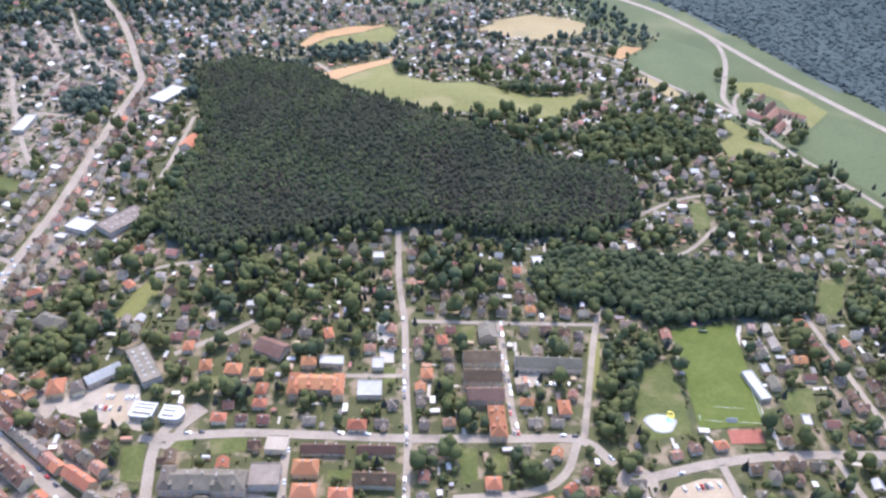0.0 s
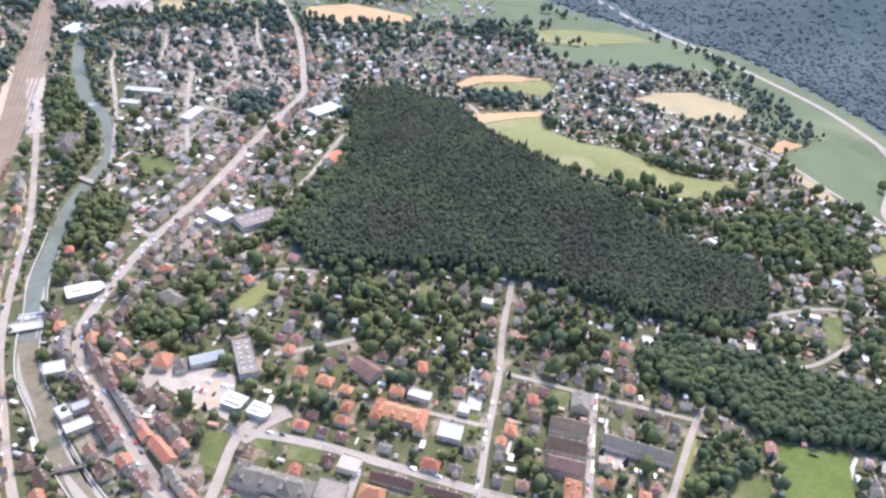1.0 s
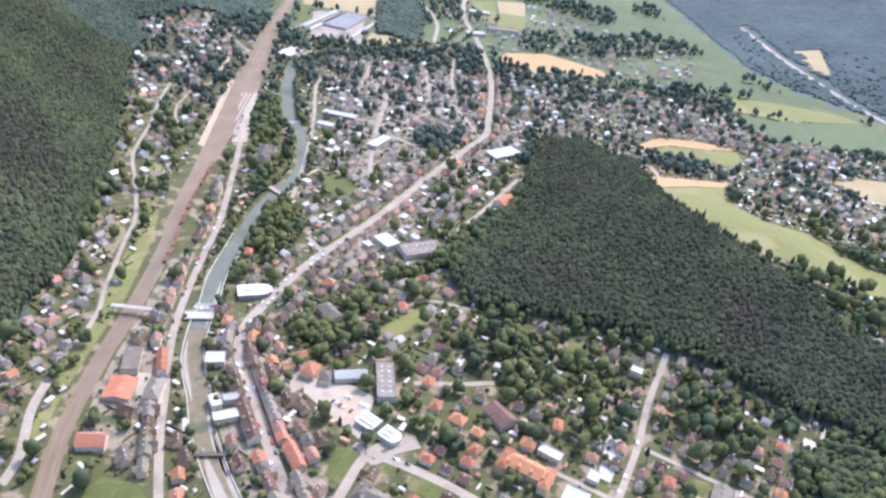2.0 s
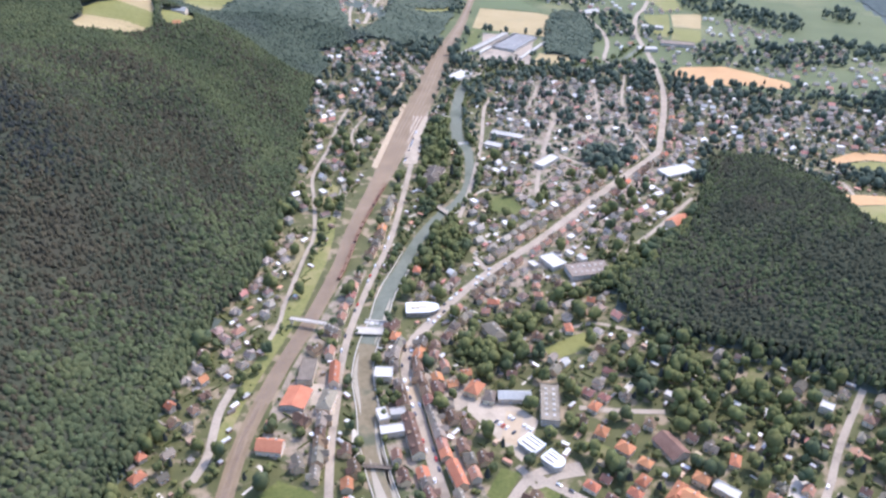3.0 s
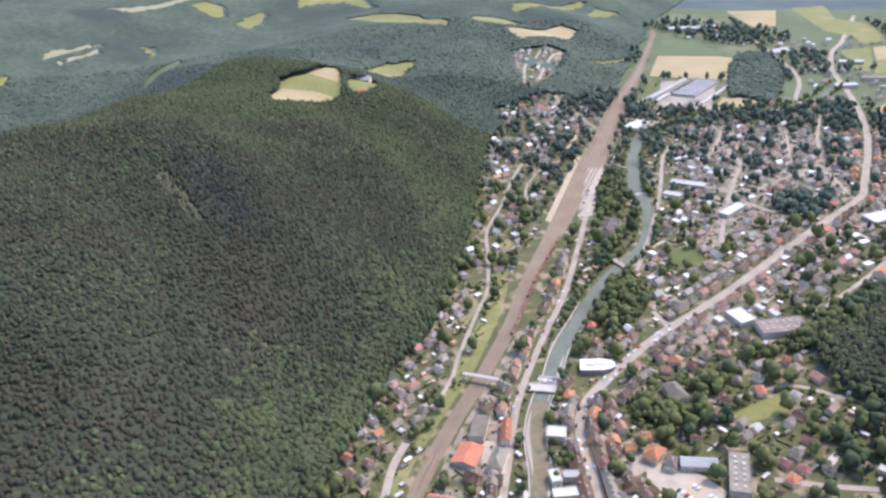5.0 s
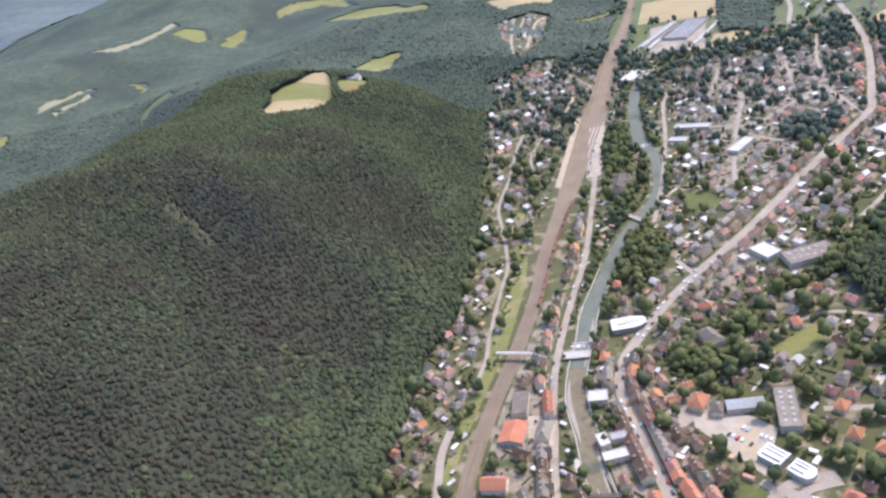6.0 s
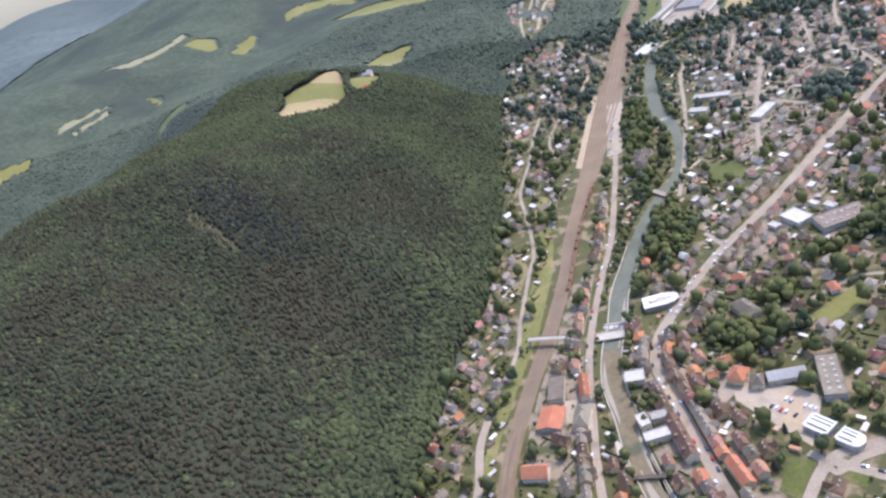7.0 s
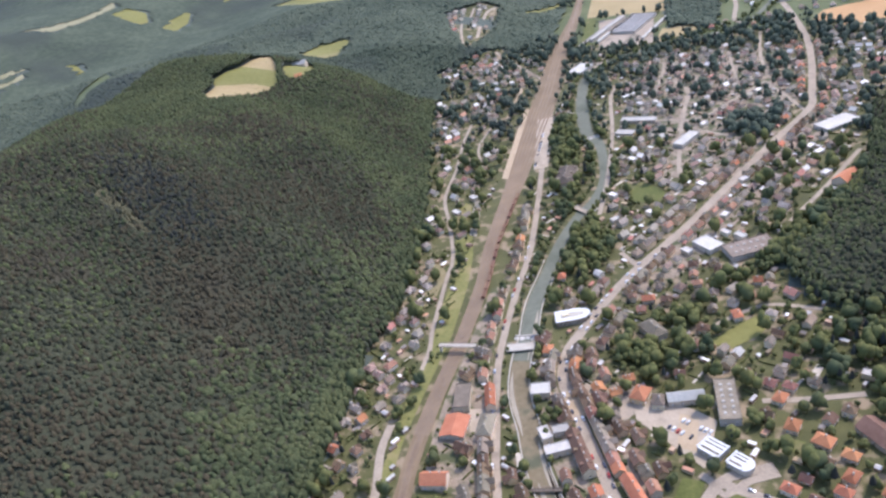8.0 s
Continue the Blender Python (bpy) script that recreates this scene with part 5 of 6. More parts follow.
WHITE_ROOF = material("white roof membrane", (0.56, 0.54, 0.5), (0.66, 0.64, 0.6), 0.2, fine=0.8, rough=0.6)
for x, y, length, width, angle, rounded, label in ((-47, 394, 15, 12.5, -27, False, "white sports hall with dark bands on its roof"), (-31, 386, 10, 11.5, -27, True, "white sports hall with a rounded end")):
    stand(gym(length, width, 4.6, rounded, label), x, y, angle)
    take_box(x, y, length, width, angle, 3.0)
def riverside_centre():
    """A white flat-roofed building bent round a court, with a rounded corner towards the bridge."""
    thing = tagged(new("office_building"), "white flat-roofed building bent round a courtyard beside the bridge", "office building")
    outer = [(-16, -7), (4, -9), (11, -8), (15, -5), (16.5, 0), (14, 4.5), (4, 8), (-14, 9)]
    bm = bmesh.new()
    solid(bm, [[(x, y, z) for x, y in outer] for z in (-2, 8)])
    bmesh.ops.recalc_face_normals(bm, faces=bm.faces)
    part("wall", bm, PLASTER, thing)
    bm = bmesh.new()
    solid(bm, [[(x * 1.03, y * 1.04, z) for x, y in outer] for z in (8, 8.5)])
    bmesh.ops.recalc_face_normals(bm, faces=bm.faces)
    roof = part("roof", bm, WHITE_ROOF, thing, "white flat roof")
    bm = bmesh.new()
    solid(bm, [[(-11, -3, z), (3, -4.5, z), (10, -3.5, z), (11.5, 0, z), (2, 3.5, z), (-10, 4.5, z)] for z in (8.5, 8.62)])
    part("roof_field", bm, CONCRETE, roof, "sunken grey gravel field of the roof")
    bm = bmesh.new()
    box(bm, -9, -3, -1.5, 2.5, 8.62, 10.2)
    part("roof_house", bm, PLASTER, roof, "small white plant house on the roof")
    for z in (2.2, 5.4):
        bm = bmesh.new()
        solid(bm, [[(x * 1.008, y * 1.012, h) for x, y in outer] for h in (z - 0.7, z + 0.7)])
        bmesh.ops.recalc_face_normals(bm, faces=bm.faces)
        part("window_band", bm, GLASS, thing, "dark band of windows")
    return thing


stand(riverside_centre(), -175, 517, 30).scale = (0.9, 0.9, 0.62)
take_box(-174, 516, 34, 22, 38, 1.0)
SMALL_LANDMARKS = (   # place, length, width, turn of single red roofed houses
    (84, 336, 15, 10, -20), (144, 365, 12, 10, 71), (223, 304, 15, 10, 71), (151, 263, 12, 11, -20), (88, 428, 14, 8, 84), (167, 394, 12, 9, 76),
    (246, 404, 10, 9, 72), (15, 414, 14, 12, -21), (-3, 424, 13, 10, 80), (-12, 448, 12, 9, 73), (-49, 535, 13, 8, -66), (30, 405, 11, 9, -20),
)
for x, y, length, width, angle in SMALL_LANDMARKS:
    length, width = length * 0.8, width * 0.8
    stand(house(length, width, 4.0, "hip", TILE_RED, PLASTER, "detached house under a bright orange tiled roof", windows=3.2, group="orange roofed houses"), x, y, angle)
    take_box(x, y, length, width, angle, 2.5)
for x, y, length, width, angle in ((283, 455, 19, 11, -13), (236, 530, 22, 9, -15), (150, 502, 9, 8, -18)):
    stand(house(length, width, 5, "flat", ROOF_LIGHT, PLASTER, "villa with a white flat roof below the wood", "villa", windows=4, name="villa"), x, y, angle)
    take_box(x, y, length, width, angle, 2.5)

GROVES = (   # where trees stand close: place, reach, share
    (30, 510, 38, 0.9), (95, 500, 38, 0.9), (128, 462, 30, 0.92), (205, 470, 32, 0.9), (242, 498, 28, 0.85), (222, 432, 22, 0.85), (-45, 470, 22, 0.85),
    (110, 452, 40, 0.97), (65, 470, 30, 0.9), (55, 500, 45, 0.85), (-100, 470, 26, 0.9), (-70, 490, 26, 0.85), (-20, 545, 40, 0.7), (270, 330, 30, 0.8), (262, 295, 22, 0.85), (245, 260, 24, 0.9),
    (310, 300, 14, 0.9), (150, 340, 18, 0.9), (-225, 700, 22, 0.8), (-190, 650, 26, 0.85), (-245, 800, 30, 0.8), (-60, 810, 34, 0.85), (-30, 640, 26, 0.7), (430, 420, 60, 0.7), (500, 420, 60, 0.75), (440, 690, 46, 0.75),
    (480, 600, 60, 0.6), (540, 700, 50, 0.6), (-215, 1090, 40, 0.8), (-170, 1190, 40, 0.8), (10, 600, 40, 0.7), (270, 480, 40, 0.6), (380, 470, 30, 0.6),
)

# ---- ordinary houses: a few kinds, copied along the streets and over the quarters ----
pick = random.Random(11)
KINDS = {"near": [], "far": [], "old": []}
ROOFS = ((TILE_FADED, "a faded red tiled roof"), (TILE_BROWN, "a brown tiled roof"), (TILE_BROWN, "a dark brown roof"), (TILE_GREY, "a grey roof"), (TILE_GREY, "a weathered grey roof"), (TILE_RED, "an orange red tiled roof"), (TILE_GREY, "a dark grey roof"))
for i in range(14):
    rm, words = ROOFS[i % 7]
    wm = (PLASTER, PLASTER_WARM)[i % 3 == 1]
    L, B = pick.uniform(6.6, 9.6), pick.uniform(5.6, 7.0)
    shape = "hip" if i % 3 == 0 else "gable"
    KINDS["near"].append((house(L, B, pick.uniform(2.8, 4.4), shape, rm, wm, "detached plastered house with " + words, windows=5, group="detached houses", wing=(0.0, 1.8, 0.0, 2.4, 1.3)[i % 5]), L, B))
for i in range(12):
    rm, words = ROOFS[(i * 5 + 1) % 7] if i < 10 else (ROOF_LIGHT, "a pale roof")
    L, B = pick.uniform(6.8, 10.2), pick.uniform(5.6, 7.4)
    shape = "flat" if i == 11 else ("hip" if i % 3 == 0 else "gable")
    KINDS["far"].append((house(L, B, pick.uniform(3.0, 5.0), shape, rm, (PLASTER, PLASTER_WARM)[i % 2], "plastered house with " + words, windows=0, chimneys=i % 2, group="houses of the far quarter"), L, B))
for i in range(8):
    rm, words = ROOFS[(1, 4, 0, 3, 6, 2, 5, 1)[i]]
    L, B = pick.uniform(8, 14), pick.uniform(6.4, 8.4)
    KINDS["old"].append((house(L, B, pick.uniform(4.0, 5.6), "gable" if i % 4 else "hip", rm, (PLASTER, PLASTER_WARM)[i % 2], "old town house with " + words, "town house", windows=0, chimneys=2, name="town_house", group="old town houses", wing=(0.0, 3.5, 0.0, 2.0)[i % 4]), L, B))
used = set()
FAR_PLACES = []
count = collections.Counter()


def put_house(kind, x, y, angle, margin=1.5, chosen=None):
    if any(share >= 0.9 and math.hypot(x - gx_, y - gy_) < reach * 0.85 for gx_, gy_, reach, share in GROVES):
        return False
    ob, L, B = chosen or pick.choice(KINDS[kind])
    if not take_box(x, y, L, B, angle, margin, test=True):
        return False
    take_box(x, y, L, B, angle, max(margin, -0.5))
    s = pick.uniform(0.97, 1.03) if chosen else pick.uniform(0.9, 1.08)
    if kind == "far" and (y > 530 or count["own"] >= 90) or kind == "near" and count["near"] >= 200:
        FAR_PLACES.append((ob, pose(x, y, float(height(x, y)), 0, 0, angle) @ Matrix.Diagonal((s, s, pick.uniform(0.9, 1.1), 1))))
        return True
    m = pose(x, y, float(height(x, y)), 0, 0, angle + pick.choice((0, 180))) @ Matrix.Diagonal((s, s, pick.uniform(0.9, 1.1), 1))
    if ob.name in used:
        copy_thing(ob, m)
    else:
        ob.matrix_basis = m
        used.add(ob.name)
    count["own" if kind == "far" else kind] += 1
    return True


def along(points, kind, step, setback, skip=0.1, sides=(-1, 1), width=6, turn=0):
    line = curve_points(points, 2.0)
    run = np.r_[0, np.cumsum(np.linalg.norm(np.diff(line, axis=0), axis=1))]
    for side in sides:
        s = pick.uniform(3, step)
        while s < run[-1]:
            i = min(int(np.searchsorted(run, s)), len(line) - 2)
            dx, dy = line[i + 1] - line[i]
            n = math.hypot(dx, dy) + 1e-9
            off = width / 2 + setback + pick.uniform(0, 2.5)
            if pick.random() > skip:
                put_house(kind, line[i][0] - dy / n * off * side, line[i][1] + dx / n * off * side, math.degrees(math.atan2(dy, dx)) + turn + pick.uniform(-4, 4), 0.3 if kind == "old" else 1.5)
            s += step * pick.uniform(0.8, 1.25)


def row(points, setback, sides, width):
    """Old houses wall to wall along a street, their ridges in line with it."""
    line = curve_points(points, 1.0)
    run = np.r_[0, np.cumsum(np.linalg.norm(np.diff(line, axis=0), axis=1))]
    for side in sides:
        s = pick.uniform(0, 4)
        while s < run[-1] - 8:
            kind = pick.choice(KINDS["old"])
            L = kind[1]
            i = min(int(np.searchsorted(run, s + L / 2)), len(line) - 2)
            dx, dy = (line[min(i + 4, len(line) - 1)] - line[max(i - 4, 0)])
            n = math.hypot(dx, dy) + 1e-9
            off = width / 2 + setback + kind[2] / 2
            if pick.random() > 0.08:
                put_house("old", line[i][0] - dy / n * off * side, line[i][1] + dx / n * off * side, math.degrees(math.atan2(dy, dx)), -2.6, kind)
            s += L * 0.99


def quarter(polygon, kind, spacing, angle, fill=0.8, jitter=0.3):
    """Houses on a loose grid, turned by angle, inside the polygon."""
    cx, cy = np.mean([p[0] for p in polygon]), np.mean([p[1] for p in polygon])
    ca, sn = math.cos(radians(angle)), math.sin(radians(angle))
    n = int(1500 / spacing)
    for j in range(-n // 2, n // 2):
        for i in range(-n // 2, n // 2):
            u, v = (i + pick.uniform(-jitter, jitter)) * spacing, (j + pick.uniform(-jitter, jitter)) * spacing * 1.15
            x, y = cx + u * ca - v * sn, cy + u * sn + v * ca
            if pick.random() < fill and inside(np.array([x]), np.array([y]), polygon)[0]:
                put_house(kind, x, y, angle + pick.choice((0, 90)) + pick.uniform(-6, 6))


row(ROADS["main"][0][:6], 1.2, (-1, 1), 8.6)
along(ROADS["main"][0][6:15], "old", 16, 6.4, 0.18, width=8)
row(ROADS["quay"][0][1:5], 1.5, (1,), 6)
along(ROADS["quay"][0][:9], "old", 15, 6, 0.15, sides=(1,), width=6)
along(ROADS["main"][0][:8], "old", 15, 18, 0.2, width=8)
along(ROADS["main"][0][8:14], "far", 13, 19, 0.15, width=8)
along(ROADS["quay"][0][:7], "old", 15, 7, 0.3, sides=(-1,), width=6)
along(ROADS["west"][0], "old", 16, 7, 0.2)
along(ROADS["cross"][0], "near", 15, 6.5, 0.15)
along(ROADS["north"][0], "near", 15, 6.5, 0.15)
along(ROADS["curve"][0], "near", 15, 6.5, 0.15)
along(ROADS["terrace"][0], "near", 15, 6.5, 0.15)
along(ROADS["lane"][0], "near", 16, 7, 0.2, sides=(1,))
along(ROADS["east"][0], "near", 15, 6.5, 0.15)
along(ROADS["garden"][0], "near", 14, 6.5, 0.1)
quarter([(-60, 230), (300, 200), (300, 470), (-60, 470)], "near", 14.5, -20, 0.85)
quarter([(-60, 470), (330, 470), (330, 540), (130, 560), (-60, 560)], "far", 15.5, -20, 0.75)
quarter([(300, 150), (620, 150), (620, 430), (300, 430)], "far", 14, -22, 0.88)
quarter([(340, 430), (640, 430), (640, 560), (340, 560)], "far", 15.5, -22, 0.66)
quarter([(-200, 290), (-60, 290), (-90, 480), (-170, 480)], "old", 10.5, -55, 1.0)
quarter([(-215, 440), (-40, 450), (-20, 640), (-120, 600), (-215, 620)], "near", 14, 10, 0.75)
quarter([(-240, 320), (-195, 320), (-330, 1000), (-370, 1000)], "old", 13, 75, 0.8)
quarter([(-190, 560), (30, 560), (30, 960), (-20, 1180), (-280, 1180), (-200, 800)], "far", 14.5, 55, 0.85)
quarter([(0, 960), (190, 1010), (480, 960), (560, 1010), (380, 1230), (0, 1230)], "far", 16, 10, 0.8)
quarter([(340, 560), (640, 450), (640, 720), (560, 830), (440, 950), (310, 960), (480, 740)], "far", 14.5, 35, 0.75)
quarter([(-230, 1230), (-60, 1230), (20, 1500), (-60, 1800), (-160, 1700)], "far", 20, 20, 0.7)
quarter([(-30, 1300), (300, 1250), (330, 1500), (0, 1700)], "far", 21, 10, 0.65)
quarter([(-300, 270), (-262, 270), (-278, 420), (-330, 560), (-350, 560), (-326, 430)], "near", 13, 70, 0.8)
quarter([(-310, 560), (-340, 560), (-430, 800), (-540, 1010), (-440, 1060), (-375, 880)], "far", 13.5, 60, 0.8)
quarter(STATION_HAMLET, "far", 13, 40, 0.95)
quarter(VILLAGE, "far", 12.5, 70, 0.95)
quarter([(-230, 1590), (-60, 1560), (-100, 1700), (-250, 1720)], "far", 19, 20, 0.8)
quarter([(-420, 1690), (-260, 1640), (-260, 1800), (-420, 1790)], "far", 20, 20, 0.6)
V, F, MI, base = [], [], [], 0
SLOTS = {TILE_RED.name: 0, TILE_FADED.name: 1, TILE_BROWN.name: 1, TILE_GREY.name: 2, ROOF_LIGHT.name: 3}
for ob, m in FAR_PLACES:
    for child in ob.children_recursive:
        me = child.data
        if child.name.startswith(("window", "door")):
            continue
        co = np.empty(len(me.vertices) * 3)
        me.vertices.foreach_get("co", co)
        mm = np.array(m)
        V.append(co.reshape(-1, 3) @ mm[:3, :3].T + mm[:3, 3])
        F += [[base + i for i in p.vertices] for p in me.polygons]
        MI += [SLOTS.get(me.materials[0].name, 4)] * len(me.polygons)
        base += len(me.vertices)
far_houses = mesh_object("houses", np.vstack(V), F, HAZED_TILE_JOINED)
far_houses.data.polygons.foreach_set("material_index", MI)
tagged(far_houses, "many plastered houses of the far quarters, red brown and grey roofed, paled for haze", "houses", kind="stuff")

# ---- sheds, garages and garden paths ----
SHED_TOPS = [material(n, lo, hi, 0.3, fine=1.5, per_island=0.4) for n, lo, hi in (("shed felt", (0.14, 0.12, 0.1), (0.24, 0.2, 0.17)), ("shed sheet", (0.46, 0.42, 0.37), (0.64, 0.6, 0.53)), ("shed boards", (0.3, 0.2, 0.12), (0.42, 0.3, 0.19)), ("shed tiles", (0.3, 0.14, 0.09), (0.42, 0.2, 0.13)))]


def sheds(name, low, high, spacing, fill, label):
    V, F, MI = [], [], []
    for x in np.arange(low[0], high[0], spacing):
        for y in np.arange(low[1], high[1], spacing):
            px, py = x + pick.uniform(-0.5, 0.5) * spacing, y + pick.uniform(-0.5, 0.5) * spacing
            if pick.random() > fill:
                continue
            L, B, h = pick.uniform(2.5, 7.5), pick.uniform(2.2, 4.2), pick.uniform(2.1, 2.9)
            angle = pick.choice((-20, 70)) + pick.uniform(-8, 8)
            if not take_box(px, py, L, B, angle, 0.4, test=True):
                continue
            take_box(px, py, L, B, angle, 0.2)
            ca, sn, z = math.cos(radians(angle)), math.sin(radians(angle)), float(height(px, py))
            rise = pick.choice((0.1, 0.1, 0.9))
            n = len(V)
            for lx, ly, lz in ((-1, -1, -0.5), (1, -1, -0.5), (1, 1, -0.5), (-1, 1, -0.5), (-1, -1, h), (1, -1, h), (1, 1, h), (-1, 1, h), (-1, 0, h + rise), (1, 0, h + rise)):
                V.append((px + lx * L / 2 * ca - ly * B / 2 * sn, py + lx * L / 2 * sn + ly * B / 2 * ca, z + lz))
            top = pick.choice((0, 0, 1, 1, 1, 2, 3))
            for f, m in (((0, 1, 5, 4), 2), ((2, 3, 7, 6), 2), ((1, 2, 6, 9, 5), 2), ((3, 0, 4, 8, 7), 2), ((4, 5, 9, 8), top), ((6, 7, 8, 9), top)):
                F.append([n + i for i in f])
                MI.append(m)
    ob = mesh_object(name, V, F, SHED_TOPS)
    ob.data.polygons.foreach_set("material_index", MI)
    return tagged(ob, label, "sheds", kind="stuff")


sheds("sheds", (-330, 190), (640, 1180), 13, 0.62, "garden sheds, garages and glasshouses among the houses")
V, F = [], []
for x in np.arange(-330, 640, 15.0):
    for y in np.arange(190, 1150, 15.0):
        px, py = x + pick.uniform(-7, 7), y + pick.uniform(-7, 7)
        if pick.random() < 0.5 or inside(np.array([px]), np.array([py]), CENTRE_WOOD)[0] or inside(np.array([px]), np.array([py]), PARK_WOOD)[0]:
            continue
        L, B, angle = pick.uniform(5, 16), pick.uniform(1.4, 3.2), radians(pick.choice((-20, 70)) + pick.uniform(-8, 8))
        if not take_box(px, py, L, B, math.degrees(angle), 0, test=True):
            continue
        n = len(V)
        for lx, ly in ((-1, -1), (1, -1), (1, 1), (-1, 1)):
            qx, qy = px + lx * L / 2 * math.cos(angle) - ly * B / 2 * math.sin(angle), py + lx * L / 2 * math.sin(angle) + ly * B / 2 * math.cos(angle)
            V.append((qx, qy, float(height(qx, qy)) + 0.12))
        F.append((n, n + 1, n + 2, n + 3))
tagged(mesh_object("garden_paths", V, F, GRAVEL), "pale gravel garden paths and drives", "paths", kind="stuff")
V, F = [], []
for x in np.arange(-330, 640, 11.0):
    for y in np.arange(190, 900, 11.0):
        px, py = x + pick.uniform(-5, 5), y + pick.uniform(-5, 5)
        L, B, H, angle = pick.uniform(4, 13), pick.uniform(0.7, 1.3), pick.uniform(1.1, 2.2), pick.choice((-20, 70)) + pick.uniform(-6, 6)
        if pick.random() < 0.35 or not take_box(px, py, L, B, angle, 0.9, test=True):
            continue
        ca, sn = math.cos(radians(angle)), math.sin(radians(angle))
        k = max(2, int(L / 1.6))
        n = len(V)
        for i in range(k + 1):
            u = L * (i / k - 0.5)
            for v, z in ((-B / 2, -0.3), (-B / 2 * pick.uniform(0.6, 1.1), H * pick.uniform(0.75, 1.05)), (B / 2 * pick.uniform(0.6, 1.1), H * pick.uniform(0.75, 1.05)), (B / 2, -0.3)):
                V.append((px + u * ca - v * sn, py + u * sn + v * ca, float(height(px, py)) + z))
        for i in range(k):
            a = n + 4 * i
            F += [(a + j, a + j + 4, a + j + 5, a + j + 1) for j in range(3)]
        F += [(n, n + 1, n + 2, n + 3), (n + 4 * k + 3, n + 4 * k + 2, n + 4 * k + 1, n + 4 * k)]
tagged(mesh_object("hedges", V, F, LEAVES), "clipped green hedges between the gardens", "hedges", kind="stuff")
for kind in KINDS.values():
    for ob, *_ in kind:
        if ob.name not in used:
            for o in (*ob.children_recursive, ob):
                bpy.data.objects.remove(o)


# ---- trees of the town ----
def tree(seed, tall, spread, material_, label):
    """A single tree: a tapered trunk with limbs, and a crown of many clumps."""
    r = random.Random(seed)
    thing = tagged(new("tree"), label, "tree", "trees of the town")
    bm = bmesh.new()
    k = 6
    solid(bm, [[(w * math.cos(6.283 * i / k), w * math.sin(6.283 * i / k), z) for i in range(k)] for w, z in ((0.35, -0.5), (0.25, tall * 0.3), (0.1, tall * 0.75))])
    for i in range(4):
        a, z = r.uniform(0, 6.28), tall * r.uniform(0.3, 0.5)
        end = Vector((math.cos(a) * spread * 0.6, math.sin(a) * spread * 0.6, z + tall * 0.2))
        solid(bm, [[(q.x + w * math.cos(6.283 * j / 4), q.y + w * math.sin(6.283 * j / 4), q.z) for j in range(4)] for q, w in ((Vector((0, 0, z)), 0.12), (end, 0.04))])
    part("trunk", bm, BARK, thing)
    V, F, base = [], [], 0
    for i in range(16):
        a, u = r.uniform(0, 6.28), r.random() ** 0.5
        z = tall * r.uniform(0.35, 0.88)
        reach = spread * (1.0 - 0.75 * abs(z / tall - 0.55) * 2) * u
        size = spread * r.uniform(0.3, 0.5)
        v, f = CLUMP[r.randrange(len(CLUMP))]
        V.append(v * size + np.array((math.cos(a) * reach, math.sin(a) * reach, z - size * 0.8)))
        F.append(f + base)
        base += len(v)
    crown = mesh_object("crown", np.vstack(V), np.vstack(F), material_, thing)
    return thing


TREES = [tree(1, 11, 4.2, LEAVES, "full green broadleaf tree in a garden"), tree(2, 9, 3.4, LEAVES, "small green garden tree"), tree(3, 14, 5.0, LEAVES, "tall broadleaf tree among houses"),
         tree(4, 12, 4.6, LEAVES, "broad green tree beside a street"), tree(5, 10, 3.0, NEEDLES, "dark narrow conifer in a garden"), tree(6, 8, 3.6, LEAVES, "round fruit tree on a lawn")]
def tree_share(x, y):
    base = np.where(y < 560, 0.5, 0.34)
    base = np.where((x < -78) & (y < 1000), 0.26, base)
    base = np.where((x < -300) & (y > 560), 0.3, base)
    base = np.where(x > 300, np.where((y > 430) & (y < 760) & (x < 640), 0.52, np.where(y > 760, 0.26, 0.42)), base)
    for gx_, gy_, reach, share in GROVES:
        base = np.maximum(base, share * np.exp(-(np.hypot(x - gx_, y - gy_) / reach) ** 4))
    return base


def free_ground(x, y, room=1):
    i, j = ((x - OX) / CELL).astype(int), ((y - OY) / CELL).astype(int)
    ok = (i > 1) & (j > 1) & (i < 898) & (j < 898)
    i, j = np.clip(i, 1, 898), np.clip(j, 1, 898)
    for a in (-1, 0, 1):
        for b in (-1, 0, 1):
            if abs(a) + abs(b) <= room:
                ok &= taken[j + b, i + a] == 0
    return ok


x, y = scatter((-600, 160), (700, 1300), 6.2, lambda x, y: free_ground(x, y) & (rng.random(len(x)) < tree_share(x, y)))
near = (y < 520) & (x > -230) & (x < 420)
order = np.argsort(np.hypot(x, y) + 1e6 * ~near)
own = order[:260]
used_trees = set()
for i in own:
    ob = TREES[pick.choice((0, 0, 1, 1, 2, 3, 3, 4, 5, 5))]
    s = pick.uniform(0.7, 1.15)
    m = pose(x[i], y[i], float(height(x[i], y[i])), 0, 0, pick.uniform(0, 360)) @ Matrix.Diagonal((s, s, s * pick.uniform(0.85, 1.1), 1))
    if ob.name in used_trees:
        copy_thing(ob, m)
    else:
        ob.matrix_basis = m
        used_trees.add(ob.name)
rest = order[260:]


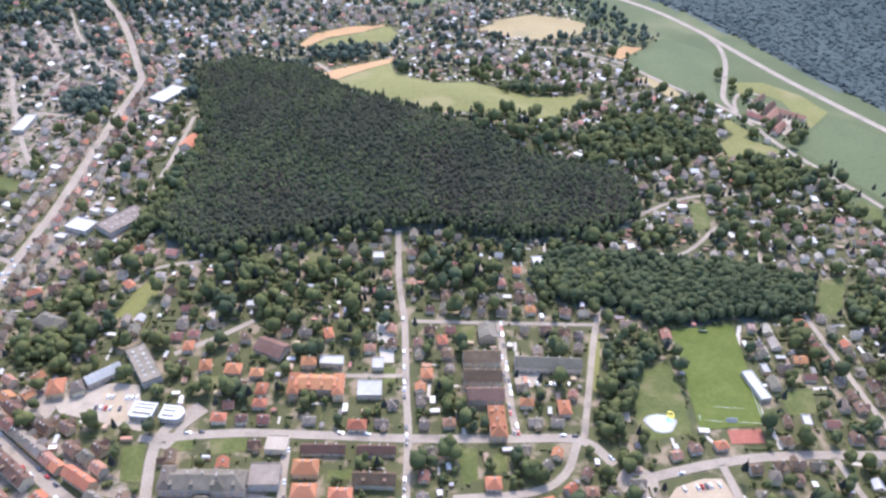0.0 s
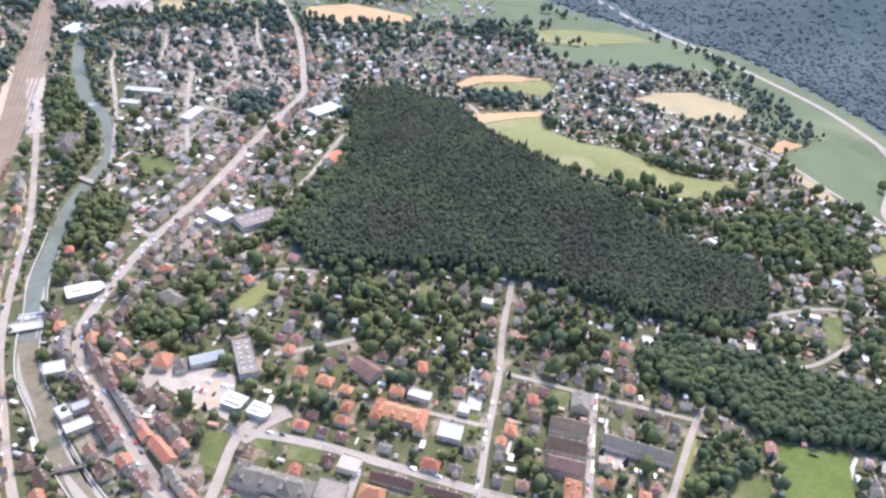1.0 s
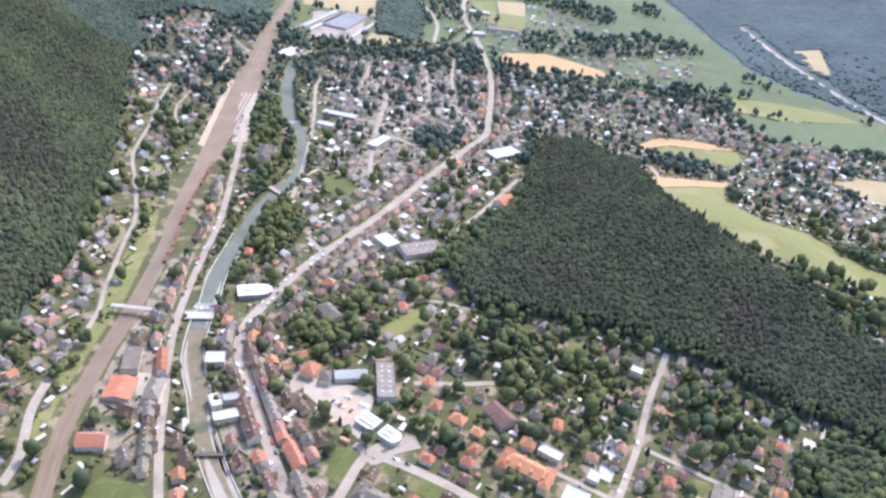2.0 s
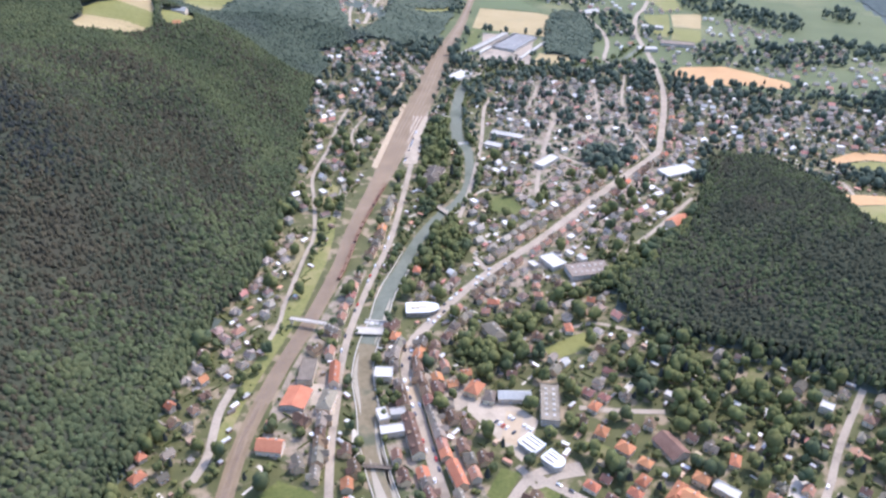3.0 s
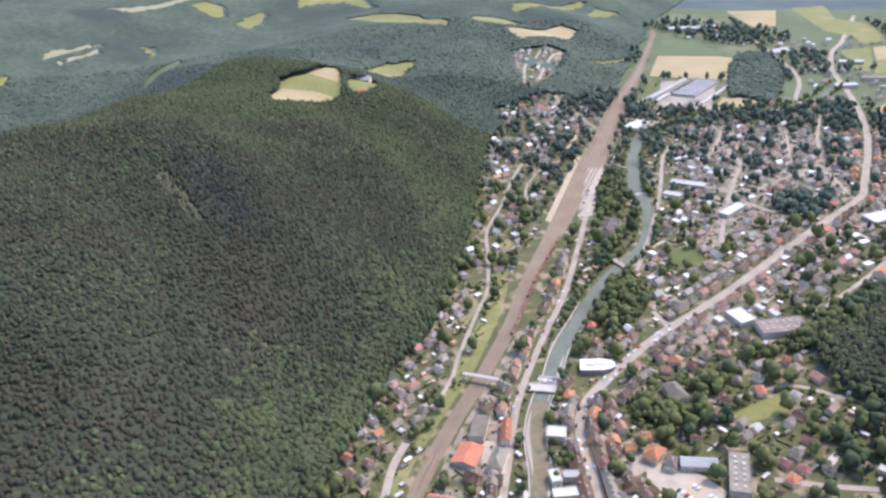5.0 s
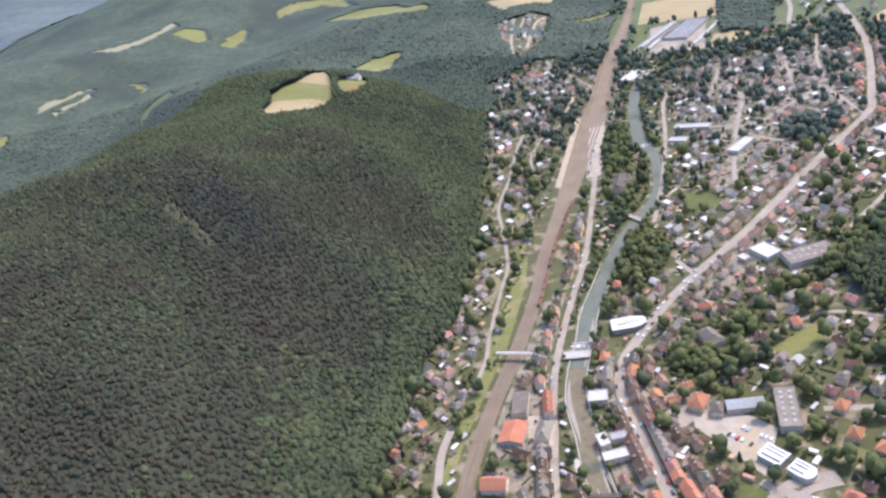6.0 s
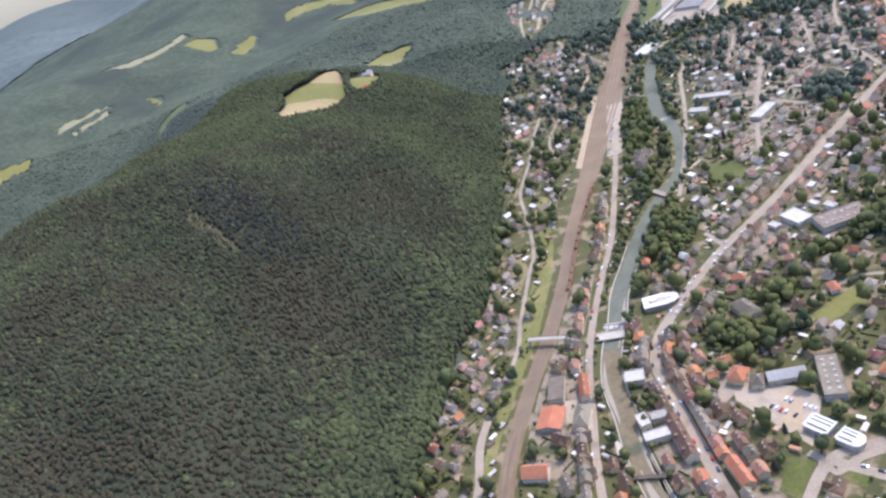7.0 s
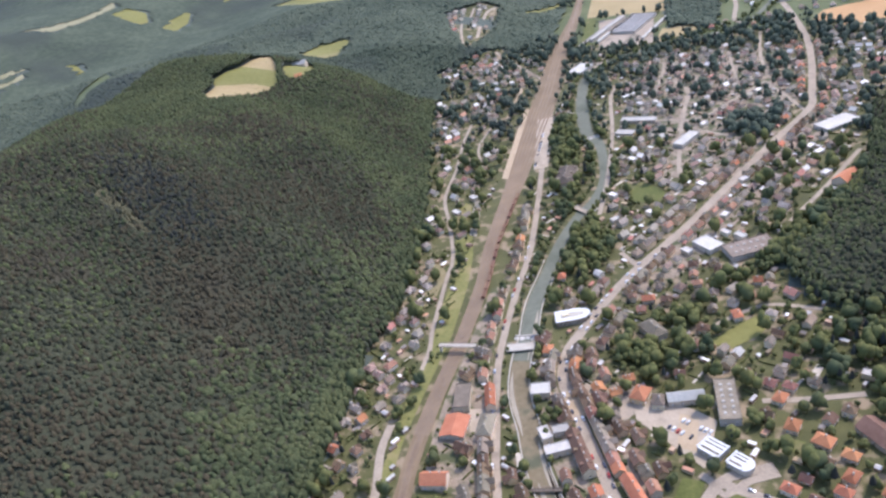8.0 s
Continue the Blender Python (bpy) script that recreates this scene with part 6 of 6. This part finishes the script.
def grove(name, xs, ys, low, high, shapes, material_, label, clumps=3):
    """Trees in one mesh: several clumps to a crown."""
    px, py, rr, tt, lift = [], [], [], [], []
    for a, b in zip(xs, ys):
        size = low * 0.7 + (high * 1.25 - low * 0.7) * rng.random() ** 1.7
        for k in range(clumps):
            an, re = rng.uniform(0, 6.28), size * rng.uniform(0.1, 0.6)
            px.append(a + math.cos(an) * re)
            py.append(b + math.sin(an) * re)
            rr.append(size * rng.uniform(0.45, 0.85))
            tt.append(size * rng.uniform(1.9, 3.0))
    return wood(name, np.array(px), np.array(py), rr, tt, shapes, material_, label)


conifer = rng.random(len(rest)) < 0.12
far_off = y[rest] > 860
# trees beyond y 860 are paled by the haze-tinted crown colour
for mask, mat, label in ((~conifer & ~far_off, LEAVES, "green trees among the houses and gardens"), (~conifer & far_off, HAZED_HILL_WOOD, "trees among the houses of the upper town, paled with haze")):
    grove("trees", x[rest[mask]], y[rest[mask]], 2.6, 5.6 if mat is LEAVES else 4.6, FAR_ROUND, mat, label, 4)
wood("trees", x[rest[conifer]], y[rest[conifer]], rng.uniform(1.6, 2.4, conifer.sum()), rng.uniform(9, 14, conifer.sum()), POINTED, NEEDLES, "dark conifers among the houses")
x, y = scatter((-560, 160), (640, 1250), 5.0, lambda x, y: free_ground(x, y, 0) & (rng.random(len(x)) < 0.2))
wood("shrubs", x, y, rng.uniform(0.7, 1.7, len(x)), rng.uniform(1.5, 3.5, len(x)), FAR_ROUND, LEAVES, "hedges and shrubs in the gardens")
x, y = scatter((-560, 1150), (600, 1900), 9, lambda x, y: free_ground(x, y, 0) & (rng.random(len(x)) < 0.55) & (np.sin(x / 61 + 2 * np.sin(y / 90)) + np.cos(y / 47 + np.sin(x / 70)) > 0.25))
# far valley trees wear the haze-tinted colour too
grove("trees", x, y, 3, 6, FAR_ROUND, HAZED_HILL_WOOD, "trees in the far valley", 2)
for polygon, label in DENSE:
    low, high = np.min(polygon, axis=0), np.max(polygon, axis=0)
    x, y = scatter(low, high, 5.4 if low[1] < 800 else 7.0, lambda x, y: inside(x, y, polygon) & (taken[np.clip(((y - OY) / CELL).astype(int), 0, 899), np.clip(((x - OX) / CELL).astype(int), 0, 899)] != 2) & (np.min([near_line(x, y, points) - width / 2 for points, width in ROADS.values()], axis=0) > 1.5))
    # groves from y 850 on get crowns with haze in their colour
    grove("grove", x, y, 2.8, 4.8 if low[1] < 1000 else 3.6, FAR_ROUND, LEAVES if low[1] < 850 else HAZED_HILL_WOOD, label, 4)
line = curve_points(RIVER, 5.0)
side = np.gradient(line, axis=0)
side = np.c_[-side[:, 1], side[:, 0]] / (np.linalg.norm(side, axis=1)[:, None] + 1e-9)
px, py = [], []
for p, s, i in zip(line, side, range(len(line))):
    for k in (-1, 1):
        if rng.random() < (0.85 if p[1] > 560 else 0.9 if k < 0 and 380 < p[1] < 480 else 0.4):
            off = k * rng.uniform(9.5, 13)
            px.append(p[0] + s[0] * off)
            py.append(p[1] + s[1] * off)
grove("riverside_trees", px, py, 1.8, 3.6, FAR_ROUND, LEAVES, "trees and bushes along the river bank")


# ---- railway: rails, footbridge, station roof, wagons ----
rail_curve = curve_points(rail_line, 6.0)
rail_side = np.gradient(rail_curve, axis=0)
rail_side = np.c_[-rail_side[:, 1], rail_side[:, 0]] / np.linalg.norm(rail_side, axis=1)[:, None]
rail_wide = np.interp(np.linspace(0, 1, len(rail_curve)), np.linspace(0, 1, len(RAIL_WIDTHS)), RAIL_WIDTHS)
tracks = tagged(new("railway_tracks"), "parallel railway tracks through the station", "railway", kind="structure")


def strip(name, offset, wide, low, high, material_, parent, start=0, end=None):
    """A bar along the railway, offset(i) metres to its side."""
    bm = bmesh.new()
    end = len(rail_curve) if end is None else end
    rings = []
    for i in range(start, end):
        o = offset(i)
        p, s = rail_curve[i], rail_side[i]
        z = float(height(*p))
        a, b = p + s * (o - wide / 2), p + s * (o + wide / 2)
        rings.append([(a[0], a[1], z + low), (b[0], b[1], z + low), (b[0], b[1], z + high), (a[0], a[1], z + high)])
    solid(bm, rings)
    bmesh.ops.recalc_face_normals(bm, faces=bm.faces)
    return part(name, bm, material_, parent)


SLEEPER_BED = material("brown track bed", (0.185, 0.127, 0.074), (0.26, 0.184, 0.11), 0.05, fine=0.9)
for share in (-0.42, -0.28, -0.12, 0.02, 0.16, 0.3, 0.44):
    first = 0 if abs(share) < 0.2 else 22
    last = None if abs(share) < 0.2 else len(rail_curve) - 130
    strip("track_bed", lambda i, k=share: k * rail_wide[i], 2.5, 0.3, 0.5, SLEEPER_BED, tracks, first, last)
    for gauge in (-0.72, 0.72):
        strip("rail", lambda i, k=share, g=gauge: k * rail_wide[i] + g, 0.16, 0.45, 0.68, STEEL, tracks, first, last)


def bridge(label, x, y, length, width, z, angle, rail_mat, deck_mat, piers=2, name="bridge", tilt=0.0):
    thing = tagged(new(name), label, "bridge")
    L, B = length / 2, width / 2
    bm = bmesh.new()
    box(bm, -L, L, -B, B, z - 0.6, z)
    part("deck", bm, deck_mat, thing)
    for s in (-1, 1):
        bm = bmesh.new()
        box(bm, -L, L, s * B - 0.12, s * B + 0.12, z + 0.95, z + 1.12)
        n = int(length / 2.5)
        for i in range(n + 1):
            px = -L + length * i / n
            box(bm, px - 0.06, px + 0.06, s * B - 0.06, s * B + 0.06, z, z + 0.95)
        part("railing", bm, rail_mat, thing)
    for i in range(piers):
        px = -L + length * (i + 0.5) / piers if piers > 2 else (-L + 1.2, L - 1.2)[i]
        bm = bmesh.new()
        box(bm, px - 0.6, px + 0.6, -B * 0.8, B * 0.8, -1.5, z - 0.6)
        part("pier", bm, CONCRETE, thing)
    thing.matrix_basis = pose(x, y, float(height(x, y)), 0, 0, angle)
    return thing


bridge("concrete footbridge over the railway tracks", -256, 462, 32, 4, 6.5, 8, STEEL, CONCRETE, name="footbridge")
bridge("road bridge over the river with pale railings", -203, 474, 28, 9, 2.2, 17, ROOF_LIGHT, CONCRETE, name="road_bridge")
bridge("pale footbridge over the river among trees", -219, 697, 26, 5, 2.2, -33, ROOF_LIGHT, PAVING, name="footbridge")
bridge("narrow footbridge over the shallow river", -143, 338, 26, 3, 2.2, 15, STEEL, BARK, name="footbridge")
weir = tagged(new("weir"), "white foaming weir across the river above the bridge", "weir")
bm = bmesh.new()
solid(bm, [[(-9, -1.5, -1), (-9, 1.5, -1), (-9, 0.6, 0.9), (-9, -0.6, 0.9)], [(9, -1.5, -1), (9, 1.5, -1), (9, 0.6, 0.9), (9, -0.6, 0.9)]])
part("sill", bm, CONCRETE, weir)
for i in range(4):
    bm = bmesh.new()
    box(bm, -9 + 4.6 * i, -5.2 + 4.6 * i, -5.0 - (i % 2), -1.4, -0.3, 0.35 + 0.1 * (i % 2))
    part("foam", bm, ROOF_LIGHT, weir, "white foaming water")
weir.matrix_basis = pose(-207, 490, 0, 0, 0, 12)
weir2 = copy_thing(weir, pose(-256, 880, 0, 0, 0, 35))

# river walls and gravel banks
river_walls = tagged(new("river_wall"), "grey masonry wall along the river", "river wall", kind="structure")
wall_curve = curve_points(RIVER, 6.0)
wall_side = np.gradient(wall_curve, axis=0)
wall_side = np.c_[-wall_side[:, 1], wall_side[:, 0]] / np.linalg.norm(wall_side, axis=1)[:, None]
river_wide = np.interp(np.linspace(0, 1, len(wall_curve)), np.linspace(0, 1, len(RIVER_WIDTHS)), RIVER_WIDTHS)
for k in (-1, 1):
    bm = bmesh.new()
    rings = []
    for p, s, w in zip(wall_curve[:60], wall_side, river_wide):
        a, b = p + s * k * (w / 2), p + s * k * (w / 2 + 0.8)
        rings.append([(a[0], a[1], -0.5), (b[0], b[1], -0.5), (b[0], b[1], 1.0), (a[0], a[1], 1.0)])
    solid(bm, rings)
    bmesh.ops.recalc_face_normals(bm, faces=bm.faces)
    part("wall", bm, CONCRETE, river_walls)
for i0, i1, o, w in ((2, 18, 3.0, 7.0), (12, 24, -5.0, 3.5), (4, 20, -5.5, 3.0), (24, 36, 5.5, 3.5), (37, 48, -5, 3.5)):
    bm = bmesh.new()
    rings = []
    for i in range(i0, i1):
        t = math.sin(math.pi * (i - i0 + 0.3) / (i1 - i0 - 0.4))
        p, s = wall_curve[i], wall_side[i]
        a, b = p + s * (o - w * t / 2), p + s * (o + w * t / 2)
        rings.append([(a[0], a[1], -0.2), (b[0], b[1], -0.2), (b[0], b[1], 0.22), (a[0], a[1], 0.22)])
    solid(bm, rings)
    bmesh.ops.recalc_face_normals(bm, faces=bm.faces)
    part("gravel_bank", bm, RIVERBED, river_walls, "dry gravel bank in the river")

# ---- wagons on the outer track ----
def wagon():
    thing = tagged(new("freight_wagon"), "rust red open freight wagon on the station's outer track", "freight wagon", "freight wagons")
    bm = bmesh.new()
    for x0, x1, y0, y1 in ((-6, 6, -1.4, -1.25), (-6, 6, 1.25, 1.4), (-6, -5.85, -1.25, 1.25), (5.85, 6, -1.25, 1.25)):
        box(bm, x0, x1, y0, y1, 1.3, 3.0)
    box(bm, -6, 6, -1.4, 1.4, 1.1, 1.3)
    part("body", bm, TILE_FADED, thing)
    bm = bmesh.new()
    box(bm, -5.8, 5.8, -1.2, 1.2, 1.35, 2.4)
    part("load", bm, TILE_BROWN, thing, "brown load of scrap")
    for x0 in (-4, 4):
        bm = bmesh.new()
        box(bm, x0 - 1.3, x0 + 1.3, -1.0, 1.0, 0.3, 1.1)
        part("bogie", bm, RUBBER, thing)
    return thing


first_wagon = wagon()
run = np.r_[0, np.cumsum(np.linalg.norm(np.diff(rail_curve, axis=0), axis=1))]
start = float(np.interp(535, rail_curve[:, 1], run))
for k in range(15):
    i = int(np.searchsorted(run, start + k * 13.2))
    p = rail_curve[i] - rail_side[i] * rail_wide[i] * 0.44
    m = pose(p[0], p[1], 0.4, 0, 0, math.degrees(math.atan2(-rail_side[i][0], rail_side[i][1])))
    if k:
        copy_thing(first_wagon, m)
    else:
        first_wagon.matrix_basis = m

# ---- roundabout, bathing pool, goals, floodlight ----
ring = tagged(new("roundabout"), "roundabout with a sandy planted island", "roundabout", kind="structure")
for name, r0, r1, z, mat in (("carriageway", 0, 13, 0.42, ASPHALT), ("island_kerb", 0, 6.2, 0.55, CONCRETE), ("island", 0, 5.6, 0.72, HAY), ("planting", 0, 3.0, 0.95, WHEAT)):
    bm = bmesh.new()
    solid(bm, [[(r1 * math.cos(6.2832 * i / 28), r1 * math.sin(6.2832 * i / 28), h) for i in range(28)] for h in (-0.3, z)])
    part(name, bm, mat, ring)
ring.matrix_basis = pose(239, 235, 0)
POOL_WATER = material("pool water", (0.4, 0.62, 0.66), (0.5, 0.7, 0.74), 0.1, rough=0.12, spec=0.6, bump=0.03, bump_scale=1.0)
pool = tagged(new("swimming_pool"), "glaring pale swimming pool with a white paved surround", "pool")
outline = [(11 * math.cos(a) * (1 + 0.15 * math.sin(3 * a)), 9 * math.sin(a)) for a in np.linspace(0, 2 * math.pi, 25)[:-1]]
for name, k, z, mat in (("surround", 1.25, 0.5, ROOF_LIGHT), ("basin", 1.0, 0.55, POOL_WATER)):
    bm = bmesh.new()
    solid(bm, [[(x * k, y * k, h) for x, y in outline] for h in (-0.3, z)])
    part(name, bm, mat, pool)
bm = bmesh.new()
for i in range(26):
    a = i * 0.36
    box(bm, 9 + 2.5 * math.cos(a) - 0.6, 9 + 2.5 * math.cos(a) + 0.6, 6 + 2.5 * math.sin(a) - 0.6, 6 + 2.5 * math.sin(a) + 0.6, 0.6 + i * 0.2, 0.8 + i * 0.2)
YELLOW = material("yellow plastic", (0.7, 0.55, 0.05), (0.8, 0.62, 0.08), 0.3, rough=0.4)
part("slide", bm, YELLOW, pool, "yellow spiral water slide")
pool.matrix_basis = pose(281, 272, 0, 0, 0, -20) @ Matrix.Diagonal((0.8, 0.75, 1, 1))
pond = tagged(new("bathing_pool"), "dark blue green bathing pool among trees", "pool")
bm = bmesh.new()
solid(bm, [[(x * 0.8, y * 1.5, h) for x, y in outline] for h in (-0.3, 0.4)])
part("water", bm, WATER, pond)
pond.matrix_basis = pose(292, 328, 0, 0, 0, -20)
goal = tagged(new("football_goal"), "white football goal on the pitch", "goal", "football goals")
bm = bmesh.new()
for x0, x1, z0, z1 in ((-3.7, -3.58, 0, 2.44), (3.58, 3.7, 0, 2.44), (-3.7, 3.7, 2.44, 2.56)):
    box(bm, x0, x1, -0.06, 0.06, z0, z1)
part("frame", bm, CAR_WHITE, goal)
bm = bmesh.new()
solid(bm, [[(-3.6, 0.1, 2.4), (-3.6, 1.8, 0), (-3.6, 1.85, 0), (-3.6, 0.15, 2.4)], [(3.6, 0.1, 2.4), (3.6, 1.8, 0), (3.6, 1.85, 0), (3.6, 0.15, 2.4)]])
part("net", bm, CONCRETE, goal)
goal.matrix_basis = pose(366, 340, 0.4, 0, 0, -23.6)
copy_thing(goal, pose(329, 258, 0.4, 0, 0, 156.4))
lines = tagged(new("pitch_marking"), "white lines marked on the football pitch", "marking", kind="structure")
for x0, x1, y0, y1 in ((-22, 22, -46, -45.85), (-22, 22, 45.85, 46), (-22, -21.85, -45.85, 45.85), (21.85, 22, -45.85, 45.85), (-21.85, 21.85, -0.08, 0.08), (-13, 13, -33, -32.85), (-13, 13, 32.85, 33)):
    bm = bmesh.new()
    box(bm, x0, x1, y0, y1, 0.3, 0.42)
    part("line", bm, CAR_WHITE, lines)
lines.matrix_basis = pose(347.5, 299, 0.02, 0, 0, -23.6)

# ---- parked cars ----
def car(paint, label):
    thing = tagged(new("car"), label, "car", "parked cars")
    bm = bmesh.new()
    solid(bm, [[(x, -0.85, 0.35), (x, 0.85, 0.35), (x, 0.88, z), (x, -0.88, z)] for x, z in ((-2.15, 0.75), (-1.9, 0.95), (0.9, 0.98), (2.0, 0.8), (2.15, 0.6))])
    body = part("body", bm, paint, thing)
    bm = bmesh.new()
    solid(bm, [[(-1.8, -0.8, 0.94), (1.0, -0.8, 0.94), (1.0, 0.8, 0.94), (-1.8, 0.8, 0.94)], [(-1.3, -0.65, 1.42), (0.3, -0.65, 1.42), (0.3, 0.65, 1.42), (-1.3, 0.65, 1.42)]])
    part("cabin_glass", bm, GLASS, thing)
    bm = bmesh.new()
    box(bm, -1.25, 0.28, -0.62, 0.62, 1.42, 1.47)
    part("car_roof", bm, paint, thing)
    for x in (-1.35, 1.35):
        for y in (-0.8, 0.8):
            bm = bmesh.new()
            solid(bm, [[(x + 0.32 * math.cos(6.283 * i / 8), y + s, 0.32 + 0.32 * math.sin(6.283 * i / 8)) for i in range(8)] for s in (-0.1, 0.1)])
            part("wheel", bm, RUBBER, thing)
    return thing


CAR_RED = material("red car paint", (0.4, 0.03, 0.02), (0.48, 0.05, 0.04), 0.3, rough=0.25)
CAR_SILVER = material("silver car paint", (0.5, 0.51, 0.52), (0.6, 0.6, 0.6), 0.3, rough=0.3, metal=0.4)
CARS = [car(CAR_WHITE, "white car parked beside the street"), car(CAR_DARK, "dark car parked beside the street"), car(CAR_SILVER, "silver car parked beside the street"), car(CAR_RED, "red car parked beside the street")]
parked = set()


def park(x, y, angle, lift=0.42):
    ob = CARS[pick.choice((0, 0, 0, 1, 1, 2, 2, 2, 3))]
    m = pose(x, y, float(height(x, y)) + lift, 0, 0, angle)
    if ob.name in parked:
        copy_thing(ob, m)
    else:
        ob.matrix_basis = m
        parked.add(ob.name)


def park_along(points, side, width, step, fill, low, high):
    line = curve_points(points, 1.0)
    for i in range(0, len(line) - 1, step):
        d = line[i + 1] - line[i]
        d /= np.linalg.norm(d) + 1e-9
        x, y = line[i] + np.array((-d[1], d[0])) * side * (width / 2 - 1.3)
        if low < y < high and pick.random() < fill:
            park(x, y, math.degrees(math.atan2(d[1], d[0])), 0.32)


park_along(ROADS["north"][0], 1, 5, 7, 0.45, 250, 430)
park_along(ROADS["estate"][0], 1, 5.4, 6, 0.6, 280, 400)
park_along(ROADS["estate"][0], -1, 5.4, 6, 0.5, 280, 400)
park_along(ROADS["cross"][0], 1, 7, 9, 0.3, 250, 380)
park_along(ROADS["main"][0], 1, 7.8, 9, 0.35, 300, 620)
park_along(ROADS["main"][0], -1, 7.8, 9, 0.35, 300, 620)
park_along(ROADS["quay"][0], 1, 7, 9, 0.35, 320, 640)
park_along(ROADS["block"][0], 1, 5.4, 6, 0.6, 280, 340)
park_along(ROADS["east"][0], -1, 7, 11, 0.3, 180, 250)
for i in range(10):
    for j in range(2):
        if pick.random() < 0.6:
            park(-78 + i * 3.0 - 5 * j, 421 - i * 1.2 - j * 9, 70)
for i in range(9):
    if pick.random() < 0.7:
        park(264 + i * 2.9, 221 - i * 0.6, 80)
for i in range(12):
    if pick.random() < 0.6:
        park(205 + i * 3.0, 338 - i * 1.2, 68)
for i in range(16):
    if pick.random() < 0.6:
        park(-322 + i * 1.3, 890 - i * 6, 80, 0.5)
